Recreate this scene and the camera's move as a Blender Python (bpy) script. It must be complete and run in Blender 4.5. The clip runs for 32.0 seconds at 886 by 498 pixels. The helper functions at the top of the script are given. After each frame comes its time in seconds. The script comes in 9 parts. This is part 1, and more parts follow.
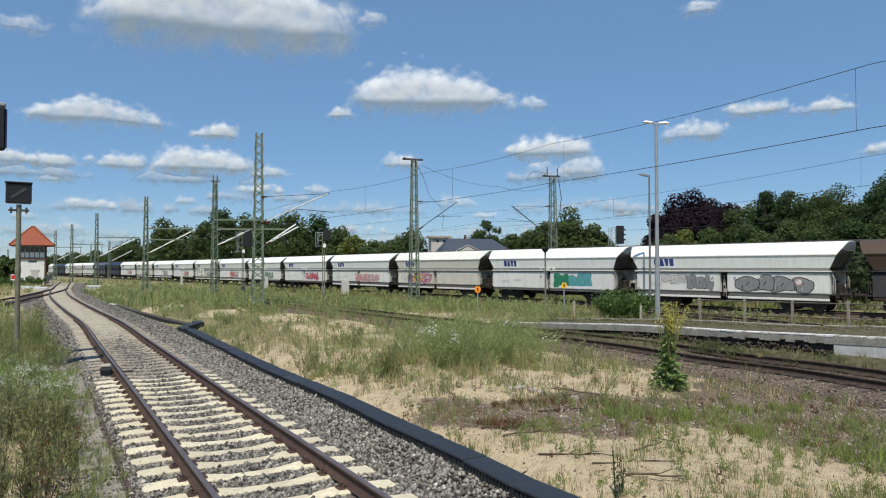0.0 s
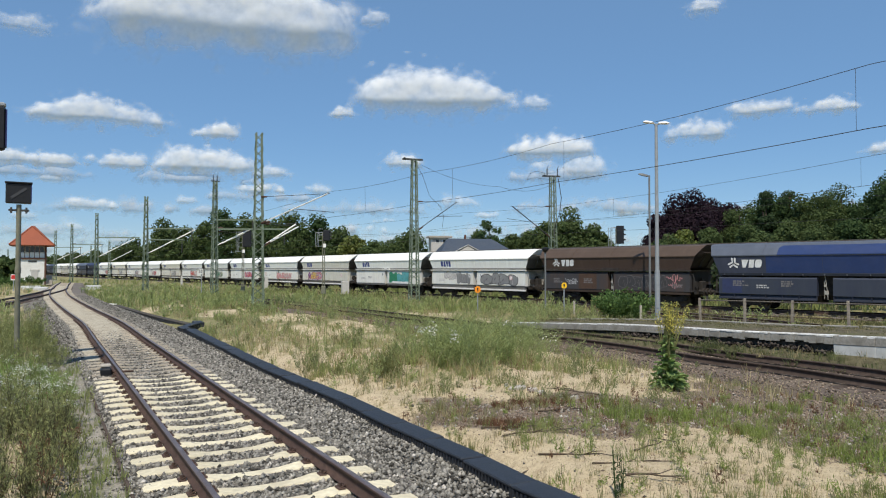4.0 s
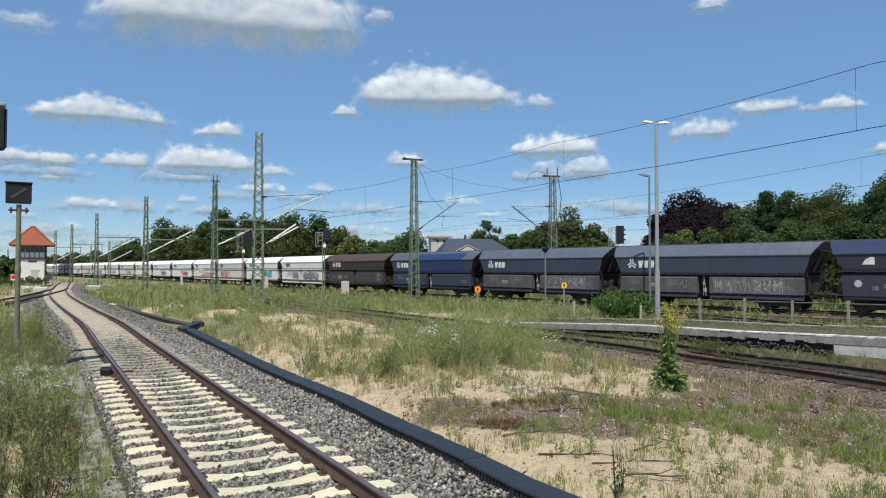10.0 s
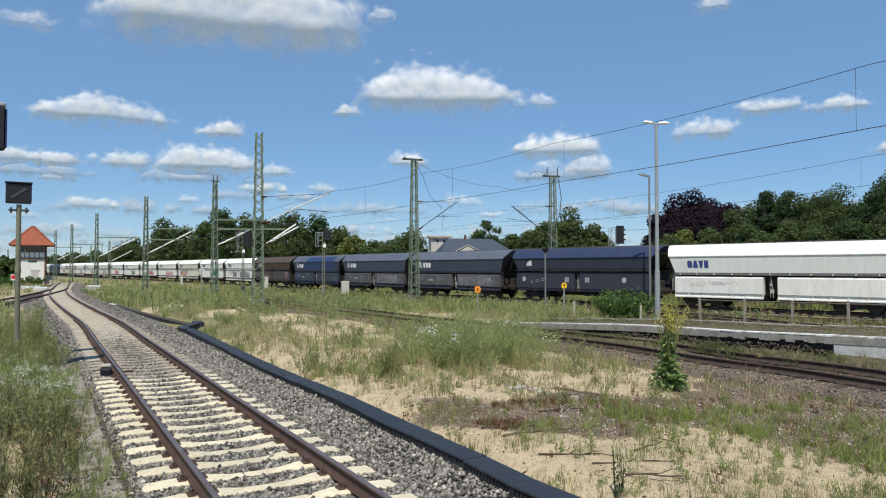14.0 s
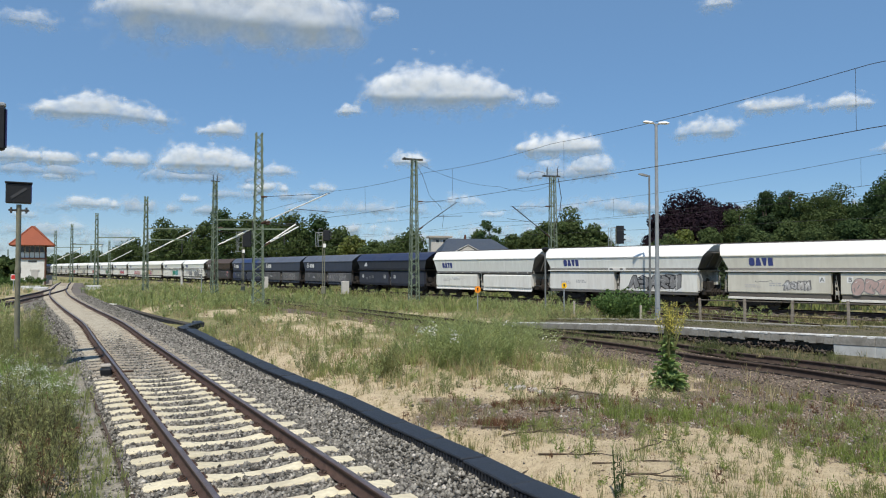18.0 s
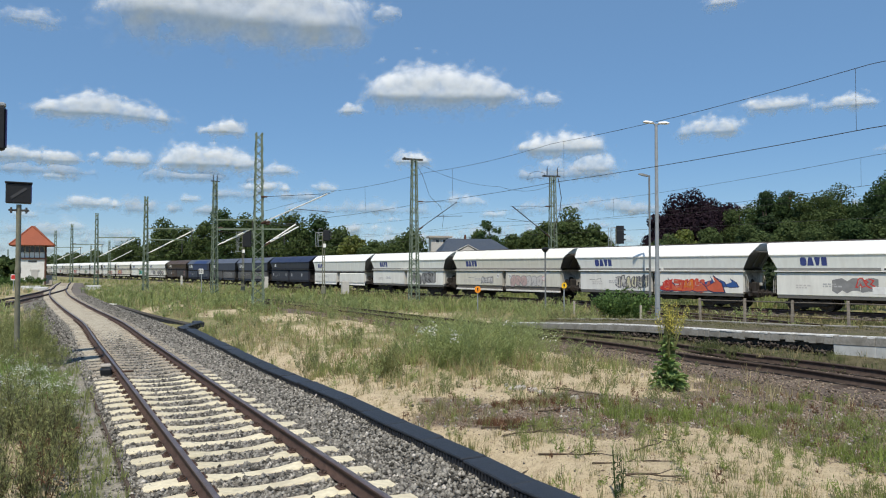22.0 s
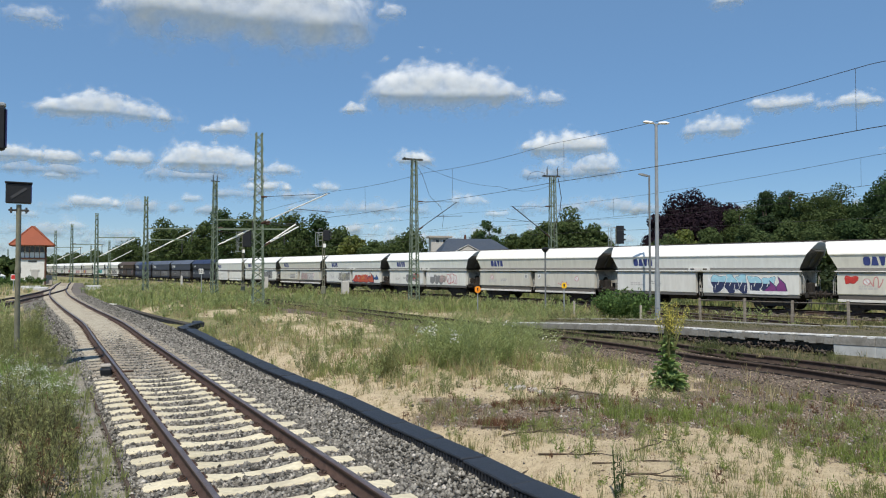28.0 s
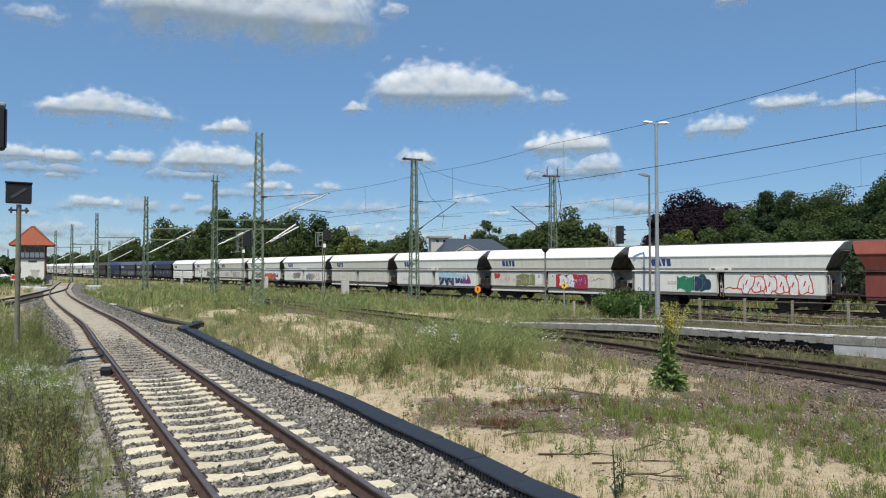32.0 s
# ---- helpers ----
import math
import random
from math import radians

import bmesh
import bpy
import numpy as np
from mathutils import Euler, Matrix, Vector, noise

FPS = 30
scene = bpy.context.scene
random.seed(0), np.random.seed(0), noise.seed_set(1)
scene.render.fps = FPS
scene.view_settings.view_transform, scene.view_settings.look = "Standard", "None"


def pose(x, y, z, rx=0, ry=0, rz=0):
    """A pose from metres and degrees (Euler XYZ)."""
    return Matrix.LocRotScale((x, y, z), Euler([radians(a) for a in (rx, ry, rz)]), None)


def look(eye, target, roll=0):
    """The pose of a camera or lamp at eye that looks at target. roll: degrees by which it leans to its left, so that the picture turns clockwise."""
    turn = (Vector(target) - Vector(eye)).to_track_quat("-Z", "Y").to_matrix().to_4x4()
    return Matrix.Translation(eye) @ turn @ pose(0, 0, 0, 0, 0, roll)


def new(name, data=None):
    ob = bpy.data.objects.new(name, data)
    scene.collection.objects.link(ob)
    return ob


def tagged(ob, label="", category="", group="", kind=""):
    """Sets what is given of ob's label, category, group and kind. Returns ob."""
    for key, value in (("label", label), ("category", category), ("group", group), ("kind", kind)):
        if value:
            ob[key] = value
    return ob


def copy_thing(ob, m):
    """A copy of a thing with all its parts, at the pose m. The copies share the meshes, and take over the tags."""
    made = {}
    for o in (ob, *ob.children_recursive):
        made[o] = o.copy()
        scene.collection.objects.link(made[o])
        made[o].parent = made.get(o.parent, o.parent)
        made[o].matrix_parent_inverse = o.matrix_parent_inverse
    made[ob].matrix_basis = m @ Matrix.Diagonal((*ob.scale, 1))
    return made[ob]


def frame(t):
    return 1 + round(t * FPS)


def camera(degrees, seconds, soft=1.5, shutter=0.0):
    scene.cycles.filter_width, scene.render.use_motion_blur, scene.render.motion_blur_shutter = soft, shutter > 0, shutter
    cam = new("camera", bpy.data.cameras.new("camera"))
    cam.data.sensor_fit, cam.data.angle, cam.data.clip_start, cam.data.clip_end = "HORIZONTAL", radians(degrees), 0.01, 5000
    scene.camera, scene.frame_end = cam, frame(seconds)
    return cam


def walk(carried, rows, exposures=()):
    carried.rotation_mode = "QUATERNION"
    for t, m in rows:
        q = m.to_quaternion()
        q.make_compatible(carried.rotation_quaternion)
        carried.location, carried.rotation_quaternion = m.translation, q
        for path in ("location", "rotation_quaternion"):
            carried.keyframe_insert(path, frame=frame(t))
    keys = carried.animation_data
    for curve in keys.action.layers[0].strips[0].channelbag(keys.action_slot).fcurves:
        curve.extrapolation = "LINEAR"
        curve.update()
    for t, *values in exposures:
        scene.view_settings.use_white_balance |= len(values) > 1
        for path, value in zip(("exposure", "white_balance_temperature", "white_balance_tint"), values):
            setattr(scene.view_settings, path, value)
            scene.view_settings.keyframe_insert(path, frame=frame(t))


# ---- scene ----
# The camera stands still on a small rise beside the siding.
EYE_Z = 2.49
SECONDS = 32.0
cam = camera(64.6, SECONDS, soft=1.1)
walk(cam, [(0, pose(0, 0, EYE_Z, 91.57, 0, 0)), (SECONDS, pose(0, 0, EYE_Z, 91.57, 0, 0))], [(0, -0.06), (3, -0.03), (6, 0.04), (13, 0.05), (17, 0.0), (20, -0.03), (SECONDS, -0.03)])

# ---- light ----
SUN_TO = Vector((-0.08, -0.53, 0.843)).normalized()
world = bpy.data.worlds.new("summer_sky")
scene.world = world
world.use_nodes = True
wn = world.node_tree
sky = wn.nodes.new("ShaderNodeTexSky")
sky.sky_type = "NISHITA"
sky.sun_disc = False
sky.sun_elevation = math.asin(SUN_TO.z)
sky.sun_rotation = math.atan2(SUN_TO.x, SUN_TO.y)
sky.air_density, sky.dust_density, sky.ozone_density = 1.0, 0.5, 3.5
wn.nodes["Background"].inputs["Strength"].default_value = 0.109
sky.altitude = 1200
tint = wn.nodes.new("ShaderNodeHueSaturation")
tint.inputs["Saturation"].default_value = 1.25
wn.links.new(sky.outputs["Color"], tint.inputs["Color"])
# a thin even haze over the clear sky
haze = wn.nodes.new("ShaderNodeMix")
haze.data_type = "RGBA"
haze.inputs[0].default_value = 0.48
haze.inputs[7].default_value = (2.35, 3.95, 6.25, 1)
wn.links.new(tint.outputs["Color"], haze.inputs[6])
wn.links.new(haze.outputs[2], wn.nodes["Background"].inputs["Color"])
sun_data = bpy.data.lights.new("sun", "SUN")
sun_data.energy, sun_data.angle, sun_data.color = 4.5, radians(0.53), (1.0, 0.925, 0.79)
sun = new("sun", sun_data)
sun.matrix_world = look(SUN_TO * 200, (0, 0, 0))


# ---- materials ----
def mat(name, base, rough=0.7, metal=0.0, vary=0.15, scale=6.0, stain=None, stain_amt=0.0, stain_scale=0.8,
        bump=0.15, bump_scale=60.0, spec=0.4, per_object=0.0, per_island=0.0, stretch=(1, 1, 1), translucent=0.0):
    """A surface with grain, large stains and fine relief, in metres of the thing's own space."""
    m = bpy.data.materials.new(name)
    m.use_nodes = True
    nt = m.node_tree
    N, L = nt.nodes, nt.links
    bsdf = N["Principled BSDF"]
    tex = N.new("ShaderNodeTexCoord")
    mp = N.new("ShaderNodeMapping")
    mp.inputs["Scale"].default_value = stretch
    L.new(tex.outputs["Object"], mp.inputs["Vector"])
    fine = N.new("ShaderNodeTexNoise")
    fine.inputs["Scale"].default_value, fine.inputs["Detail"].default_value = scale, 5
    L.new(mp.outputs["Vector"], fine.inputs["Vector"])
    ramp = N.new("ShaderNodeMapRange")
    ramp.inputs["From Min"].default_value, ramp.inputs["From Max"].default_value = 0.3, 0.7
    ramp.inputs["To Min"].default_value, ramp.inputs["To Max"].default_value = 1 - vary, 1 + vary
    L.new(fine.outputs["Fac"], ramp.inputs["Value"])
    factor = ramp.outputs["Result"]
    for amount, node, socket in ((per_object, "ShaderNodeObjectInfo", "Random"), (per_island, "ShaderNodeNewGeometry", "Random Per Island")):
        if amount:
            info = N.new(node)
            r2 = N.new("ShaderNodeMapRange")
            r2.inputs["To Min"].default_value, r2.inputs["To Max"].default_value = 1 - amount, 1 + amount
            L.new(info.outputs[socket], r2.inputs["Value"])
            mul = N.new("ShaderNodeMath")
            mul.operation = "MULTIPLY"
            L.new(factor, mul.inputs[0])
            L.new(r2.outputs["Result"], mul.inputs[1])
            factor = mul.outputs["Value"]
    shade = N.new("ShaderNodeVectorMath")
    shade.operation = "SCALE"
    shade.inputs[0].default_value = base[:3]
    L.new(factor, shade.inputs["Scale"])
    colour = shade.outputs["Vector"]
    if stain is not None:
        big = N.new("ShaderNodeTexNoise")
        big.inputs["Scale"].default_value, big.inputs["Detail"].default_value = stain_scale, 6
        big.inputs["Roughness"].default_value = 0.65
        L.new(mp.outputs["Vector"], big.inputs["Vector"])
        r3 = N.new("ShaderNodeMapRange")
        r3.inputs["From Min"].default_value, r3.inputs["From Max"].default_value = 0.45, 0.72
        r3.inputs["To Max"].default_value = stain_amt
        L.new(big.outputs["Fac"], r3.inputs["Value"])
        mix = N.new("ShaderNodeMix")
        mix.data_type = "RGBA"
        L.new(r3.outputs["Result"], mix.inputs[0])
        L.new(colour, mix.inputs[6])
        mix.inputs[7].default_value = (*stain, 1)
        colour = mix.outputs[2]
    L.new(colour, bsdf.inputs["Base Color"])
    bsdf.inputs["Roughness"].default_value, bsdf.inputs["Metallic"].default_value = rough, metal
    bsdf.inputs["Specular IOR Level"].default_value = spec
    if bump:
        rel = N.new("ShaderNodeTexNoise")
        rel.inputs["Scale"].default_value, rel.inputs["Detail"].default_value = bump_scale, 4
        L.new(mp.outputs["Vector"], rel.inputs["Vector"])
        bp = N.new("ShaderNodeBump")
        bp.inputs["Strength"].default_value, bp.inputs["Distance"].default_value = bump, 0.02
        L.new(rel.outputs["Fac"], bp.inputs["Height"])
        L.new(bp.outputs["Normal"], bsdf.inputs["Normal"])
    if translucent:
        tr = N.new("ShaderNodeBsdfTranslucent")
        L.new(colour, tr.inputs["Color"])
        ms = N.new("ShaderNodeMixShader")
        ms.inputs[0].default_value = translucent
        L.new(bsdf.outputs[0], ms.inputs[1])
        L.new(tr.outputs[0], ms.inputs[2])
        L.new(ms.outputs[0], N["Material Output"].inputs["Surface"])
    return m


RUST = mat("rusty_steel", (0.095, 0.058, 0.045), 0.75, 0.2, 0.3, 9, (0.05, 0.03, 0.025), 0.6)
RAIL_HEAD = mat("dulled_rail_head", (0.19, 0.15, 0.145), 0.38, 0.5, 0.2, 12, (0.11, 0.06, 0.045), 0.6, 2.0)
CONCRETE = mat("sleeper_concrete", (0.67, 0.605, 0.445), 0.9, 0, 0.12, 14, (0.36, 0.30, 0.22), 0.5, 2.5, 0.35, 90, 0.2, per_object=0.1)
OLD_WOOD = mat("oiled_old_wood", (0.075, 0.055, 0.045), 0.9, 0, 0.35, 20, (0.14, 0.11, 0.09), 0.6, 3, 0.5, 70, 0.2, per_object=0.25)
STONE = mat("ballast_stone", (0.188, 0.178, 0.158), 0.9, 0, 0.2, 20, None, 0, 1, 0.2, 60, 0.2, per_island=0.8)
STONE_BROWN = mat("old_rusty_ballast_stone", (0.225, 0.175, 0.135), 0.9, 0, 0.15, 20, None, 0, 1, 0.2, 60, 0.2, per_island=0.72)
BED = mat("ballast_bed_fines", (0.15, 0.135, 0.125), 0.95, 0, 0.45, 26, (0.32, 0.27, 0.2), 0.55, 0.35, 0.9, 32, 0.1)
BLACK_PLASTIC = mat("weathered_black_plastic", (0.021, 0.024, 0.031), 0.55, 0, 0.25, 10, (0.05, 0.05, 0.055), 0.45, 1.5, 0.15, 80, 0.45, per_object=0.12)
GALV = mat("galvanised_steel", (0.28, 0.305, 0.325), 0.6, 0.1, 0.12, 8, (0.24, 0.26, 0.275), 0.5, 1.5)
LAMP_GREY = mat("dull_grey_lamp_paint", (0.17, 0.18, 0.185), 0.6, 0.1, 0.12, 8, (0.12, 0.12, 0.12), 0.5, 1.5)
RAIL_WOOD = mat("grey_brown_rail_timber", (0.13, 0.115, 0.10), 0.9, 0, 0.25, 9, (0.07, 0.055, 0.045), 0.6, 3, 0.3, 40, 0.2)
FENCE_WOOD = mat("weathered_fence_timber", (0.25, 0.22, 0.185), 0.9, 0, 0.25, 9, (0.09, 0.07, 0.055), 0.6, 3, 0.3, 40, 0.2, per_object=0.2)
MAST_GREEN = mat("mast_grey_green_paint", (0.15, 0.195, 0.14), 0.7, 0.0, 0.2, 5, (0.12, 0.12, 0.085), 0.4, 1.2)
MAST_BACK = mat("weathered_and_shaded_dark_steel", (0.06, 0.06, 0.06), 0.7, 0.3, 0.2, 6)
TUBE_WHITE = mat("pale_aluminium_tube", (0.80, 0.80, 0.78), 0.5, 0.0, 0.08, 8)
WIRE = mat("contact_wire_copper", (0.06, 0.055, 0.05), 0.6, 0.5, 0.1, 5, bump=0)
INSULATOR = mat("brown_insulator", (0.09, 0.05, 0.035), 0.25, 0, 0.1, 5, bump=0)
SIGNAL_BLACK = mat("signal_black_paint", (0.012, 0.013, 0.016), 0.5, 0, 0.2, 5, bump=0.05)
NAVY_EDGE = mat("blue_black_paint", (0.02, 0.025, 0.10), 0.4, 0, 0.15, 5, bump=0.05)
POST_GREEN = mat("grey_olive_post_paint", (0.19, 0.19, 0.14), 0.6, 0.2, 0.2, 6, (0.09, 0.07, 0.05), 0.5, 2)
PLAT_CONC = mat("platform_concrete", (0.34, 0.325, 0.29), 0.9, 0, 0.3, 9, (0.12, 0.105, 0.085), 0.85, 2.4, 0.3, 60, 0.2, per_object=0.08)
PLAT_TOP = mat("gritty_platform_surface", (0.115, 0.098, 0.068), 0.95, 0, 0.35, 12, (0.11, 0.12, 0.045), 0.75, 0.45, 0.4, 50, 0.1)
WHITE_LINE = mat("worn_white_edge_paint", (0.80, 0.79, 0.76), 0.85, 0, 0.15, 10, (0.30, 0.28, 0.245), 0.95, 4.0)
POST_CONC = mat("weathered_post", (0.42, 0.38, 0.33), 0.9, 0, 0.15, 10, (0.25, 0.2, 0.15), 0.5, 3)
YELLOW = mat("yellow_sign_paint", (0.85, 0.50, 0.02), 0.5, 0, 0.06, 6, bump=0)
ORANGE = mat("orange_sign_paint", (0.85, 0.28, 0.015), 0.5, 0, 0.06, 6, bump=0)
BLACK_PAINT = mat("black_paint", (0.015, 0.015, 0.015), 0.6, 0, 0.1, 6, bump=0)
WHITE_PAINT = mat("white_paint", (0.78, 0.78, 0.76), 0.6, 0, 0.06, 6, bump=0)
RED_PAINT = mat("red_paint", (0.5, 0.03, 0.025), 0.6, 0, 0.1, 6, bump=0)
PLASTER = mat("white_plaster", (0.80, 0.79, 0.75), 0.9, 0, 0.06, 4, (0.6, 0.57, 0.5), 0.4, 0.6)
BROWN_WOOD = mat("brown_painted_timber", (0.12, 0.055, 0.035), 0.7, 0, 0.2, 8)
ROOF_TILE = mat("red_clay_tile", (0.29, 0.085, 0.045), 0.85, 0, 0.2, 5, (0.22, 0.07, 0.045), 0.5, 0.8, per_object=0.12)
GREY_WALL = mat("grey_render", (0.5, 0.48, 0.45), 0.9, 0, 0.08, 3)
SLATE = mat("grey_blue_roofing", (0.05, 0.065, 0.092), 0.7, 0, 0.12, 3, (0.08, 0.09, 0.1), 0.5, 0.5)
GLASS = mat("window_glass", (0.03, 0.035, 0.04), 0.12, 0, 0.05, 2, bump=0, spec=0.5)
BARK = mat("tree_bark", (0.09, 0.07, 0.05), 0.95, 0, 0.3, 8)
LEAF = {
    "g": mat("green_foliage", (0.086, 0.120, 0.047), 0.7, 0, 0.25, 0.5, (0.083, 0.120, 0.038), 0.6, 0.25, 0, 1, 0.06, per_island=0.16, translucent=0.36),
    "d": mat("dark_foliage", (0.060, 0.098, 0.040), 0.7, 0, 0.25, 0.5, (0.058, 0.092, 0.030), 0.6, 0.25, 0, 1, 0.06, per_island=0.16, translucent=0.36),
    "y": mat("yellowish_foliage", (0.12, 0.15, 0.035), 0.6, 0, 0.25, 0.5, (0.16, 0.15, 0.04), 0.6, 0.25, 0, 1, 0.25, per_island=0.4, translucent=0.25),
    "p": mat("poplar_foliage", (0.055, 0.088, 0.042), 0.7, 0, 0.25, 0.5, (0.065, 0.095, 0.04), 0.6, 0.25, 0, 1, 0.06, per_island=0.16, translucent=0.36),
    "c": mat("copper_foliage", (0.026, 0.017, 0.024), 0.8, 0, 0.2, 0.5, (0.026, 0.017, 0.021), 0.6, 0.25, 0, 1, 0.05, per_island=0.2, translucent=0.15),
}
SHRUB = mat("shrub_leaf_green", (0.105, 0.175, 0.055), 0.65, 0, 0.25, 0.8, (0.14, 0.19, 0.06), 0.5, 0.4, 0, 1, 0.15, per_island=0.35, translucent=0.3)
GRASS = {
    "green": mat("weed_green", (0.205, 0.22, 0.085), 0.7, 0, 0.2, 2, (0.28, 0.265, 0.13), 0.5, 0.4, 0, 1, 0.2, per_island=0.4, translucent=0.3),
    "bright": mat("fresh_weed_green", (0.225, 0.28, 0.075), 0.7, 0, 0.2, 2, None, 0, 1, 0, 1, 0.2, per_island=0.35, translucent=0.3),
    "dry": mat("dry_grass_straw", (0.42, 0.355, 0.20), 0.8, 0, 0.2, 2, (0.30, 0.28, 0.13), 0.6, 0.5, 0, 1, 0.2, per_island=0.35, translucent=0.3),
    "brown": mat("dead_brown_weed", (0.16, 0.085, 0.05), 0.8, 0, 0.2, 2, None, 0, 1, 0, 1, 0.2, per_island=0.35, translucent=0.15),
}
DULL_WEED = mat("dull_green_weed", (0.15, 0.175, 0.075), 0.75, 0, 0.25, 1.2, (0.20, 0.19, 0.09), 0.6, 0.4, 0, 1, 0.15, per_island=0.35, translucent=0.3)
VERGE = mat("dull_verge_grass", (0.125, 0.125, 0.058), 0.75, 0, 0.25, 1.2, (0.17, 0.145, 0.08), 0.6, 0.3, 0, 1, 0.15, per_island=0.35, translucent=0.25)
FEATHER = mat("feathery_weed_green", (0.275, 0.312, 0.112), 0.7, 0, 0.2, 3, (0.34, 0.34, 0.17), 0.5, 0.8, 0, 1, 0.2, per_island=0.35, translucent=0.45)
WEED_PALE = mat("pale_bushy_weed", (0.315, 0.362, 0.145), 0.7, 0, 0.2, 3, (0.36, 0.40, 0.20), 0.5, 0.8, 0, 1, 0.15, per_island=0.3, translucent=0.45)
BROAD_LEAF = mat("broad_weed_leaf", (0.23, 0.32, 0.115), 0.7, 0, 0.2, 8, (0.13, 0.18, 0.07), 0.5, 3, 0.1, 40, 0.2, per_object=0.35, translucent=0.35)
FLOWER_YELLOW = mat("yellow_blossom", (0.52, 0.46, 0.10), 0.7, 0, 0.15, 20, bump=0, per_island=0.25, translucent=0.25)
FLOWER_WHITE = mat("white_blossom", (0.78, 0.78, 0.70), 0.7, 0, 0.1, 20, bump=0, translucent=0.25)


# ---- mesh helpers ----
class Shape:
    """Collects faces of one part."""

    def __init__(self):
        self.v, self.f, self.mi = [], [], []

    def add(self, verts, faces, slot=0, m=None):
        n = len(self.v)
        self.v += [tuple(m @ Vector(p)) for p in verts] if m is not None else [tuple(p) for p in verts]
        self.f += [tuple(i + n for i in f) for f in faces]
        self.mi += [slot] * len(faces)
        return self

    def box(self, x0, x1, y0, y1, z0, z1, slot=0, m=None, taper=0.0, bevel=0.0):
        if bevel:
            b = min(bevel, (x1 - x0) / 3, (y1 - y0) / 3, (z1 - z0) / 3)
            rings = []
            for z, i in ((z0, b), (z0 + b, 0), (z1 - b, 0), (z1, b)):
                rings.append([(x0 + i + b, y0 + i, z), (x1 - i - b, y0 + i, z), (x1 - i, y0 + i + b, z), (x1 - i, y1 - i - b, z),
                              (x1 - i - b, y1 - i, z), (x0 + i + b, y1 - i, z), (x0 + i, y1 - i - b, z), (x0 + i, y0 + i + b, z)])
            return self.loft(rings, True, slot, m)
        t = taper
        vs = [(x0, y0, z0), (x1, y0, z0), (x1, y1, z0), (x0, y1, z0), (x0 + t, y0 + t, z1), (x1 - t, y0 + t, z1), (x1 - t, y1 - t, z1), (x0 + t, y1 - t, z1)]
        return self.add(vs, [(3, 2, 1, 0), (4, 5, 6, 7), (0, 1, 5, 4), (1, 2, 6, 5), (2, 3, 7, 6), (3, 0, 4, 7)], slot, m)

    def loft(self, rings, caps=True, slot=0, m=None, closed=True):
        n = len(rings[0])
        vs = [p for r in rings for p in r]
        fs = []
        for a in range(len(rings) - 1):
            for i in range(n if closed else n - 1):
                j = (i + 1) % n
                fs.append((a * n + i, a * n + j, (a + 1) * n + j, (a + 1) * n + i))
        if caps and closed:
            fs.append(tuple(range(n - 1, -1, -1)))
            fs.append(tuple((len(rings) - 1) * n + i for i in range(n)))
        return self.add(vs, fs, slot, m)

    def tube(self, points, r, seg=8, slot=0, r_end=None, m=None):
        pts = [Vector(p) for p in points]
        rings = []
        for i, p in enumerate(pts):
            d = (pts[min(i + 1, len(pts) - 1)] - pts[max(i - 1, 0)]).normalized()
            up = Vector((0, 0, 1)) if abs(d.z) < 0.9 else Vector((1, 0, 0))
            a = d.cross(up).normalized()
            b = d.cross(a)
            rr = r if r_end is None else r + (r_end - r) * i / (len(pts) - 1)
            rings.append([p + (a * math.cos(k * 2 * math.pi / seg) - b * math.sin(k * 2 * math.pi / seg)) * rr for k in range(seg)])
        return self.loft(rings, True, slot, m)

    def mesh(self, name, mats, smooth=False):
        me = bpy.data.meshes.new(name)
        me.from_pydata(self.v, [], self.f)
        for mt in (mats if isinstance(mats, (list, tuple)) else [mats]):
            me.materials.append(mt)
        if any(self.mi):
            me.polygons.foreach_set("material_index", self.mi)
        if smooth:
            me.polygons.foreach_set("use_smooth", [len(f) <= 4 for f in self.f])
        me.update()
        return me


def part(name, shape, material, parent, label="", smooth=False, at=None):
    ob = new(name, shape.mesh(name, material, smooth) if isinstance(shape, Shape) else shape)
    ob.parent = parent
    if at is not None:
        ob.matrix_basis = at
    return tagged(ob, label)


def thing(name, m, label, category, group="", kind=""):
    ob = new(name)
    ob.empty_display_size = 0.3
    ob.matrix_basis = m
    return tagged(ob, label, category, group, kind)


def sheet(name, verts, faces, material, smooth=False):
    """A large joined mesh from arrays of equal-sized faces."""
    verts, faces = np.asarray(verts, np.float32), np.asarray(faces, np.int32)
    k = faces.shape[1]
    me = bpy.data.meshes.new(name)
    me.vertices.add(len(verts))
    me.vertices.foreach_set("co", verts.ravel())
    me.loops.add(faces.size)
    me.loops.foreach_set("vertex_index", faces.ravel())
    me.polygons.add(len(faces))
    me.polygons.foreach_set("loop_start", np.arange(0, faces.size, k, dtype=np.int32))
    me.polygons.foreach_set("loop_total", np.full(len(faces), k, np.int32))
    for mt in (material if isinstance(material, (list, tuple)) else [material]):
        me.materials.append(mt)
    if smooth:
        me.polygons.foreach_set("use_smooth", np.ones(len(faces), bool))
    me.update(calc_edges=True)
    return me


def ease(a, b, v):
    t = np.clip((v - a) / (b - a), 0, 1)
    return t * t * (3 - 2 * t)


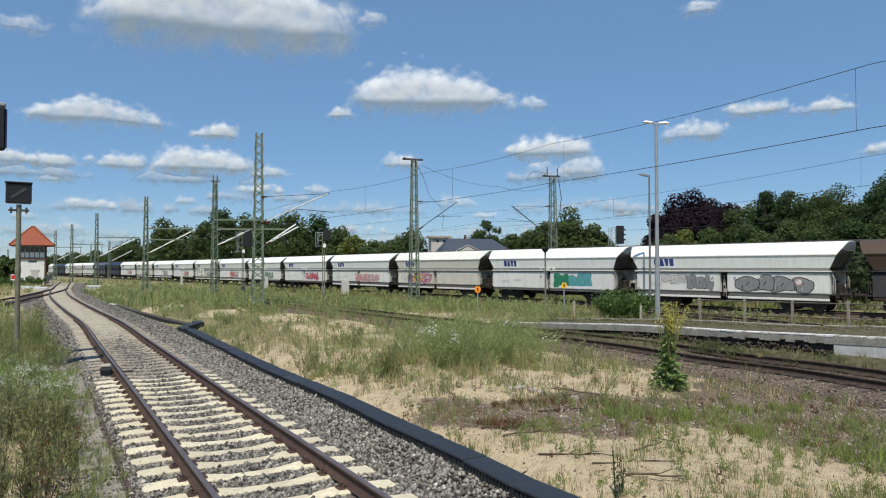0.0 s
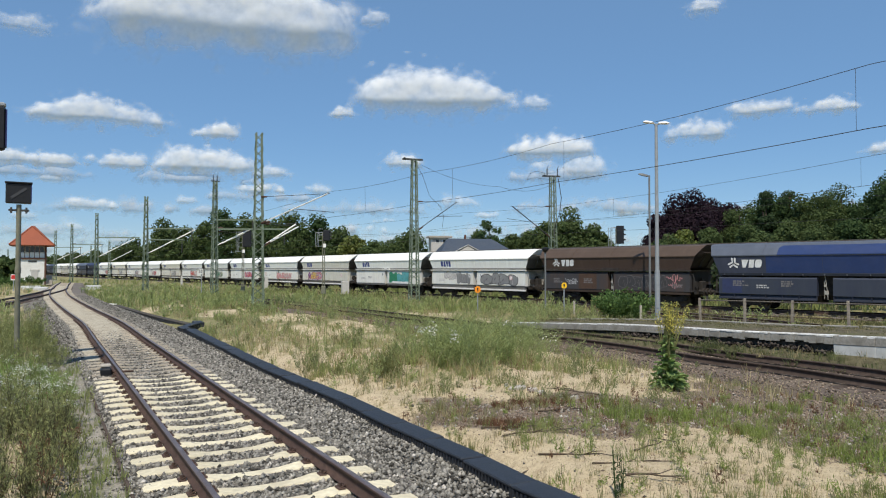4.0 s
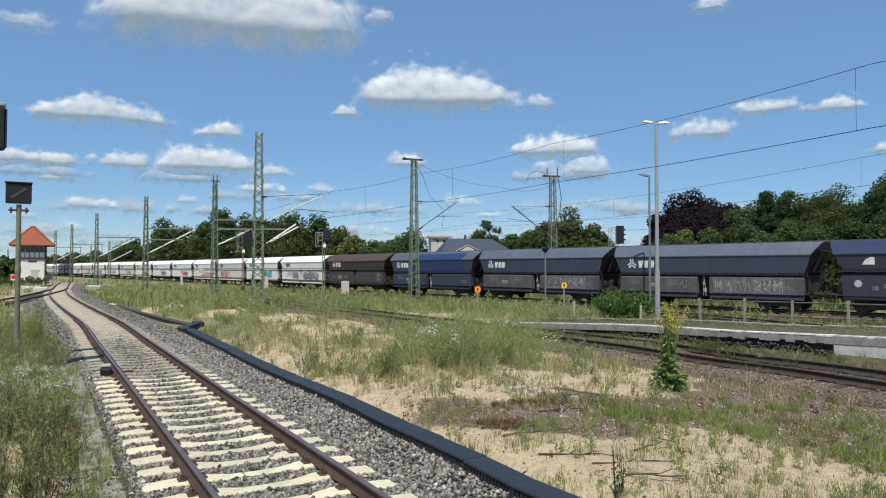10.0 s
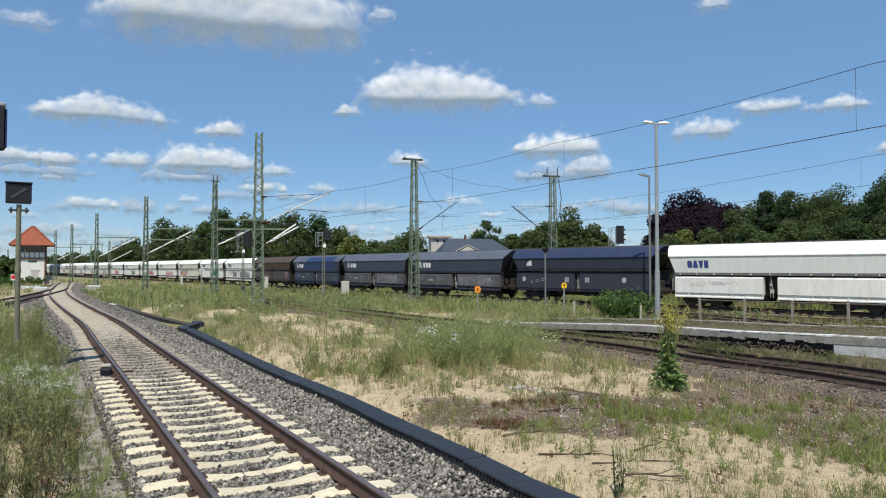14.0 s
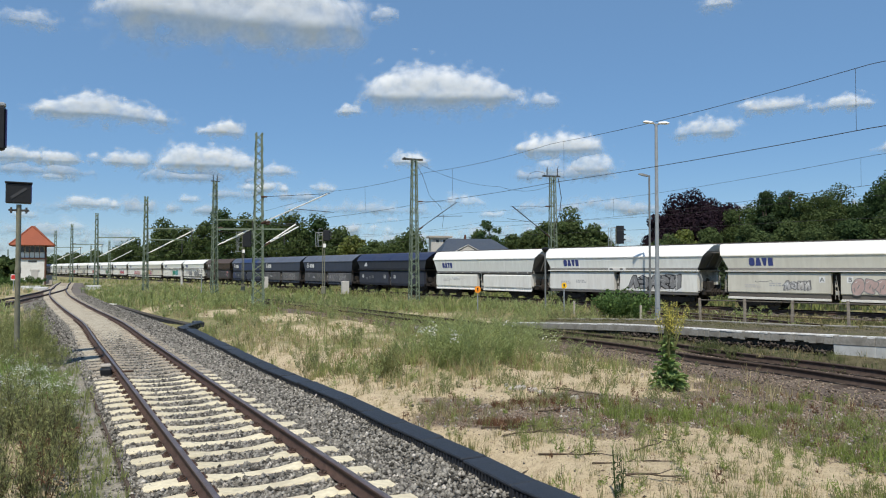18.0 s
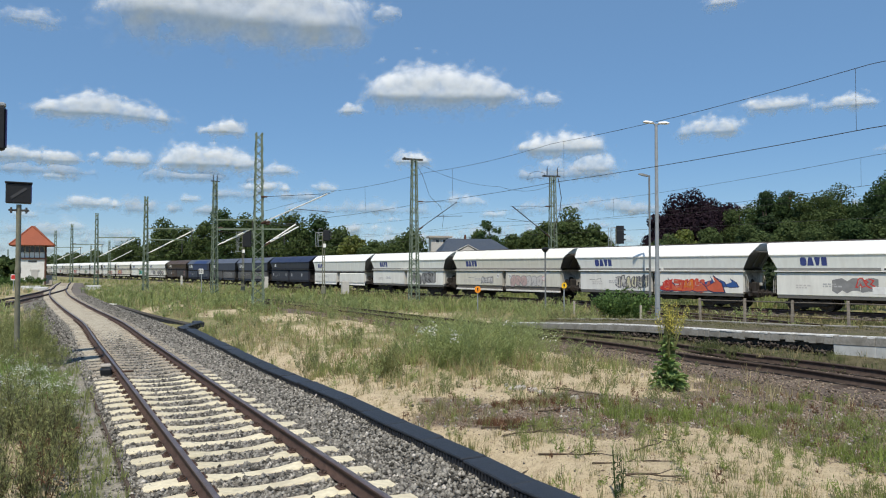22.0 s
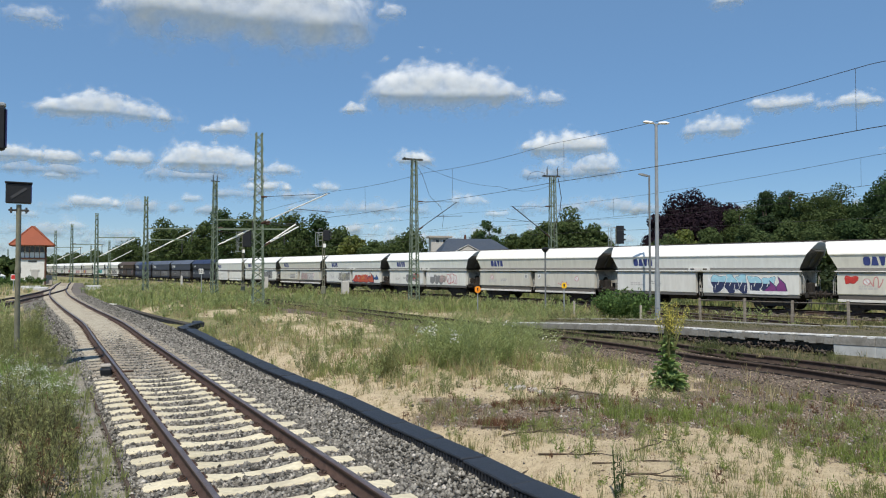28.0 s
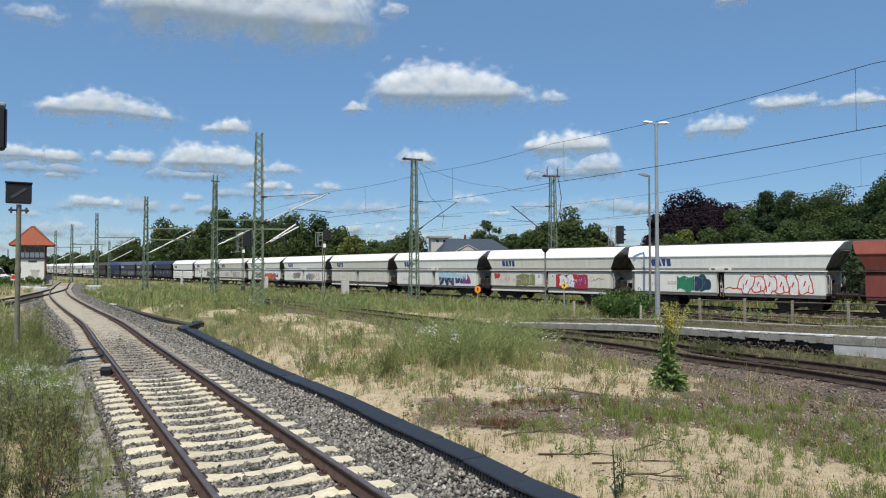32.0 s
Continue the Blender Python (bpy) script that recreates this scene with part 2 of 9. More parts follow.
# ---- plan ----
# The train's line: heading (radians left of +y) and how it bends, by metres along the line.
KNOTS = (0, 25, 60, 120, 250, 320, 1000)
BENDS = (-0.0046, -0.0027, -0.0011, 0.0013, -0.0010, 0.0, 0.0)
LINE_BACK, LINE_END, START = 260, 640, (23.95, 42.46, 0.7772)
TRAIN_Z = -0.15


def lay_line():
    s = np.arange(0, LINE_END + 1.0)
    bend = np.interp(s, KNOTS, BENDS)
    head = START[2] + np.concatenate([[0], np.cumsum((bend[1:] + bend[:-1]) / 2)])
    mid = (head[1:] + head[:-1]) / 2
    x = START[0] + np.concatenate([[0], np.cumsum(-np.sin(mid))])
    y = START[1] + np.concatenate([[0], np.cumsum(np.cos(mid))])
    back = np.arange(-LINE_BACK, 0.0)
    s = np.concatenate([back, s])
    x = np.concatenate([START[0] - back * math.sin(START[2]) , x])
    y = np.concatenate([START[1] + back * math.cos(START[2]), y])
    return s, x, y


LINE_S, LINE_X, LINE_Y = lay_line()


def on_line(s):
    return np.interp(s, LINE_S, LINE_X), np.interp(s, LINE_S, LINE_Y)


def travelled(t):
    return 6.5146 * (t - 16) + 0.0204 * (t - 16) ** 2


def side_line(points, step=1.0):
    """A smooth line through a few plan points, in even steps."""
    p = np.array(points, float)
    d = np.concatenate([[0], np.cumsum(np.hypot(*np.diff(p, axis=0).T))])
    t = np.arange(0, d[-1], step)
    out = []
    for k in range(2):
        m = np.gradient(p[:, k], d)
        i = np.clip(np.searchsorted(d, t, side="right") - 1, 0, len(d) - 2)
        h = d[i + 1] - d[i]
        u = (t - d[i]) / h
        out.append((2 * u**3 - 3 * u**2 + 1) * p[i, k] + (u**3 - 2 * u**2 + u) * h * m[i] + (-2 * u**3 + 3 * u**2) * p[i + 1, k] + (u**3 - u**2) * h * m[i + 1])
    return np.array(out).T


SIDING = [(0.98, 3.0), (-1.4, 7.14), (-2.42, 8.92), (-4.68, 12.86), (-6.77, 16.51), (-10.55, 23.1), (-14.7, 30.37), (-19.7, 38.45), (-28.2, 52.4), (-33.3, 61.0), (-39.5, 72.0), (-52.2, 96.0), (-64.5, 120.0)]
BRANCH = [(-21.0, 24.0), (-24.2, 32.0), (-31.2, 49.5), (-38.2, 67.0), (-44.6, 81.5), (-52.3, 96.2)]
OLD_TRACK = [(14.0, 6.0), (11.6, 10.8), (9.45, 15.0), (8.75, 16.5), (7.6, 18.35), (6.28, 21.3), (3.9, 25.1), (-0.6, 32.0), (-6.3, 41.0), (-14.5, 53.0)]
LOOP_TRACK = [(24.0, 18.0), (20.0, 27.5), (17.3, 34.0), (13.2, 44.6), (10.3, 51.5), (4.0, 62.0)]


def old_dip(x, y):
    ox, oy = np.array(OLD_TRACK).T
    o = np.argsort(oy)
    return ease(2.6, 1.5, np.abs(x - np.interp(y, oy[o], ox[o])) * 0.87) * (y < 53)


def gz(x, y):
    """Height of the ground."""
    x, y = np.asarray(x, float), np.asarray(y, float)
    fall = ease(20, 40, x * 0.71 + y * 0.71)
    rough = 0.04 * np.sin(x * 0.9 + 1.3 * np.sin(y * 0.37)) + 0.035 * np.sin(y * 0.8 + 1.1 * np.sin(x * 0.5)) + 0.02 * np.sin(x * 2.3 + y * 1.7)
    off = (x + 1.4 + 0.5735 * (y - 7.14)) * 0.867
    dip = 0.22 * ease(3.3, 2.4, np.abs(off - 0.45)) * (y < 125) + 0.12 * old_dip(x, y)
    return -0.06 - 0.40 * fall + rough * ease(1500, 60, np.hypot(x, y)) * (1 - 0.7 * ease(4.5, 2.5, np.abs(off - 0.45))) - dip


def strip(points, section, z0=0.0, drop=False):
    """Verts and quads of a section (offset right of the line, height) carried along plan points."""
    p = np.asarray(points, float)
    t = np.gradient(p, axis=0)
    t /= np.linalg.norm(t, axis=1)[:, None]
    n = np.stack([t[:, 1], -t[:, 0]], 1)
    k = len(section)
    v = np.empty((len(p), k, 3))
    for j, (o, h) in enumerate(section):
        v[:, j, :2] = p + n * o
        v[:, j, 2] = z0 + h
    idx = np.arange(len(p) * k).reshape(len(p), k)
    f = np.stack([idx[:-1, :-1], idx[1:, :-1], idx[1:, 1:], idx[:-1, 1:]], -1).reshape(-1, 4)
    return v.reshape(-1, 3), f[:, ::-1]


RAIL_SECTION = [(-0.062, 0.0), (-0.062, 0.012), (-0.012, 0.03), (-0.011, 0.118), (-0.034, 0.13), (-0.034, 0.158), (-0.026, 0.168), (0.026, 0.168), (0.034, 0.158), (0.034, 0.13), (0.011, 0.118), (0.012, 0.03), (0.062, 0.012), (0.062, 0.0)]


def rail_mesh(points, offset, z, name, side_mat=None):
    v, f = strip(points, [(offset + o, h) for o, h in RAIL_SECTION], z)
    me = sheet(name, v, f, [side_mat or RUST, RAIL_HEAD if side_mat is None else side_mat])
    k = len(RAIL_SECTION) - 1
    me.polygons.foreach_set("material_index", [1 if 5 <= i % k <= 7 else 0 for i in range(len(f))])
    return me


# ---- ground ----
def covers(x, y):
    """How much grass and how much old gravel lies on the sand there."""
    n1 = np.sin(x * 0.7 + 2.1 * np.sin(y * 0.23)) * np.sin(y * 0.55 + 1.7 * np.sin(x * 0.31 + 1.0))
    n2 = np.sin(x * 2.1 + 1.3 * np.sin(y * 1.7)) * np.sin(y * 1.9 + 1.1 * np.sin(x * 1.3))
    grass = ease(14, 32, y + 5 * n1 + 2.5 * n2)
    left = ease(-1.6, -3.6, x + 0.5735 * (y - 7.14) + 1.4 + 0.3 * n2)
    for px, py, rx, ry in ((-5.2, 28.5, 3.4, 4.0), (-0.6, 40.5, 2.6, 5.0), (3.0, 21.5, 1.6, 1.2), (-17.5, 45.0, 2.2, 4.0), (-2.8, 21.0, 1.5, 2.0), (-2.6, 33.0, 2.6, 3.5), (-8.0, 36.5, 2.2, 4.0), (-12.5, 40.0, 1.6, 4.0), (2.4, 36.0, 2.0, 3.0)):
        grass = grass * (1 - 0.8 * ease(1.25, 0.6, np.hypot((x - px) / rx, (y - py) / ry) + 0.25 * n2))
    grass = np.maximum(grass, (0.32 + 0.43 * ease(11, 17, y)) * left * (0.8 + 0.3 * n1))
    gravel = ease(1.6, 0.6, np.hypot((x - 2.3) / 2.5, (y - 12.7 + 0.1 * x) / 1.35) + 0.4 * n2) * (x > -0.9)
    wide = np.interp(y, (13, 17.5), (1.0, 0.42))
    beside_old = ease(2.6, 1.4, np.abs((x - 9.4) * 0.86 + (y - 15) * 0.5 + 0.9) / wide + 0.5 * n2) * ease(30, 24, y)
    right_patch = ease(1.8, 0.9, np.hypot((x - 7.0) / 2.4, (y - 11.6) / 3.2) + 0.35 * n1 + 0.3 * n2)
    right_patch = right_patch * ease(-0.4, 0.5, x - np.interp(y, (8.5, 11.4, 13.7), (5.5, 4.75, 3.5)) + 0.3 * n2)
    gravel = np.maximum(np.maximum(gravel, beside_old), right_patch)
    off = (x + 1.4 + 0.5735 * (y - 7.14)) * 0.867
    grass = grass * (1 - 0.72 * ease(-1.2, -2.2, off) * ease(-17, -12, off) * ease(27, 36, y) * ease(100, 85, y) * (0.8 + 0.3 * n2))
    return np.clip(grass, 0, 1), np.clip(gravel, 0, 1)


def ground_material():
    m = bpy.data.materials.new("sandy_weedy_ground")
    m.use_nodes = True
    N, L = m.node_tree.nodes, m.node_tree.links
    bsdf = N["Principled BSDF"]
    tex = N.new("ShaderNodeTexCoord")

    def nz(scale, detail=6, rough=0.6):
        n = N.new("ShaderNodeTexNoise")
        n.inputs["Scale"].default_value, n.inputs["Detail"].default_value, n.inputs["Roughness"].default_value = scale, detail, rough
        L.new(tex.outputs["Object"], n.inputs["Vector"])
        return n.outputs["Fac"]

    def mix(fac, a, b):
        k = N.new("ShaderNodeMix")
        k.data_type = "RGBA"
        L.new(fac, k.inputs[0])
        for sock, c in ((k.inputs[6], a), (k.inputs[7], b)):
            if isinstance(c, tuple):
                sock.default_value = (*c, 1)
            else:
                L.new(c, sock)
        return k.outputs[2]

    def band(v, lo, hi):
        r = N.new("ShaderNodeMapRange")
        r.inputs["From Min"].default_value, r.inputs["From Max"].default_value = lo, hi
        L.new(v, r.inputs["Value"])
        return r.outputs["Result"]

    def plus(a, b, k):
        s = N.new("ShaderNodeMath")
        s.operation = "MULTIPLY_ADD"
        L.new(b, s.inputs[0])
        s.inputs[1].default_value = k
        L.new(a, s.inputs[2])
        return s.outputs["Value"]

    att = N.new("ShaderNodeAttribute")
    att.attribute_name = "cover"
    sep = N.new("ShaderNodeSeparateColor")
    L.new(att.outputs["Color"], sep.inputs["Color"])
    sand = mix(band(nz(1.3), 0.35, 0.7), (0.63, 0.52, 0.352), (0.55, 0.448, 0.292))
    sand = mix(band(nz(9), 0.5, 0.75), sand, (0.40, 0.31, 0.205))
    sand = mix(band(nz(3.2, 8, 0.75), 0.52, 0.68), sand, (0.455, 0.36, 0.235))
    sand = mix(band(nz(40, 4), 0.57, 0.68), sand, (0.19, 0.145, 0.10))
    turf = mix(band(nz(0.8), 0.35, 0.65), (0.19, 0.195, 0.085), (0.33, 0.285, 0.155))
    turf = mix(band(nz(14), 0.5, 0.7), turf, (0.12, 0.135, 0.05))
    stones = mix(band(nz(22, 3), 0.4, 0.62), (0.125, 0.095, 0.072), (0.26, 0.205, 0.16))
    g = band(plus(sep.outputs["Green"], nz(5), 0.8), 0.62, 0.95)
    c = mix(g, sand, stones)
    t = band(plus(sep.outputs["Red"], nz(3.5), 0.9), 0.62, 1.05)
    c = mix(t, c, turf)
    L.new(c, bsdf.inputs["Base Color"])
    bsdf.inputs["Roughness"].default_value, bsdf.inputs["Specular IOR Level"].default_value = 0.95, 0.15
    bp = N.new("ShaderNodeBump")
    bp.inputs["Strength"].default_value, bp.inputs["Distance"].default_value = 1.0, 0.08
    L.new(nz(7, 10, 0.7), bp.inputs["Height"])
    L.new(bp.outputs["Normal"], bsdf.inputs["Normal"])
    return m


def build_ground():
    rings = np.concatenate([[0.3], np.geomspace(1.5, 90, 190), np.geomspace(95, 4500, 40)])
    a = np.linspace(0, 2 * math.pi, 541)[:-1]
    r, ang = np.meshgrid(rings, a, indexing="ij")
    x, y = r * np.sin(ang), r * np.cos(ang)
    v = np.stack([x, y, gz(x, y)], -1).reshape(-1, 3)
    idx = np.arange(r.size).reshape(r.shape)
    nxt = np.roll(idx, -1, axis=1)
    f = np.stack([idx[:-1], nxt[:-1], nxt[1:], idx[1:]], -1).reshape(-1, 4)
    me = sheet("ground", v, f, ground_material(), True)
    g, k = covers(v[:, 0], v[:, 1])
    col = np.stack([g, k, np.zeros_like(g), np.ones_like(g)], -1).astype(np.float32)
    me.color_attributes.new("cover", "FLOAT_COLOR", "POINT").data.foreach_set("color", col.ravel())
    tagged(new("ground", me), "sandy ground with weeds and old gravel", "ground", kind="structure")


build_ground()


# ---- tracks ----
def stones(name, centres, size, material, label, parent=None, seed=1):
    """Loose angular stones, joined."""
    rng = np.random.default_rng(seed)
    c = np.asarray(centres, float)
    base = np.array([(1, 0, 0), (-1, 0, 0), (0, 1, 0), (0, -1, 0), (0, 0, 1), (0, 0, -1)], float)
    n = len(c)
    jit = base[None] * rng.uniform(0.55, 1.15, (n, 6, 1)) + rng.uniform(-0.3, 0.3, (n, 6, 3))
    jit *= (size * rng.uniform(0.5, 1.25, n) ** 1.0)[:, None, None]
    jit[:, :, 2] *= 0.8
    a = rng.uniform(0, 6.28, n)
    rot = np.stack([jit[..., 0] * np.cos(a)[:, None] - jit[..., 1] * np.sin(a)[:, None], jit[..., 0] * np.sin(a)[:, None] + jit[..., 1] * np.cos(a)[:, None], jit[..., 2]], -1)
    v = (rot + c[:, None]).reshape(-1, 3)
    tri = np.array([(0, 2, 4), (2, 1, 4), (1, 3, 4), (3, 0, 4), (2, 0, 5), (1, 2, 5), (3, 1, 5), (0, 3, 5)])
    f = (tri[None] + 6 * np.arange(n)[:, None, None]).reshape(-1, 3)
    ob = new(name, sheet(name, v, f, material))
    ob.parent = parent
    return tagged(ob, label, "" if parent else "gravel", kind="stuff")


def heading(points):
    t = np.gradient(np.asarray(points), axis=0)
    return np.degrees(np.arctan2(t[:, 1], t[:, 0]))


def track(name, plan, rail_z, sleeper_mesh, label, spacing=0.6, reach=None, left=1.65, right=1.65, far_mesh=None, bed=True, bed_mat=None, sleeper_drop=0.0, rail_mat=None):
    root = thing(name, Matrix(), label, "railway track", kind="structure")
    line = side_line(plan, spacing)
    if bed:
        v, f = strip(line, [(-left - 0.75, -0.55), (-left - 0.25, -0.14), (-left, -0.05), (-0.9, -0.04), (0, -0.045), (0.9, -0.04), (right, -0.05), (right + 0.25, -0.14), (right + 0.75, -0.55)], rail_z - 0.168)
        tagged(part("ballast_bed", sheet("ballast_bed", v, f, bed_mat or BED, True), None, root), kind="stuff")
    for side in (-0.7535, 0.7535):
        part("rail", rail_mesh(line, side, rail_z - 0.168, "rail", rail_mat), None, root, "rust-brown steel rail")
    h = heading(line)
    rng = random.Random(len(line))
    for i, (x, y) in enumerate(line[: reach or len(line)]):
        part("sleeper", far_mesh if far_mesh and y > 16.3 else sleeper_mesh, None, root, at=pose(x + rng.uniform(-.01, .01), y, rail_z - 0.168 - sleeper_drop, rng.uniform(-.4, .4), 0, h[i] + rng.uniform(-0.7, 0.7)))
    return root, line, h


CONCRETE_DIRTY = mat("dirty_sleeper_concrete", (0.36, 0.315, 0.25), 0.95, 0, 0.25, 14, (0.2, 0.17, 0.13), 0.7, 2.0, 0.35, 60, 0.15, per_object=0.2)


def concrete_sleeper(material=None):
    s = Shape()
    rings = []
    for y, w, top in ((-1.3, 0.13, -0.035), (-1.27, 0.145, -0.015), (-1.0, 0.15, 0.0), (-0.55, 0.145, 0.0), (-0.3, 0.11, -0.03), (0, 0.105, -0.035), (0.3, 0.11, -0.03), (0.55, 0.145, 0.0), (1.0, 0.15, 0.0), (1.27, 0.145, -0.015), (1.3, 0.13, -0.035)):
        rings.append([(-w, y, -0.2), (w, y, -0.2), (w * 0.92, y, top - 0.02), (w * 0.8, y, top), (-w * 0.8, y, top), (-w * 0.92, y, top - 0.02)])
    s.loft(rings)
    return s.mesh("sleeper", material or CONCRETE)


def wooden_sleeper():
    return Shape().box(-0.13, 0.13, -1.3, 1.3, -0.16, 0.0, bevel=0.015).mesh("sleeper", OLD_WOOD)


def clip_mesh():
    s = Shape()
    for side in (-0.7535, 0.7535):
        for o in (-0.12, 0.12):
            y = side + o
            s.box(-0.07, 0.07, y - 0.045, y + 0.045, 0.0, 0.022, bevel=0.008)
            s.tube([(0, y, 0.02), (0, y, 0.062)], 0.018, 6)
            s.tube([(-0.06, y + o * 0.1, 0.03), (-0.04, y - o * 0.35, 0.045), (0.04, y - o * 0.35, 0.045), (0.06, y + o * 0.1, 0.03)], 0.009, 5)
    return s.mesh("rail_clips", RUST)


siding, siding_line, siding_head = track("siding_track", SIDING, 0.17, concrete_sleeper(), "siding with rusty rails on pale concrete sleepers in grey ballast", left=1.38, right=2.3, far_mesh=concrete_sleeper(CONCRETE_DIRTY))
CLIPS = clip_mesh()
for i in range(0, 60):
    x, y = siding_line[i]
    tagged(part("rail_fastening", CLIPS, None, siding, at=pose(x, y, 0.002, 0, 0, siding_head[i])), "rusty rail clips and bolts")
old_track, old_line, old_head = track("disused_track", OLD_TRACK, 0.20, wooden_sleeper(), "disused track with dark rusty rails on old wooden sleepers", 0.65, left=1.5, right=1.5, sleeper_drop=0.035, rail_mat=mat("old_dark_rust", (0.072, 0.050, 0.040), 0.85, 0.1, 0.3, 9, (0.04, 0.028, 0.022), 0.6), bed_mat=mat("old_brown_ballast", (0.13, 0.105, 0.09), 0.95, 0, 0.4, 26, (0.25, 0.2, 0.14), 0.5, 0.4, 0.9, 32, 0.1))
branch_track, branch_line, branch_head = track("branch_track", BRANCH, 0.15, wooden_sleeper(), "rusty branch track joining the siding at a turnout", 0.65)
loop_track, loop_line, loop_head = track("loop_track", LOOP_TRACK, -0.2, wooden_sleeper(), "weedy loop track with rusty rails", 0.65)
main_plan = np.stack(on_line(np.arange(-200.0, 420.0, 2.0)), 1)
main_track = thing("main_track", Matrix(), "main line track with steel rails and ballast under the train", "railway track", kind="structure")
v, f = strip(main_plan, [(-3.2, -0.75), (-2.0, -0.26), (0, -0.24), (2.0, -0.26), (3.2, -0.75)], TRAIN_Z)
tagged(part("ballast_bed", sheet("ballast_bed", v, f, BED, True), None, main_track), kind="stuff")
for side in (-0.7535, 0.7535):
    part("rail", rail_mesh(main_plan, side, TRAIN_Z - 0.168, "rail"), None, main_track, "steel rail")
SLEEPER_MAIN = concrete_sleeper(mat("grimy_sleeper", (0.13, 0.11, 0.09), 0.95, 0, 0.3, 10, (0.07, 0.06, 0.05), 0.6, 1.5))
near_main = np.stack(on_line(np.arange(-16.0, 110.0, 0.65)), 1)
near_head = heading(near_main)
for i in range(len(near_main)):
    part("sleeper", SLEEPER_MAIN, None, main_track, at=pose(near_main[i][0], near_main[i][1], TRAIN_Z - 0.168, 0, 0, near_head[i]))


def scatter_ballast():
    rng = np.random.default_rng(5)
    line = side_line(SIDING, 0.05)
    out = []
    for k in range(70000):
        # denser near the viewer
        i = int(len(line) * min(0.999, abs(rng.normal(0, 0.115)) + 0.02 + 0.02 * rng.random()))
        o = rng.uniform(-1.45, 2.35)
        j = min(i + 1, len(line) - 1)
        d = line[j] - line[j - 1]
        d /= np.hypot(*d)
        out.append((line[i][0] + d[1] * o, line[i][1] - d[0] * o, o))
    p = np.array(out)
    a = np.abs(p[:, 2])
    z = -0.045 + rng.uniform(-0.015, 0.02, len(p)) + 0.06 * ease(1.5, 2.2, p[:, 2])
    # keep the sleepers' tops mostly clean
    step = np.hypot(*(siding_line[1] - siding_line[0]))
    along = np.hypot(p[:, 0] - SIDING[0][0], p[:, 1] - SIDING[0][1])
    phase = np.abs(((np.sqrt(np.maximum(along**2 - p[:, 2] ** 2, 0)) / step) + 0.5) % 1 - 0.5) * step
    keep = (phase > 0.13) | (a > 1.3) | (p[:, 2] < -1.14) | ((p[:, 2] < -1.0) & (rng.random(len(p)) < 0.25)) | (rng.random(len(p)) < 0.012)
    keep &= (np.abs(a - 0.7535) > 0.06)
    return np.stack([p[:, 0], p[:, 1], z], 1)[keep]


def scatter_old():
    rng = np.random.default_rng(6)
    line = side_line(OLD_TRACK, 0.05)
    i = (len(line) * rng.random(15000) * 0.72).astype(int)
    o = rng.uniform(-2.3, 1.9, len(i))
    j = np.clip(i + 1, 1, len(line) - 1)
    d = line[j] - line[j - 1]
    d /= np.hypot(d[:, 0], d[:, 1])[:, None]
    p = np.stack([line[i][:, 0] + d[:, 1] * o, line[i][:, 1] - d[:, 0] * o, -0.005 + rng.uniform(-0.02, 0.015, len(i))], 1)
    return p[np.abs(np.abs(o) - 0.7535) > 0.06]


stones("ballast", scatter_old(), 0.032, STONE_BROWN, "brown weathered ballast", old_track, 8)
BALLAST = scatter_ballast()
stones("ballast", BALLAST, 0.039, STONE, "grey crushed-stone ballast between sleepers", siding, 7)
STONE_PALE = mat("pale_ballast_stone", (0.42, 0.39, 0.35), 0.9, 0, 0.15, 20, None, 0, 1, 0.2, 60, 0.2, per_island=0.45)
stones("ballast", BALLAST[::28] + np.array([0, 0, 0.014]), 0.036, STONE_PALE, "scattered paler stones among the grey ballast", siding, 17)


def scatter_far(n, seed):
    """Coarser stones on the shoulders where the siding runs off."""
    rng = np.random.default_rng(seed)
    line = side_line(SIDING, 0.2)
    i = (len(line) * (0.12 + 0.4 * rng.random(n) ** 1.3)).astype(int)
    o = np.where(rng.random(n) < 0.5, rng.uniform(-2.7, -1.2, n), rng.uniform(0.95, 2.6, n))
    d = line[i] - line[i - 1]
    d /= np.hypot(d[:, 0], d[:, 1])[:, None]
    z = -0.045 - 0.35 * np.clip(np.where(o < 0, -o - 1.63, o - 2.5), 0, 1) + rng.uniform(-0.015, 0.02, n)
    x, y = line[i][:, 0] + d[:, 1] * o, line[i][:, 1] - d[:, 0] * o
    return np.stack([x, y, np.maximum(z, gz(x, y) + 0.01)], 1)


stones("ballast", scatter_far(20000, 27), 0.05, STONE, "coarse grey ballast on the shoulders", siding, 27)
fill = [q for q in side_line(SIDING, 1.0) if 19.0 < q[1] < 98]
v, f = strip(fill, [(-0.70, -0.03), (-0.66, -0.012), (-0.3, -0.006), (0.3, -0.006), (0.66, -0.012), (0.70, -0.03)], 0.002)
v[:, 2] -= 0.05 * (1 - ease(19, 32, v[:, 1]))
SAND_FILL = mat("sand_blown_ballast", (0.44, 0.395, 0.31), 0.95, 0, 0.3, 10, (0.24, 0.2, 0.15), 0.7, 1.5, 0.7, 40, 0.1)
tagged(part("sand_fill", sheet("sand_fill", v, f, SAND_FILL, True), None, siding, "sand blown over the far sleepers"), kind="stuff")
v, f = strip(fill, [(-1.42, -0.09), (-1.2, -0.012), (-0.9, 0.0), (-0.82, -0.02)], 0.002)
tagged(part("sand_fill", sheet("sand_fill", v, f, SAND_FILL, True), None, siding, "sand blown over the far sleepers"), kind="stuff")


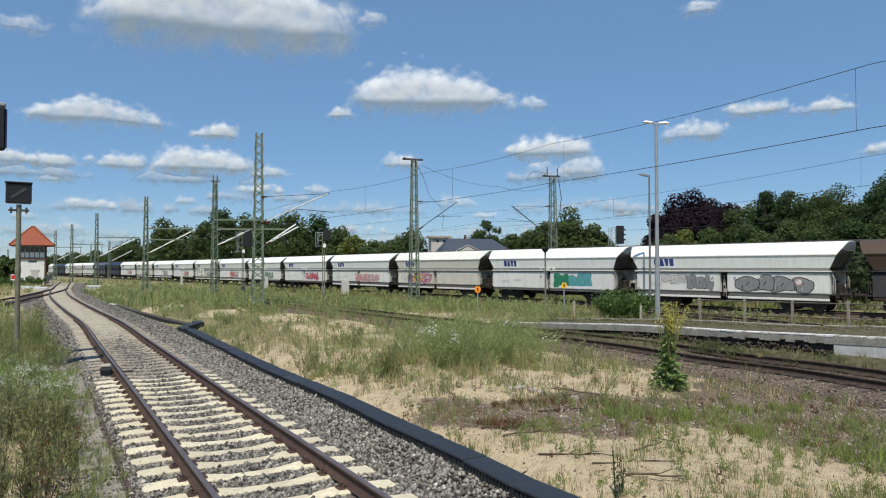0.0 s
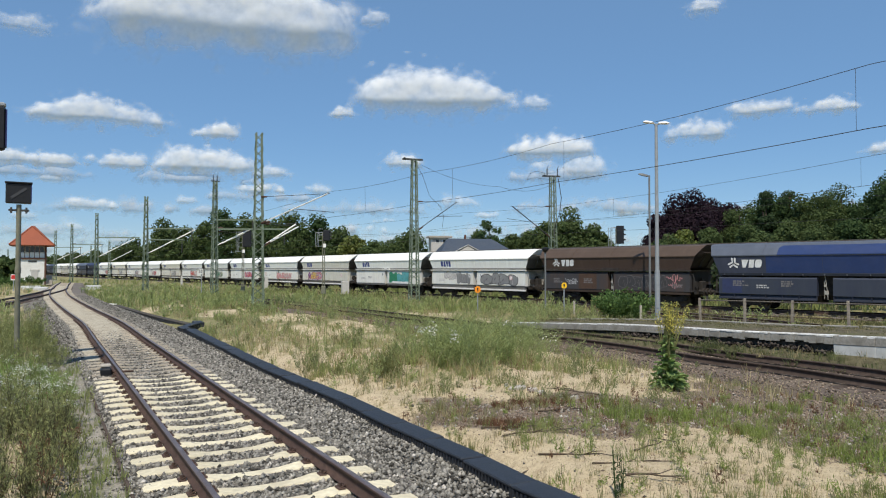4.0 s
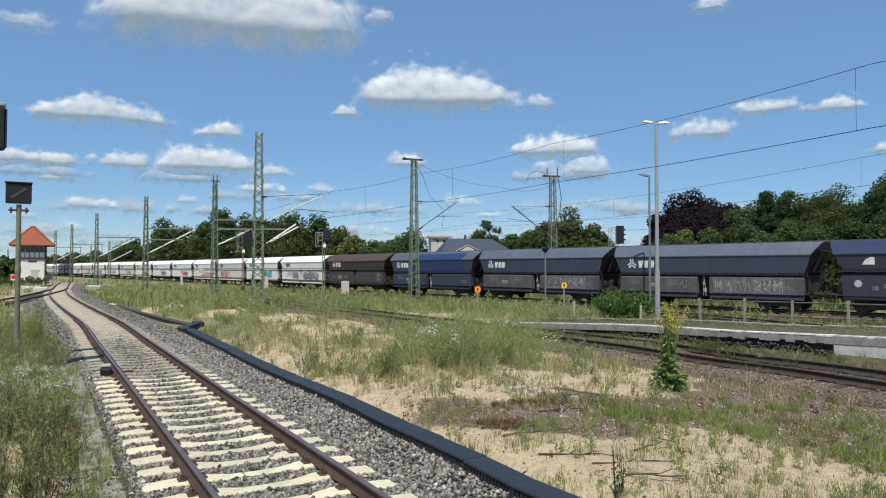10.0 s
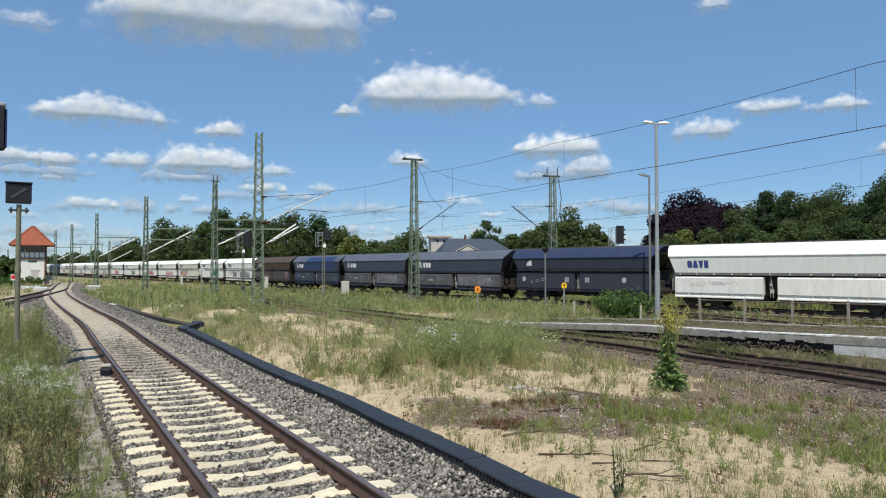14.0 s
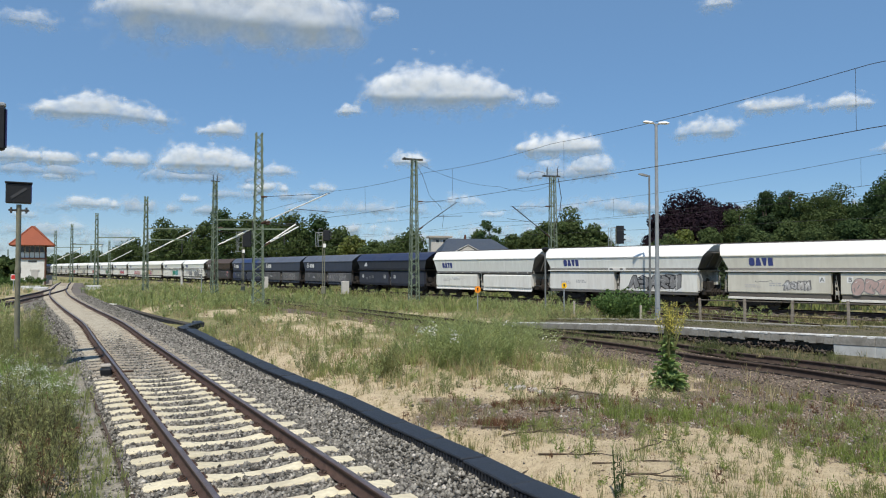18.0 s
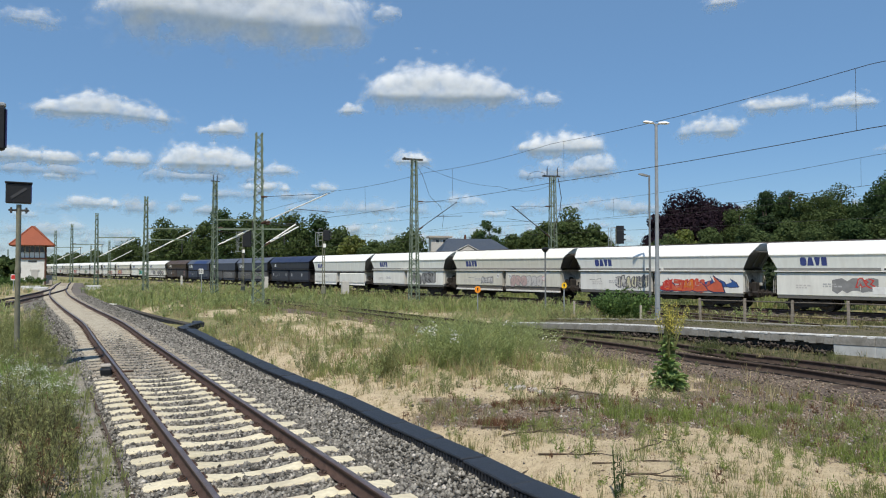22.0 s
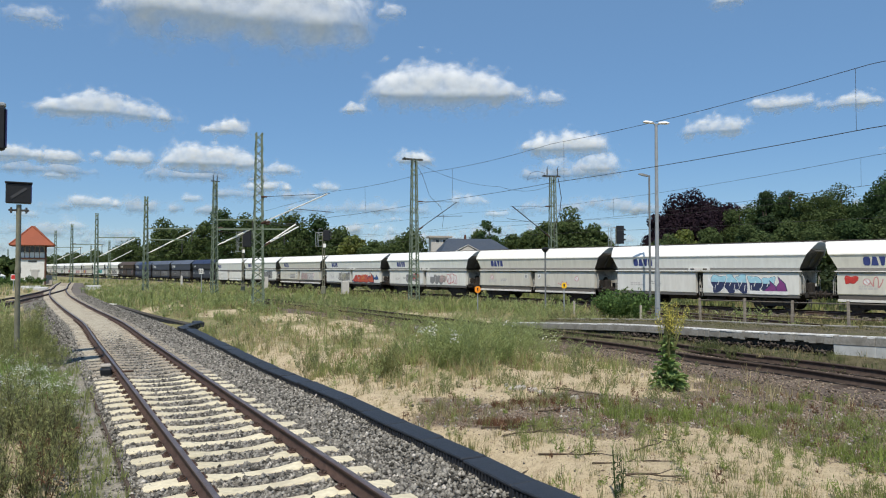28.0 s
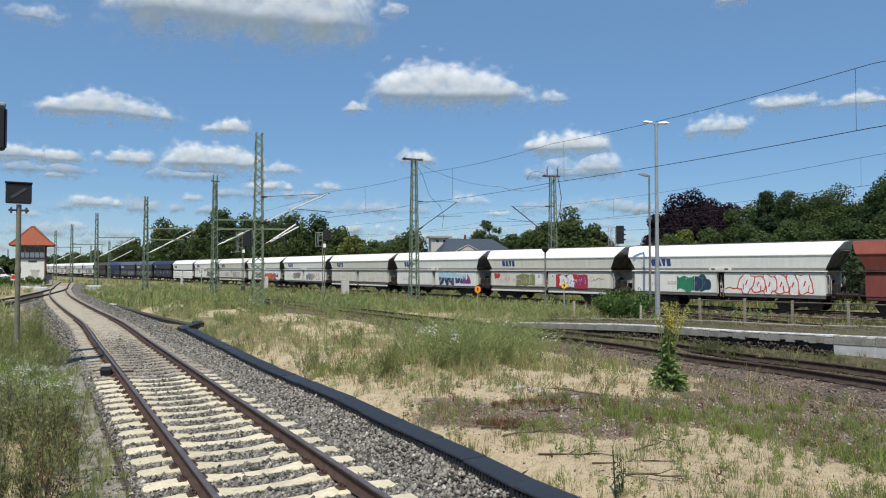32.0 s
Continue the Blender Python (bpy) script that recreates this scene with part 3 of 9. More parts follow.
# ---- old concrete edging on the field side of the siding ----
edging = thing("edging", Matrix(), "cracked grey concrete edging slabs between ballast and weeds", "edging", kind="structure")
EDGING_MAT = mat("sandy_grey_concrete", (0.29, 0.265, 0.22), 0.95, 0, 0.4, 22, (0.19, 0.175, 0.13), 0.7, 2.6, 0.6, 45, 0.15, per_object=0.12)
SLAB = Shape().box(-0.59, 0.59, 0.0, 0.42, -0.3, 0.0, bevel=0.02).mesh("slab", EDGING_MAT)
rng_e = random.Random(3)
for i in range(0, 17):
    x, y = siding_line[i * 2]
    h = radians(siding_head[i * 2])
    part("slab", SLAB, None, edging, at=pose(x - 1.47 * math.sin(h), y + 1.47 * math.cos(h), -0.03 + rng_e.uniform(-0.02, 0.015), rng_e.uniform(-1.5, 1.5), rng_e.uniform(-0.8, 0.8), siding_head[i * 2] + rng_e.uniform(-1, 1)))


# dark strip added for the shadowed gap between slabs and ballast
KERB_SHADOW_BAR = Shape().box(-0.597, 0.597, -0.02, 0.02, -0.2, 0.025, bevel=0.006).mesh("kerb_bar", OLD_WOOD)
for i in range(0, 12):
    x, y = siding_line[i * 2]
    h = radians(siding_head[i * 2])
    part("kerb_bar", KERB_SHADOW_BAR, None, edging, "dark strip for the shadowed slab joint", at=pose(x - 1.43 * math.sin(h), y + 1.43 * math.cos(h), -0.03, 0, 0, siding_head[i * 2]))


# ---- cable duct along the siding ----
DUCT = [(1.72, 6.3), (1.2, 7.08), (0.68, 8.02), (0.0, 9.29), (-0.87, 10.87), (-2.07, 13.1), (-3.85, 16.1), (-6.8, 21.5), (-9.75, 27.0)]


def duct_piece(length):
    s = Shape()
    w, h = 0.17, 0.19
    s.box(-length / 2 + 0.004, length / 2 - 0.004, -w + 0.015, w - 0.015, -0.12, h - 0.03)
    n = int(length / 0.07)
    for i in range(n):
        x = -length / 2 + (i + 0.5) * length / n
        for sg in (-1, 1):
            y0, y1 = sorted((sg * (w - 0.016), sg * (w + 0.004)))
            s.box(x - 0.016, x + 0.016, y0, y1, -0.1, h - 0.03)
    return s.mesh("trough", BLACK_PLASTIC)


def lid_piece(length):
    return Shape().box(-length / 2 + 0.006, length / 2 - 0.006, -0.18, 0.18, 0.16, 0.2, bevel=0.012).mesh("lid", BLACK_PLASTIC)


duct = thing("cable_duct", Matrix(), "black plastic cable duct with ribbed sides and lids beside the ballast", "cable duct", kind="structure")
STEP_D = 1.1
d_line = side_line(DUCT, STEP_D)
d_head = heading(d_line)
TROUGH, LID = duct_piece(STEP_D), lid_piece(STEP_D)
rng_d = random.Random(4)
for i, (x, y) in enumerate(d_line):
    p = part("trough", TROUGH, None, duct, at=pose(x + 0.05, y + 0.03, -0.05, rng_d.uniform(-2, 2), rng_d.uniform(-0.6, 0.6), d_head[i] + rng_d.uniform(-1.2, 1.2)))
    part("lid", LID, None, p, "grey-black duct lid", at=pose(0, 0, rng_d.uniform(0, 0.012), 0, 0, rng_d.uniform(-0.9, 0.9)))
FAR_DUCT = [(-11.35, 31.75), (-12.7, 33.6), (-17.1, 40.0), (-22.5, 48.4)]
f_line = side_line(FAR_DUCT, STEP_D)
f_head = heading(f_line)
DUSTY = mat("dusty_brown_plastic", (0.075, 0.066, 0.055), 0.8, 0, 0.3, 8, (0.16, 0.135, 0.10), 0.7, 1.2, 0.2, 50, 0.2)
LID_DUSTY = Shape().box(-STEP_D / 2 + 0.006, STEP_D / 2 - 0.006, -0.17, 0.17, 0.16, 0.2, bevel=0.012).mesh("lid", DUSTY)
for i, (x, y) in enumerate(f_line):
    p = part("trough", TROUGH, None, duct, at=pose(x, y, -0.23, 0, 0, f_head[i]))
    part("lid", LID_DUSTY, None, p, "dusty half-buried duct lid", at=pose(0, 0, 0, 0, 0, rng_d.uniform(-0.5, 0.5)))
for x, y, a in ((-10.2, 27.75, 122), (-10.5, 28.75, 95), (-10.6, 29.8, 95), (-10.75, 30.85, 118)):
    p = part("trough", TROUGH, None, duct, at=pose(x, y, -0.05, 0, 0, a))
    part("lid", LID, None, p, "grey-black duct lid")


# ---- platform beyond the disused track ----
PLAT_FRONT = [(15.6, 6.7), (13.15, 11.6), (10.97, 16.05), (8.33, 20.05), (6.8, 22.5), (5.47, 24.66), (3.86, 27.3), (2.6, 29.3)]
PLAT_TOPS = (0.86, 0.86, 0.85, 0.70, 0.645, 0.545, 0.37, 0.22)
platform = thing("platform", Matrix(), "disused platform ramp with worn white concrete edge and weedy gritty top", "platform", kind="structure")
pf = side_line(PLAT_FRONT, 1.0)
pt = np.gradient(pf, axis=0)
pt /= np.linalg.norm(pt, axis=1)[:, None]
pn = np.stack([pt[:, 1], -pt[:, 0]], 1)
pz = np.interp(pf[:, 1], [y for x, y in PLAT_FRONT], PLAT_TOPS)
wide = np.interp(pf[:, 1], (6, 17, 20, 30), (4.6, 4.2, 3.1, 3.2))
back = pf + pn * wide[:, None]
rows = []
for i in range(len(pf)):
    z = pz[i] - 0.012
    rows.append([(*(pf[i] + pn[i] * 0.3), z), (*(pf[i] + pn[i] * wide[i] * 0.5), z + 0.02), (*back[i], z), (*back[i], -0.6), (*(pf[i] + pn[i] * 0.3), -0.6)])
s = Shape()
s.loft(rows, True)
part("platform_deck", s, PLAT_TOP, platform, "gritty brown platform surface with moss")
# wall colour darkened for the shadow gap under the edge slabs
WALL_DARK = mat("shade_dark_platform_wall", (0.10, 0.09, 0.078), 0.95, 0, 0.3, 7, (0.05, 0.045, 0.04), 0.7, 1.5, 0.5, 40, 0.1)
WALL_PALE = mat("limewashed_platform_wall", (0.55, 0.555, 0.54), 0.9, 0, 0.12, 6, (0.36, 0.34, 0.30), 0.5, 1.2, 0.3, 40, 0.15)
bank_top = pz - np.interp(pf[:, 1], (6, 16.5, 18, 21, 24, 30), (0.55, 0.52, 0.42, 0.40, 0.34, 0.2)) + 0.03 * np.sin(np.arange(len(pf)) * 2.3)
v, f = strip(pf[::-1], [(-0.3, 0), (-0.06, 0), (0.2, 0), (0.5, 0), (0.75, 0)], 0.0)
v = v.reshape(len(pf), 5, 3)
v[:, :, 2] = bank_top[::-1, None] * np.array([1, 1, 0.62, 0.15, 0]) + np.array([0, 0, 0.02, -0.02, -0.3]) + 0.025 * np.sin(np.arange(len(pf)) * 1.7 + 1)[:, None]
v = v.reshape(-1, 3)
tagged(part("dirt_bank", sheet("dirt_bank", v, f, mat("dark_weedy_soil", (0.10, 0.09, 0.055), 0.95, 0, 0.4, 6, (0.17, 0.15, 0.09), 0.6, 1.2, 0.8, 25, 0.1), True), None, platform, "weedy soil heaped along the platform foot"), kind="stuff")
EDGE = Shape().box(-0.499, 0.499, -0.38, 0.0, -0.23, 0.0, bevel=0.012).mesh("edge_slab", PLAT_CONC)
EDGE_WALL_DARK = Shape().box(-0.499, 0.499, -0.36, -0.2, -1.2, -0.23).mesh("edge_wall", WALL_DARK)
EDGE_WALL = Shape().box(-0.499, 0.499, -0.36, -0.012, -1.2, -0.05, bevel=0.006).mesh("edge_wall", WALL_PALE)
BACK_KERB = Shape().box(-0.497, 0.497, -0.05, 0.05, -0.3, 0.045, bevel=0.012).mesh("back_kerb", PLAT_CONC)
ph = heading(pf)
climb = -np.degrees(np.arctan(np.gradient(pz)))
rng_p = random.Random(8)


def crumbled_slab():
    """An edge slab whose lower front has broken away and whose top has spalled."""
    s = Shape()
    n = 5
    cuts = [-0.499 + 0.998 * (k + rng_p.uniform(-0.25, 0.25) * (0 < k < n)) / n for k in range(n + 1)]
    for c in range(n):
        s.box(cuts[c], cuts[c + 1], -0.38, -rng_p.uniform(0.0, 0.012), -rng_p.choice((0.17, 0.21, 0.22, 0.23, 0.23)), -rng_p.uniform(0.0, 0.008), bevel=0.008)
    return s.mesh("edge_slab", PLAT_CONC)


def worn_line():
    """The white line, worn into separate flakes."""
    s = Shape()
    x = -0.497
    while x < 0.45:
        b = min(0.497, x + rng_p.uniform(0.12, 0.5))
        s.box(x, b, -0.2 - rng_p.uniform(0, 0.03), 0.004, -0.02 - rng_p.uniform(0, 0.03), 0.004)
        x = b + rng_p.uniform(0.0, 0.14)
    return s.mesh("white_line", WHITE_LINE)


CRUMBLED = [crumbled_slab() for _ in range(4)]
LINES = [worn_line() for _ in range(5)]
for i in range(len(pf)):
    x, y = pf[i]
    broken, clean = 17.6 < y < 21.5, y <= 17.6
    e = part("edge_slab", CRUMBLED[i % 4] if broken else EDGE, None, platform, at=pose(x, y, pz[i] + rng_p.uniform(-0.006, 0.006), rng_p.uniform(-0.5, 0.5) - rng_p.uniform(0, 2) * broken, climb[i], ph[i]))
    part("white_line", LINES[i % 5], None, e, "worn white safety line")
    part("edge_wall", EDGE_WALL if clean else EDGE_WALL_DARK, None, platform, "pale limewashed wall face" if clean else "", at=pose(x, y, pz[i], 0, climb[i], ph[i]))
    part("back_kerb", BACK_KERB, None, platform, at=pose(back[i][0], back[i][1], pz[i], 0, climb[i], ph[i]))
rubble = []
rng_r = np.random.default_rng(61)
for i in range(len(pf)):
    if 17.4 < pf[i][1] < 24:
        for k in range(70):
            q = pf[i] + pt[i] * rng_r.uniform(-0.5, 0.5) - pn[i] * rng_r.uniform(-0.2, 0.12)
            rubble.append((*q, bank_top[i] + abs(rng_r.normal(0, 0.05))))
stones("rubble", rubble, 0.06, mat("crumbled_brown_masonry", (0.07, 0.058, 0.05), 0.95, 0, 0.2, 15, None, 0, 1, 0.2, 50, 0.1, per_island=0.6), "crumbled masonry below the broken edge", platform, 62)
lock = thing("point_motor", pose(-7.95, 16.6, -0.05, 0, 0, 118), "small black point-lock box with a pale lid beside the rail", "point motor")
part("case", Shape().box(-0.2, 0.2, -0.12, 0.12, 0, 0.19, bevel=0.03), SIGNAL_BLACK, lock)
part("cover", Shape().box(-0.02, 0.2, -0.12, 0.12, 0.19, 0.27, bevel=0.03), POST_CONC, lock, "pale dusty cover")
part("rod", Shape().tube([(0, -0.14, 0.08), (0, -0.6, 0.08)], 0.025, 6), RUST, lock)


# ---- train ----
WAGON = 14.9
HALF = WAGON / 2


def paint(name, c, stain=(0.2, 0.17, 0.14), amt=0.35, rough=0.55, vary=0.05):
    if max(c) < 0.3 and stain[0] == 0.2:
        stain = tuple(v * 1.6 + 0.008 for v in c)
    return mat(name, c, rough, 0, vary, 3, stain, amt, 0.7, 0.04, 30, 0.35, per_object=0.05, stretch=(1.8, 1, 0.4))


LIVERY = {
    "white": dict(roof=paint("white_roof_paint", (0.80, 0.80, 0.78), (0.62, 0.6, 0.55), 0.3), upper=paint("white_wagon_paint", (0.76, 0.775, 0.745), (0.6, 0.59, 0.54), 0.35),
                  lower=paint("dirty_white_paint", (0.73, 0.725, 0.69), (0.5, 0.47, 0.42), 0.5), skirt=paint("grey_dirt_band", (0.12, 0.115, 0.11)), sill=paint("white_sill_paint", (0.74, 0.73, 0.70), (0.45, 0.42, 0.38), 0.5),
                  ledge=paint("pale_grey_ledge", (0.21, 0.21, 0.20)), end=paint("dark_grey_end_paint", (0.095, 0.092, 0.086), (0.05, 0.047, 0.043), 0.6)),
    "cream": dict(roof=paint("cream_roof_paint", (0.78, 0.765, 0.71), (0.6, 0.57, 0.5), 0.35), upper=paint("cream_wagon_paint", (0.68, 0.665, 0.59), (0.5, 0.47, 0.4), 0.45),
                  lower=paint("dirty_cream_paint", (0.62, 0.60, 0.53), (0.4, 0.36, 0.3), 0.55), skirt=paint("brown_grey_dirt_band", (0.11, 0.10, 0.09)), sill=paint("cream_sill_paint", (0.72, 0.70, 0.66), (0.4, 0.36, 0.3), 0.4),
                  ledge=paint("dull_grey_ledge", (0.22, 0.21, 0.195)), end=paint("dark_brown_end", (0.085, 0.074, 0.062), (0.045, 0.038, 0.03), 0.6)),
    "brown": dict(roof=paint("brown_roof_paint", (0.076, 0.051, 0.036)), upper=paint("brown_wagon_paint", (0.058, 0.037, 0.028)), lower=paint("grey_brown_side", (0.050, 0.047, 0.050), (0.095, 0.052, 0.034), 0.75),
                  skirt=paint("brown_skirt", (0.047, 0.031, 0.023)), sill=paint("brown_sill", (0.039, 0.031, 0.027)), ledge=paint("brown_ledge", (0.047, 0.031, 0.023)), end=paint("brown_end", (0.031, 0.022, 0.017))),
    "blue": dict(roof=paint("grey_blue_roof", (0.080, 0.093, 0.122)), upper=paint("slate_blue_paint", (0.043, 0.050, 0.078)), lower=paint("blue_grey_side", (0.042, 0.050, 0.072), (0.025, 0.03, 0.06), 0.6), skirt=paint("dark_blue_skirt", (0.023, 0.027, 0.043)),
                 sill=paint("grey_blue_sill", (0.078, 0.082, 0.094)), ledge=paint("blue_black_ledge", (0.016, 0.019, 0.028)), end=paint("black_blue_end", (0.016, 0.017, 0.022))),
    "navy": dict(roof=paint("slate_roof", (0.092, 0.107, 0.143)), upper=paint("slate_navy_paint", (0.047, 0.058, 0.092)), lower=paint("slate_side", (0.078, 0.078, 0.084), (0.16, 0.155, 0.15), 0.6), skirt=paint("slate_skirt", (0.031, 0.035, 0.047)),
                 sill=paint("slate_sill", (0.070, 0.066, 0.066)), ledge=paint("navy_black_ledge", (0.014, 0.016, 0.025)), end=paint("navy_black_end", (0.014, 0.016, 0.020))),
    "indigo": dict(roof=paint("deep_blue_roof", (0.024, 0.036, 0.083), (0.05, 0.05, 0.075), 0.5), upper=paint("grey_navy_paint", (0.037, 0.043, 0.062)), lower=paint("dark_grey_side", (0.036, 0.040, 0.056)), skirt=paint("black_navy_skirt", (0.020, 0.021, 0.031)),
                   sill=paint("indigo_sill", (0.023, 0.023, 0.027)), ledge=paint("indigo_ledge", (0.020, 0.021, 0.031)), end=paint("near_black_end", (0.016, 0.014, 0.014))),
    "red": dict(roof=paint("oxide_red_roof", (0.20, 0.055, 0.035)), upper=paint("oxide_red_paint", (0.15, 0.04, 0.03)), lower=paint("faded_red_side", (0.19, 0.055, 0.045)), skirt=paint("dark_red_skirt", (0.08, 0.03, 0.025)),
                sill=paint("red_sill", (0.09, 0.035, 0.03)), ledge=paint("red_ledge", (0.09, 0.035, 0.03)), end=paint("dark_red_end", (0.06, 0.025, 0.02))),
}
LIVERY["plain"] = dict(LIVERY["white"], ledge=paint("dark_grey_ledge", (0.13, 0.13, 0.125)))
UNDER = mat("grimy_underframe", (0.035, 0.031, 0.028), 0.85, 0.1, 0.3, 6, (0.08, 0.055, 0.04), 0.5, 1)
WHEEL = mat("wheel_steel", (0.09, 0.075, 0.065), 0.6, 0.5, 0.25, 8)
GRIMY_PALE = mat("grimy_pale_frame", (0.48, 0.46, 0.42), 0.8, 0, 0.25, 5, (0.12, 0.10, 0.085), 0.8, 1.6)
RAILING = mat("grimy_white_tube", (0.36, 0.35, 0.32), 0.6, 0, 0.15, 5, (0.25, 0.22, 0.19), 0.5, 2)
TOP_END, LOW_END = HALF - 0.22, HALF - 1.02
SLOPE_Z = 4.20
SLOPE = (TOP_END - LOW_END) / (SLOPE_Z - 2.62)


def end_x(z):
    return TOP_END - max(0.0, SLOPE_Z - z) * SLOPE



def wheelset_mesh():
    s = Shape()
    s.tube([(0, -1.0, 0), (0, 1.0, 0)], 0.075, 10)
    for y in (-0.75, 0.75):
        g = 1 if y > 0 else -1
        rings = []
        for r, yy in ((0.08, y - 0.05), (0.36, y - 0.035), (0.40, y - 0.065), (0.46, y - 0.065), (0.455, y + 0.065), (0.40, y + 0.065), (0.36, y + 0.02), (0.08, y + 0.05)):
            rings.append([(r * math.cos(a * math.pi / 10), yy, r * math.sin(a * math.pi / 10)) for a in range(20)])
        s.loft(rings, True)
        for a in range(4):
            an = a * math.pi / 2
            s.box(0.22, 0.30, -0.02, 0.02, -0.03, 0.03, m=Matrix.Translation((0, y + g * 0.045, 0)) @ Matrix.Rotation(an, 4, "Y"))
    return s.mesh("wheelset", WHEEL)


def bogie_mesh():
    s = Shape()
    for y in (-1.0, 1.0):
        s.loft([[(x, y - 0.06, z0), (x, y + 0.06, z0), (x, y + 0.06, z1), (x, y - 0.06, z1)] for x, z0, z1 in ((-1.35, 0.42, 0.62), (-0.9, 0.40, 0.66), (-0.45, 0.26, 0.66), (0.45, 0.26, 0.66), (0.9, 0.40, 0.66), (1.35, 0.42, 0.62))])
        for x in (-0.9, 0.9):
            s.box(x - 0.17, x + 0.17, y - 0.12, y + 0.12, 0.32, 0.60, bevel=0.03)
            for k in (-0.26, 0.26):
                s.tube([(x + k, y, 0.36), (x + k, y, 0.62)], 0.07, 8)
    s.box(-0.2, 0.2, -1.05, 1.05, 0.45, 0.72)
    return s.mesh("bogie", UNDER)


def ledge_mesh(h):
    s = Shape()
    s.box(-h, h, 1.30, 1.40, 2.50, 2.66, bevel=0.01)
    for i in range(11):
        x = -h + 0.4 + i * (2 * h - 0.8) / 10
        s.box(x - 0.03, x + 0.03, 1.40, 1.46, 2.50, 2.60)
    return s


def walkway_edge(h, sg):
    """The pale rounded lip of the walkway along a side."""
    return Shape().box(-h, h, *sorted((sg * 1.30, sg * 1.54)), 2.41, 2.485, bevel=0.015)


WHEELSET, BOGIE = wheelset_mesh(), bogie_mesh()


def low_z(z):
    """Heights of the wagon kind whose hopper reaches further down."""
    return float(np.interp(z, (0.96, 2.34, 2.50, 2.62, 3.46), (0.94, 2.06, 2.17, 2.29, 3.46))) if 0.96 < z < 3.46 else z


def lowered(s, low):
    if low:
        s.v = [(x, y, low_z(z)) for x, y, z in s.v]
    return s


def chute_foot(x0, x1, sg):
    """Sloping foot under a chute panel with upright gussets and a bottom bar."""
    s = Shape()
    s.loft([[(x, sg * 1.30, 0.96), (x, sg * 1.27, 0.96), (x, sg * 1.33, 0.74), (x, sg * 1.37, 0.74)][::sg] for x in (x0, x1)])
    n = 6
    for i in range(n + 1):
        x = x0 + 0.03 + (x1 - x0 - 0.06) * i / n
        s.loft([[(x + k, sg * 1.30, 0.95), (x + k, sg * 1.41, 0.95), (x + k, sg * 1.43, 0.74), (x + k, sg * 1.36, 0.74)] for k in (-0.02, 0.02)])
    s.box(x0, x1, *sorted((sg * 1.34, sg * 1.46)), 0.66, 0.745, bevel=0.01)
    return s


def gap_gear(x):
    """Rods, a lever and a small tank seen in the gap between the chutes."""
    s = Shape()
    s.tube([(x - 0.1, 1.22, 0.75), (x - 0.06, 1.25, 1.4), (x + 0.05, 1.25, 2.2)], 0.022, 6)
    s.tube([(x + 0.1, 1.2, 0.8), (x + 0.1, 1.2, 1.9)], 0.016, 6)
    s.box(x - 0.12, x + 0.1, 1.12, 1.24, 1.05, 1.3, bevel=0.02)
    s.tube([(x + 0.02, 1.24, 1.6), (x + 0.02, 1.3, 1.6)], 0.08, 10)
    return s


def hopper(lv):
    """Upper hopper walls: the sides lean out a little, the ends slope inwards towards the bottom."""
    s = Shape()
    lo = [(-LOW_END, -1.36, 2.62), (LOW_END, -1.36, 2.62), (LOW_END, 1.36, 2.62), (-LOW_END, 1.36, 2.62)]
    e = end_x(3.46)
    hi = [(-e, -1.48, 3.46), (e, -1.48, 3.46), (e, 1.48, 3.46), (-e, 1.48, 3.46)]
    mid = [tuple(a + (b - a) * 0.5 for a, b in zip(p, q)) for p, q in zip(lo, hi)]
    v = lo + mid + hi
    s.add(v, [(4, 5, 1, 0)[::-1], (8, 9, 5, 4)[::-1], (6, 7, 3, 2)[::-1], (10, 11, 7, 6)[::-1], (3, 2, 1, 0)])
    # welded seams on both sides
    for sg in (-1, 1):
        for x in (-HALF * 0.42, 0.1, HALF * 0.47):
            s.loft([[(x - 0.012, sg * 1.375, 2.64), (x + 0.012, sg * 1.375, 2.64), (x + 0.012, sg * 1.35, 2.64), (x - 0.012, sg * 1.35, 2.64)],
                    [(x - 0.012, sg * 1.492, 3.44), (x + 0.012, sg * 1.492, 3.44), (x + 0.012, sg * 1.46, 3.44), (x - 0.012, sg * 1.46, 3.44)]])
    return s


def end_wall(sg):
    """The dark sloping end below the roof's gable, with three ribs."""
    s = Shape()
    pts = [(-1.34, 2.62), (1.34, 2.62), (1.46, 3.46), (1.16, 3.80), (-1.16, 3.80), (-1.46, 3.46)]
    face = [(sg * (end_x(z) + 0.16 - 0.05 * abs(z - 3.2)), y * 0.5, 3.2 + (z - 3.2) * 0.8) for y, z in pts]
    out = [(sg * (end_x(z) - 0.01), y, z) for y, z in pts]
    inn = [(sg * (end_x(z) - 0.10), y, z) for y, z in pts]
    s.loft([face, out, inn] if sg > 0 else [inn, out, face])
    for y in (-0.45, 0.45):
        s.loft([[(sg * (end_x(z) + 0.08), y - 0.04, z), (sg * (end_x(z) + 0.22), y, z), (sg * (end_x(z) + 0.08), y + 0.04, z)] for z in (2.7, 3.7)])
    # walkway round the end and the bulkhead below the slope
    s.box(*sorted((sg * (LOW_END - 0.1), sg * (HALF - 0.72))), -1.36, 1.36, 2.43, 2.47)
    return s


ROOF_PROFILE = [(-1.53, 3.44), (-1.52, 3.50), (-1.10, 3.91), (-0.82, 4.14), (-0.62, 4.23), (0, 4.28), (0.62, 4.23), (0.82, 4.14), (1.10, 3.91), (1.52, 3.50), (1.53, 3.44)]


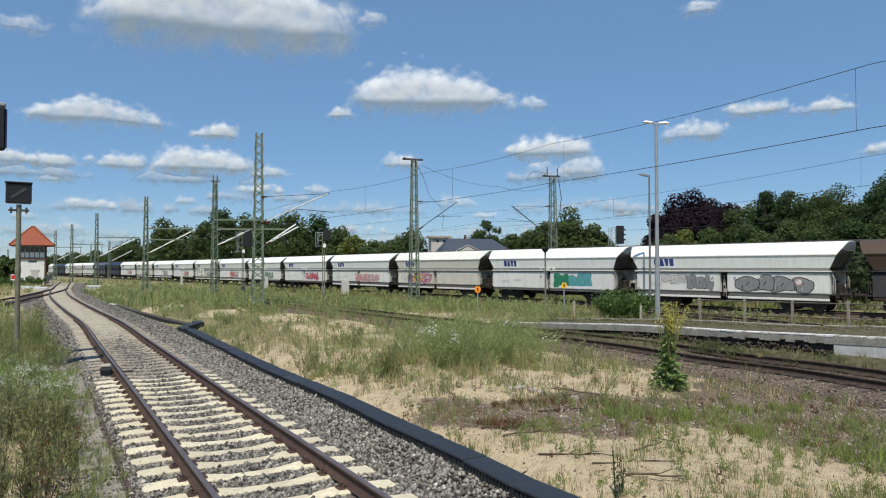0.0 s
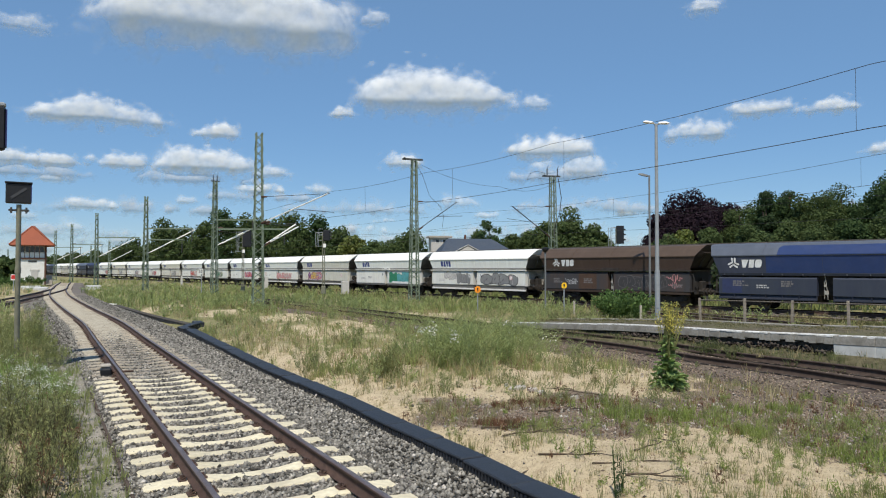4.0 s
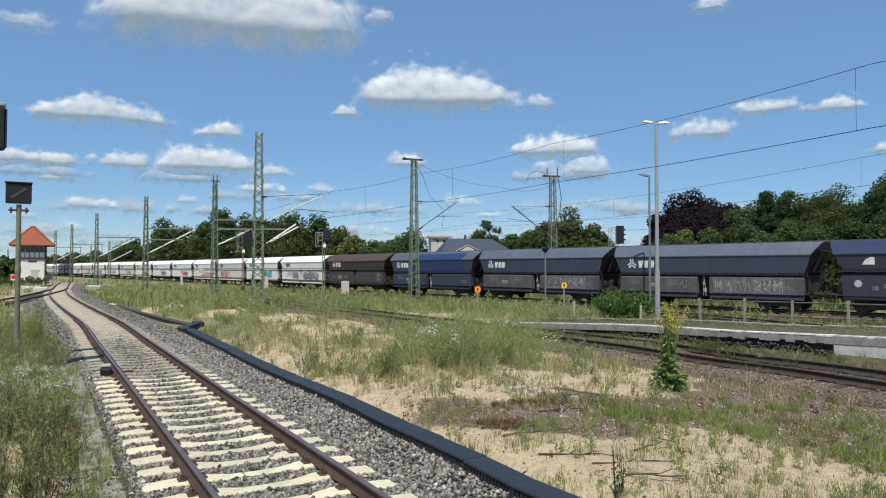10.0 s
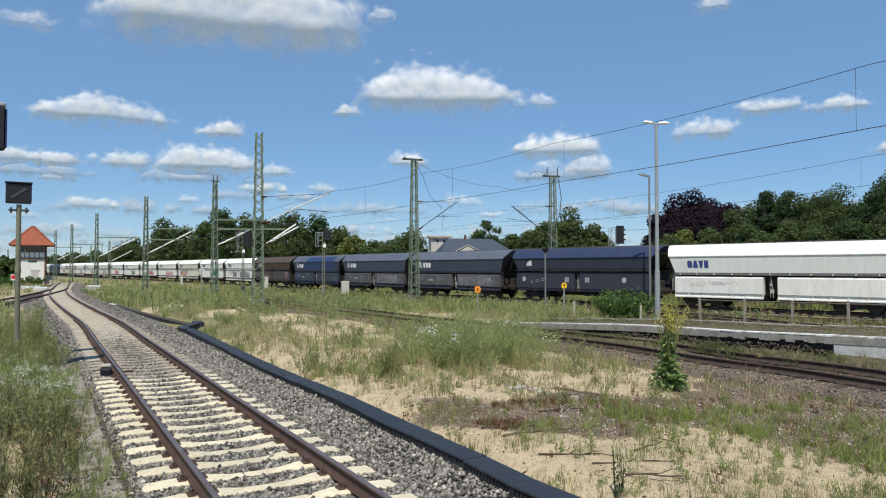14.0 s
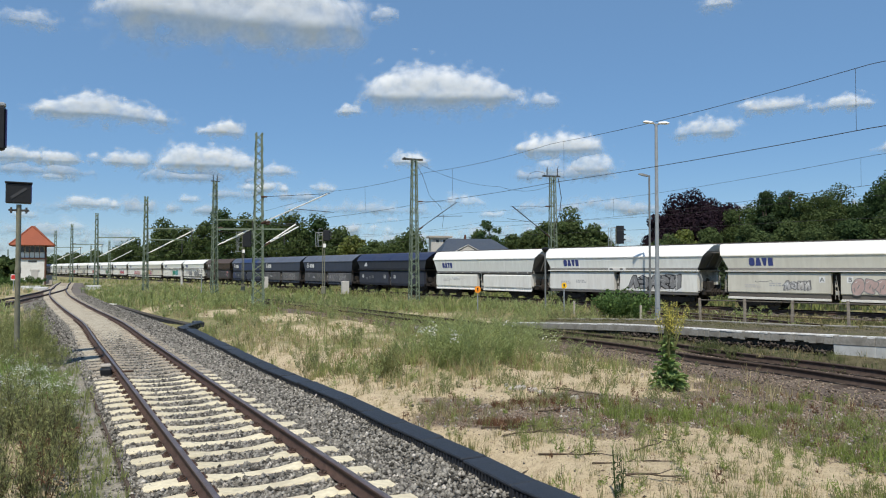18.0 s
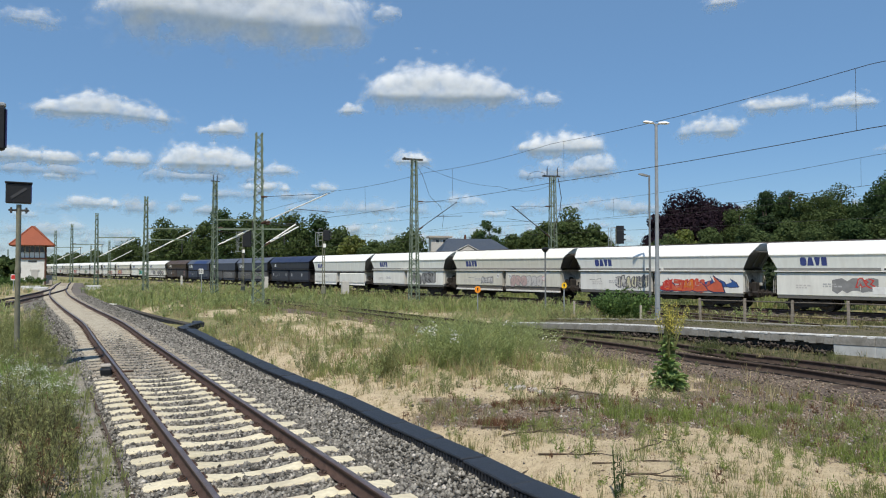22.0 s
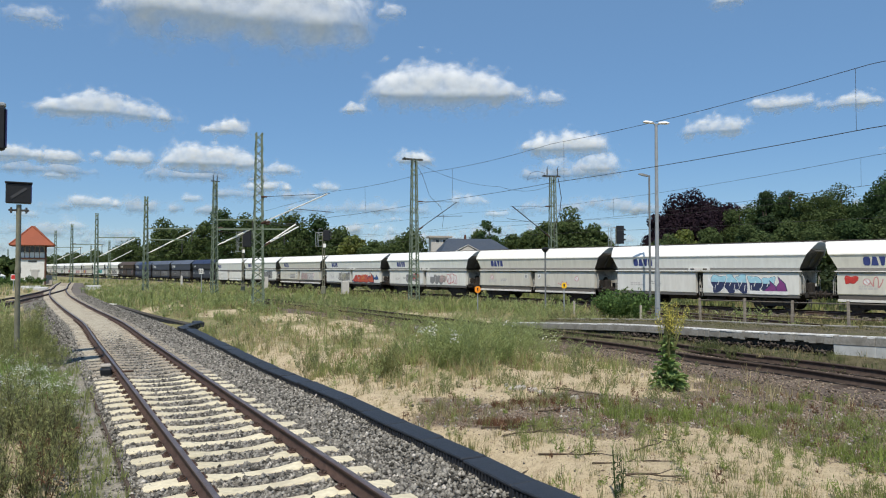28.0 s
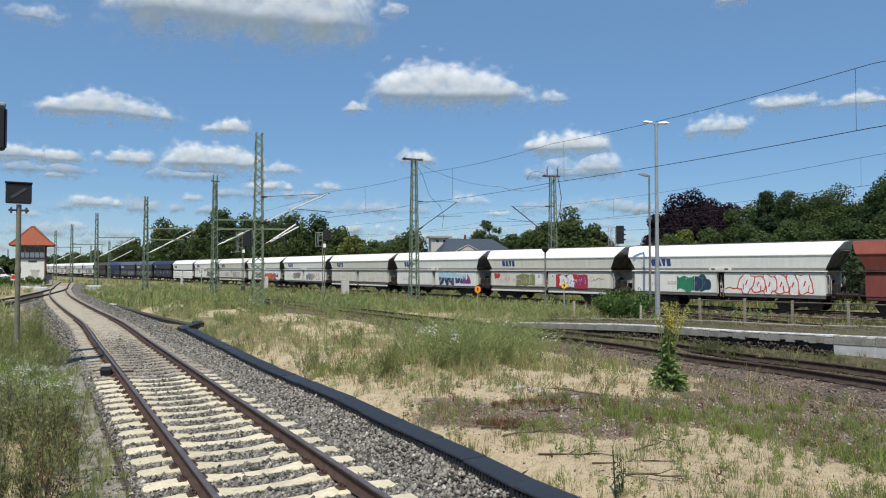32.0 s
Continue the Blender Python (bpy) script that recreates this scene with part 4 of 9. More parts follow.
def roof_mesh():
    s = Shape()
    inner = [(y * 0.97, z - 0.05) for y, z in reversed(ROOF_PROFILE)]
    ring = ROOF_PROFILE + inner
    e = TOP_END + 0.02
    cut = lambda z: max(0.0, SLOPE_Z - z) * SLOPE
    s.loft([[(x * (1 - cut(z) / e), y, z) if abs(x) == e else (x, y, z) for y, z in ring] for x in (-e, -e * 0.5, 0, e * 0.5, e)])
    for x in (-e * 0.5, 0.0, e * 0.5):
        for a, b in zip(ROOF_PROFILE[:-1], ROOF_PROFILE[1:]):
            s.loft([[(x - 0.02, a[0], a[1]), (x + 0.02, a[0], a[1]), (x + 0.02, a[0] * 1.008, a[1] + 0.014), (x - 0.02, a[0] * 1.008, a[1] + 0.014)],
                    [(x - 0.02, b[0], b[1]), (x + 0.02, b[0], b[1]), (x + 0.02, b[0] * 1.008, b[1] + 0.014), (x - 0.02, b[0] * 1.008, b[1] + 0.014)]])
    return s


def gable(sg):
    """The pale strip that closes the roof above the dark end."""
    s = Shape()
    pts = [(-1.17, 3.79), (1.17, 3.79), (1.08, 3.90), (0.81, 4.13), (0.61, 4.22), (0, 4.27), (-0.61, 4.22), (-0.81, 4.13), (-1.08, 3.90)]
    out = [(sg * (end_x(z) + 0.03), y, z) for y, z in pts]
    inn = [(sg * (end_x(z) - 0.05), y, z) for y, z in pts]
    s.loft([out, inn] if sg > 0 else [inn, out])
    return s


def lower_side(x0, x1, sg, foot=0.96):
    """A lower chute panel with a rounded top edge and a folded bottom."""
    s = Shape()
    prof = [(1.10, 2.35), (1.28, 2.37), (1.37, 2.33), (1.43, 2.24), (1.43, foot + 0.06), (1.36, foot), (1.10, foot)]
    s.loft([[(x, sg * y, z) for y, z in prof] for x in (x0, x1)])
    n = 4
    for i in range(1, n):
        x = x0 + (x1 - x0) * i / n
        y0, y1 = sorted((sg * 1.425, sg * 1.438))
        s.box(x - 0.01, x + 0.01, y0, y1, foot + 0.14, 2.22)
    return s


def end_platform(sg, lv):
    s = Shape()
    x0, x1 = sorted((sg * LOW_END, sg * (HALF - 0.62)))
    s.box(x0, x1, -1.36, 1.36, 1.02, 1.10)
    s.box(*sorted((sg * (LOW_END + 0.02), sg * (LOW_END + 0.3))), -0.3, 0.3, 1.10, 1.75, bevel=0.05)
    s.tube([(sg * (LOW_END + 0.12), 0.75, 1.5), (sg * (LOW_END + 0.16), 0.75, 1.5)], 0.26, 14)
    s.box(*sorted((sg * (HALF - 0.72), sg * (HALF - 0.62))), -1.36, 1.36, 0.86, 1.16)
    s.box(*sorted((sg * (LOW_END + 0.05), sg * (LOW_END + 0.25))), -1.25, -0.7, 1.1, 1.5, bevel=0.03)
    return s


def bulkhead(sg):
    """Lower end plate of the chutes with an arched opening low in its middle."""
    s = Shape()
    x0, x1 = sorted((sg * (LOW_END - 0.08), sg * (LOW_END - 0.01)))
    s.box(x0, x1, -1.36, -0.42, 1.1, 2.44)
    s.box(x0, x1, 0.42, 1.36, 1.1, 2.44)
    s.box(x0, x1, -0.42, 0.42, 1.95, 2.44)
    for k in (-1, 1):
        s.loft([[(x, k * 0.42, 1.95), (x, k * 0.42, 1.6), (x, k * 0.2, 1.95)] for x in (x0, x1)])
    return s


def end_stanchion(sg, y):
    return Shape().tube([(sg * (HALF - 0.76), y, 1.1), (sg * (HALF - 0.76), y, 1.9), (sg * (HALF - 0.95), y, 2.42)], 0.026, 6)


def handrail(sg, y):
    x = sg * (HALF - 0.85)
    return Shape().tube([(x, y, 1.1), (x, y, 2.1), (x - sg * 0.06, y, 2.2), (x - sg * 0.32, y, 2.2), (x - sg * 0.38, y, 2.1), (x - sg * 0.38, y, 1.1)], 0.02, 6)


def underframe():
    s = Shape()
    s.box(-HALF + 0.62, HALF - 0.62, -0.35, 0.35, 0.72, 1.02)
    s.loft([[(x, y, z) for y, z in ((-1.05, 2.3), (1.05, 2.3), (0.85, 1.0), (-0.85, 1.0))] for x in (-LOW_END + 0.1, LOW_END - 0.1)])
    for x in (-2.2, -0.9, 0.9, 2.2):
        s.loft([[(x - 0.5, y, z) for y, z in ((-1.0, 1.0), (1.0, 1.0), (0.5, 0.5), (-0.5, 0.5))], [(x + 0.5, y, z) for y, z in ((-1.0, 1.0), (1.0, 1.0), (0.5, 0.5), (-0.5, 0.5))]])
    s.tube([(-1.6, 0.9, 0.62), (-0.4, 0.9, 0.62)], 0.16, 10)
    return s


def buffer_shape(sg, y):
    s = Shape()
    x = sg * (HALF - 0.62)
    s.tube([(x, y, 1.06), (x + sg * 0.36, y, 1.06)], 0.11, 10)
    s.tube([(x + sg * 0.36, y, 1.06), (x + sg * 0.42, y, 1.06)], 0.23, 12)
    s.tube([(x + sg * 0.42, y, 1.06), (x + sg * 0.58, y, 1.06)], 0.075, 8)
    s.tube([(x + sg * 0.58, y, 1.06), (x + sg * 0.615, y, 1.06)], 0.24, 12)
    return s


def wagon(colour, label, strip_on=True, boxes=False, low=False):
    lv = LIVERY[colour]
    pale = colour in ("white", "cream", "plain")
    w = thing("hopper_wagon", Matrix(), label, "freight wagon", "wagons of the train")
    part("hopper", lowered(hopper(lv), low), lv["upper"], w)
    part("roof", roof_mesh(), lv["roof"], w, smooth=False)
    gap = 0.44 if low else 0.26
    for sg in (-1, 1):
        part("end_wall", lowered(end_wall(sg), low), lv["end"], w, "dark sloping end wall")
        part("gable", gable(sg), lv["roof"], w)
        part("end_platform", end_platform(sg, lv), UNDER, w, "dark grimy end platform with brake gear")
        part("bulkhead", lowered(bulkhead(sg), low), GRIMY_PALE if pale else lv["end"], w, "grimy end plate with arched opening")
        for y in (-1.25, 1.25):
            part("handrail", handrail(sg, y), RAILING if pale else UNDER, w, "tubular handrail")
            part("end_stanchion", end_stanchion(sg, y), RAILING if pale else UNDER, w)
            part("buffer", buffer_shape(sg, y * 0.7), UNDER, w)
        bx = sg * (HALF - 2.75)
        b = part("bogie", BOGIE, None, w, "dark grimy bogie", at=pose(bx, 0, 0))
        for k in (-0.9, 0.9):
            part("wheelset", WHEELSET, None, b, "worn steel wheelset", at=pose(k, 0, 0.46))
        l = ledge_mesh(LOW_END)
        if sg < 0:
            l.v = [(-x, -y, z) for x, y, z in l.v]
        part("ledge_band", lowered(l, low), lv["ledge"], w)
        if low:
            s = Shape()
            for i in range(11):
                x = -LOW_END + 0.4 + i * (2 * LOW_END - 0.8) / 10
                s.box(x - 0.035, x + 0.035, *sorted((sg * 1.46, sg * 1.475)), 2.20, 2.29)
            part("bracket_ends", s, lv["sill"], w, "pale bracket ends along the ledge")
        else:
            part("walkway_ledge", walkway_edge(HALF - 0.9, sg), lv["sill"], w)
        for x0, x1 in ((-LOW_END, -gap), (gap, LOW_END)):
            part("chute_panel", lowered(lower_side(x0, x1, sg, 1.08 if strip_on and not low else 0.96), low), lv["lower"], w)
            if low:
                part("chute_foot", chute_foot(x0, x1, sg), lv["lower"] if pale else lv["skirt"], w)
            elif strip_on:
                s = Shape().box(x0 + 0.02, x1 - 0.02, *sorted((sg * 1.28, sg * 1.45)), 0.67, 0.81, bevel=0.012)
                part("side_sill", s, lv["sill"], w)
                s = Shape().box(x0 + 0.05, x1 - 0.05, *sorted((sg * 1.20, sg * 1.37)), 0.80, 1.085)
                part("dirt_band", s, lv["skirt"], w)
            else:
                s = Shape().box(x0 + 0.02, x1 - 0.02, *sorted((sg * 1.22, sg * 1.40)), 0.80, 0.97, bevel=0.01)
                part("side_sill", s, lv["skirt"], w)
    part("gap_gear", gap_gear(0.0), GRIMY_PALE if pale else RAILING, w, "levers and rods in the gap between the chutes")
    part("underframe", underframe(), UNDER, w)
    if boxes:
        s = Shape()
        s.box(-0.75, 0.75, 1.40, 1.52, 2.50, 2.66, bevel=0.01)
        part("latch_plate", s, lv["sill"], w, "pale plate with two dark openings")
        for x in (-0.45, 0.45):
            part("latch_opening", Shape().box(x - 0.13, x + 0.13, 1.51, 1.526, 2.53, 2.63), UNDER, w)
    return w


PAINTS = {k: mat("sprayed_" + k, c, 0.6, 0, 0.12, 4, bump=0) for k, c in dict(
    grey=(0.22, 0.22, 0.225), black=(0.02, 0.02, 0.022), silver=(0.42, 0.42, 0.43), red=(0.50, 0.045, 0.035), pink=(0.55, 0.25, 0.25), green=(0.03, 0.20, 0.11), teal=(0.10, 0.33, 0.36), blue=(0.03, 0.09, 0.28),
    navy=(0.03, 0.04, 0.10), sky=(0.33, 0.58, 0.70), violet=(0.20, 0.05, 0.20), yellow=(0.62, 0.42, 0.06), orange=(0.6, 0.17, 0.03), olive=(0.21, 0.22, 0.10), white=(0.72, 0.72, 0.72), logo=(0.045, 0.065, 0.22), rose=(0.45, 0.33, 0.31), haze=(0.5, 0.48, 0.47), coral=(0.52, 0.11, 0.06), crimson=(0.42, 0.035, 0.045), sage=(0.30, 0.33, 0.17), sand=(0.55, 0.52, 0.36), umber=(0.075, 0.043, 0.028), shade=(0.045, 0.043, 0.046), slate=(0.105, 0.105, 0.115), dust=(0.17, 0.16, 0.16)).items()}


def blob(s, cx, cz, rx, rz, y, slot, rng, n=18, wild=False):
    """A rounded letter-like patch lying on the wagon's side."""
    ph = [rng.uniform(0, 6.28) for _ in range(3)]
    pts = []
    for i in range(n):
        a = 2 * math.pi * i / n
        k = 1 + 0.16 * math.sin(2 * a + ph[0]) + 0.12 * math.sin(3 * a + ph[1]) + 0.06 * math.sin(5 * a + ph[2])
        if wild:
            k *= rng.uniform(0.72, 1.18)
        ca, sa = math.cos(a), math.sin(a)
        e = 0.72
        pts.append((cx + rx * k * math.copysign(abs(ca) ** e, ca), y, cz + rz * k * math.copysign(abs(sa) ** e, sa)))
    s.add(pts[::-1], [tuple(range(n))], slot)
    return pts


def nib_stroke(s, a, b, w, grow, y, slot):
    """One stroke drawn with a broad slanted nib, with pointed ends."""
    dx, dz = b[0] - a[0], b[1] - a[1]
    d = math.hypot(dx, dz) or 1
    ux, uz = dx / d, dz / d
    ox, oz = -w / 2 - grow, w * 0.22 + grow * 0.5
    if abs(ux * oz - uz * ox) < 0.45 * w:
        ox, oz = -uz * (w * 0.35 + grow), ux * (w * 0.35 + grow)
    e, tip = grow * 0.8, w * 0.35 + grow
    pts = [(a[0] - ux * e + ox, a[1] - uz * e + oz), (a[0] - ux * e - ox, a[1] - uz * e - oz), (b[0] + ux * e - ox, b[1] + uz * e - oz), (b[0] + ux * tip, b[1] + uz * tip), (b[0] + ux * e + ox, b[1] + uz * e + oz)]
    s.add([(x, y, z) for x, z in pts], [(0, 1, 2, 3, 4)], slot)


def graffiti(w, x0, x1, z0, z1, fills, outline, seed, letters=6, hollow=False, shine="white"):
    """Sprayed shapes that cannot be read: interlocked slanting strokes with an outline, shading and highlights. x runs along the visible side."""
    rng = random.Random(seed)
    s = Shape()
    y = 1.434
    step, high = (x1 - x0) / letters, z1 - z0
    thick = min(step * 0.42, high * 0.34)
    soft = len(fills) + 1
    if not hollow:
        blob(s, (x0 + x1) / 2, z0 + high * 0.42, (x1 - x0) * 0.5, high * 0.34, y + 0.001, soft, rng, 26, True)
    for i in range(letters):
        px = lambda u: x0 + (i + 0.12 + 0.76 * u) * step
        pz = lambda v: z0 + high * (0.12 + 0.76 * v)
        kind = rng.randrange(5)
        path = {0: [(0.05, 0), (0.5, 1), (0.95, 0)], 1: [(0.9, 1), (0.1, 0.85), (0.15, 0.1), (0.95, 0.2)], 2: [(0.1, 0), (0.15, 1), (0.85, 0.05), (0.9, 1)],
                3: [(0.9, 0.95), (0.2, 0.75), (0.8, 0.4), (0.1, 0.05)], 4: [(0.15, 1), (0.2, 0.1), (0.9, 0.25), (0.75, 0.95)]}[kind]
        path = [(px(u + rng.uniform(-0.12, 0.12)), pz(v + rng.uniform(-0.1, 0.1))) for u, v in path]
        segs = list(zip(path[:-1], path[1:]))
        if rng.random() < 0.6:
            q = pz(rng.uniform(0.35, 0.6))
            segs.append(((px(-0.1), q), (px(1.1), q + rng.uniform(-0.15, 0.15) * high)))
        fill = 1 + min(len(fills) - 1, int(i * len(fills) / letters))
        yy = y + 0.003 + i * 0.0016
        for a, b in segs:
            nib_stroke(s, a, b, thick, 0.05, yy, 0)
        for k, (a, b) in enumerate(segs):
            nib_stroke(s, a, b, thick, -0.01, yy + 0.0005 + k * 0.0001, fill)
        for k, (a, b) in enumerate(segs):
            if b[1] < a[1]:
                a, b = b, a
            m = (a[0] + (b[0] - a[0]) * 0.45, a[1] + (b[1] - a[1]) * 0.45)
            nib_stroke(s, a, m, thick * 0.55, -0.01, yy + 0.0010 + k * 0.00005, 1 + (fill + k) % len(fills))
            h0 = (m[0] + thick * 0.2, m[1] + 0.06)
            nib_stroke(s, h0, (h0[0] + (b[0] - m[0]) * 0.6, h0[1] + (b[1] - m[1]) * 0.6), 0.035, 0, yy + 0.0013 + k * 0.00002, soft + 1)
    # a few drips and specks of paint
    for k in range(letters):
        dx = rng.uniform(x0, x1)
        nib_stroke(s, (dx, z0 + high * 0.2), (dx + 0.01, max(1.0, z0 - rng.uniform(0, 0.12))), 0.025, 0, y + 0.0018, 1 + k % len(fills))
    tagged(part("graffiti", s, [PAINTS[outline]] + [PAINTS[f] for f in fills] + [PAINTS["haze"], PAINTS[shine]], w), "unreadable sprayed graffiti", kind="stuff")


def scrawl(w, x0, x1, z0, z1, colour, seed, width=0.03, n=26):
    """A thin sprayed line that loops along the panel."""
    rng = random.Random(seed)
    s = Shape()
    y = 1.436
    prev = None
    ph = [rng.uniform(0, 6.28) for _ in range(4)]
    for i in range(n * 4):
        u = i / (n * 4 - 1)
        x = x0 + (x1 - x0) * (u + 0.05 * math.sin(u * n * 1.7 + ph[0]))
        z = (z0 + z1) / 2 + (z1 - z0) * 0.5 * math.sin(u * n * 1.15 + ph[1]) * (0.55 + 0.45 * math.sin(u * n * 0.31 + ph[2]))
        if prev:
            dx, dz = x - prev[0], z - prev[1]
            d = math.hypot(dx, dz) or 1
            ox, oz = -dz / d * width / 2, dx / d * width / 2
            s.add([(prev[0] + ox, y, prev[1] + oz), (prev[0] - ox, y, prev[1] - oz), (x - ox, y, z - oz), (x + ox, y, z + oz)], [(0, 1, 2, 3)])
        prev = (x, z)
    part("scrawl", s, PAINTS[colour], w, "thin unreadable sprayed scrawl")


def side_y(z, low=False):
    return 1.36 + (z - 2.29) / 1.17 * 0.12 if low else 1.36 + (z - 2.62) / 0.84 * 0.12


def marking(w, name, shapes, colour, label, low=False):
    """Flat painted shapes on the leaning upper side: each a list of (x, z)."""
    s = Shape()
    for pts in shapes:
        s.add([(x, side_y(z, low) + 0.012, z) for x, z in pts], [tuple(range(len(pts)))])
    part(name, s, PAINTS[colour], w, label)


# outlines of plain solid blocks, (along, up) from 0 to 1
ROUND_BLOCK = [(0.2, 0), (0.8, 0), (1, 0.2), (1, 0.8), (0.8, 1), (0.2, 1), (0, 0.8), (0, 0.2)]
PEAK_BLOCK = [(0, 0), (1, 0), (0.75, 1), (0.25, 1)]
SQUARE_BLOCK = [(0.06, 0), (0.94, 0), (0.94, 1), (0.06, 1)]
FOOT_BLOCK = [(0.28, 0), (0.72, 0), (1, 1), (0, 1)]


def block_row(w, x, z, h, blocks, colour, gap, lean, low):
    """An owner's mark as solid blocks; the row runs towards the wagon's tail."""
    sh = []
    for outline, bw in blocks:
        sh.append([(x - u * bw - lean * v, z + v * h) for u, v in outline])
        x -= bw + gap
    marking(w, "logo_mark", sh, colour, "owner's mark as plain painted blocks", low)


def logo_dark(w, x, z, h, low):
    sh = []
    for k in range(3):
        a = math.pi / 2 + k * 2 * math.pi / 3
        c = (x + 0.30 * h * math.cos(a), z + h * 0.45 + 0.30 * h * math.sin(a))
        for turn in (-1, 1):
            t = a + math.pi / 2
            o = (c[0] + turn * 0.16 * h * math.cos(t), c[1] + turn * 0.16 * h * math.sin(t))
            sh.append([(o[0] + 0.30 * h * math.cos(a) * p + 0.105 * h * math.cos(t) * q, o[1] + 0.30 * h * math.sin(a) * p + 0.105 * h * math.sin(t) * q) for p, q in ((-1, -0.6 * turn - 0.4), (-1, 1 - 0.4 * (turn > 0)), (0.8, 1), (1, 0), (0.7, -1))])
    marking(w, "logo_mark", sh, "white", "three-part white logo shape", low)
    block_row(w, x - 0.72 * h, z, h * 0.82, ((FOOT_BLOCK, h * 0.72), (SQUARE_BLOCK, h * 0.58), (ROUND_BLOCK, h * 0.68)), "white", 0.06 * h, 0.14 * h, low)


def stencil_rows(w, x, z, width, rows, colour, seed):
    """A few rows of short painted bars where small data stands."""
    rng = random.Random(seed)
    s = Shape()
    for r in range(rows):
        a = x
        while a > x - width * rng.uniform(0.7, 1.0):
            bw = rng.uniform(0.05, 0.22)
            zz = z + r * 0.13
            s.add([(a, 1.437, zz), (a - bw, 1.437, zz), (a - bw, 1.437, zz + 0.085), (a, 1.437, zz + 0.085)], [(0, 1, 2, 3)])
            a -= bw + 0.05
    tagged(part("stencil_block", s, PAINTS[colour], w), "rows of small stencilled data as plain bars", kind="stuff")


def round_sign(w, x, z, r=0.2):
    """A faded red ring with a slash on a pale disc."""
    n = 20
    s = Shape().add([(x + r * math.cos(k * 2 * math.pi / n), 1.437, z + r * math.sin(k * 2 * math.pi / n)) for k in range(n)], [tuple(range(n))], 0)
    ring = [(x + q * math.cos(k * 2 * math.pi / n), 1.439, z + q * math.sin(k * 2 * math.pi / n)) for k in range(n) for q in (r, r * 0.78)]
    s.add(ring, [(2 * k, 2 * k + 1, (2 * k + 3) % (2 * n), (2 * k + 2) % (2 * n)) for k in range(n)], 1)
    s.add([(x + r * 0.6, 1.4395, z + r * 0.5), (x + r * 0.5, 1.4395, z + r * 0.64), (x - r * 0.6, 1.4395, z - r * 0.5), (x - r * 0.5, 1.4395, z - r * 0.64)], [(0, 1, 2, 3)], 1)
    part("round_sign", s, [PAINTS["white"], PAINTS["pink"]], w, "faded round warning mark with a red slash")


def small_label(w, x, z, width, height, colour="white", upper=False):
    y = side_y(z) + 0.012 if upper else 1.437
    s = Shape()
    s.add([(x, y, z), (x - width, y, z), (x - width, y, z + height), (x, y, z + height)], [(0, 1, 2, 3)])
    part("stencil_plate", s, PAINTS[colour], w, "small stencilled data panel")


def bubble(w, x0, x1, z0, z1, fills, outline, seed, letters=5, line=0.05, shine="white", upper=None):
    """Swelling sprayed shapes that cannot be read, each with an outline, a slit and a highlight; upper colours the top halves."""
    rng = random.Random(seed)
    s = Shape()
    y = 1.436
    step, high = (x1 - x0) / letters, z1 - z0
    nf = len(fills)
    order = list(range(letters))
    for i in order:
        cx, cz = x0 + (i + 0.5) * step + rng.uniform(-0.06, 0.06) * step, (z0 + z1) / 2 + rng.uniform(-0.06, 0.06) * high
        rx, rz = step * rng.uniform(0.54, 0.68), high * rng.uniform(0.42, 0.52)
        ph = [rng.uniform(0, 6.28) for _ in range(3)]
        lobes = rng.choice((2, 3, 3, 4))
        lean = rng.uniform(-0.25, 0.25) * rx
        amp = rng.uniform(0.10, 0.2)

        def ring(grow, lo=-9.0):
            pts = []
            for k in range(30):
                a = 2 * math.pi * k / 30
                q = 0.92 + amp * math.sin(lobes * a + ph[0]) + 0.07 * math.sin((lobes + 2) * a + ph[1])
                ca, sa = math.cos(a), math.sin(a)
                px = (rx * q + grow) * math.copysign(abs(ca) ** 0.7, ca)
                pz = (rz * q + grow) * math.copysign(abs(sa) ** 0.7, sa)
                pts.append((cx + px + lean * sa, min(max(cz + pz, lo, 1.0), 2.25)))
            return pts

        yy = y + 0.0016 * i
        fill = 1 + (i * nf) // letters
        for pts, dy, slot in ((ring(line), 0, 0), (ring(0), 0.0004, fill)):
            s.add([(px, yy + dy, pz) for px, pz in pts], [tuple(range(30))[::-1]], slot)
        if upper:
            s.add([(px, yy + 0.0007, pz) for px, pz in ring(-0.02, cz + 0.05 * high)], [tuple(range(30))[::-1]], nf + 2)
        # an inner slit, a fold stroke and a highlight
        nib_stroke(s, (cx + rx * 0.1, cz - rz * 0.25), (cx - rx * 0.15, cz + rz * 0.25), line * 1.6, 0, yy + 0.0010, 0)
        sx = cx + rng.choice((-1, 1)) * rx * 0.45
        nib_stroke(s, (sx, cz - rz * 0.75), (sx + rng.uniform(-0.2, 0.2) * rx, cz - rz * 0.15), line, 0, yy + 0.0011, 0)
        nib_stroke(s, (cx + rx * 0.5, cz + rz * 0.55), (cx + rx * 0.15, cz + rz * 0.72), line * 0.7, 0, yy + 0.0012, nf + 1)
    tagged(part("graffiti", s, [PAINTS[outline]] + [PAINTS[f] for f in fills] + [PAINTS[shine]] + ([PAINTS[upper]] if upper else []), w), "unreadable sprayed graffiti", kind="stuff")


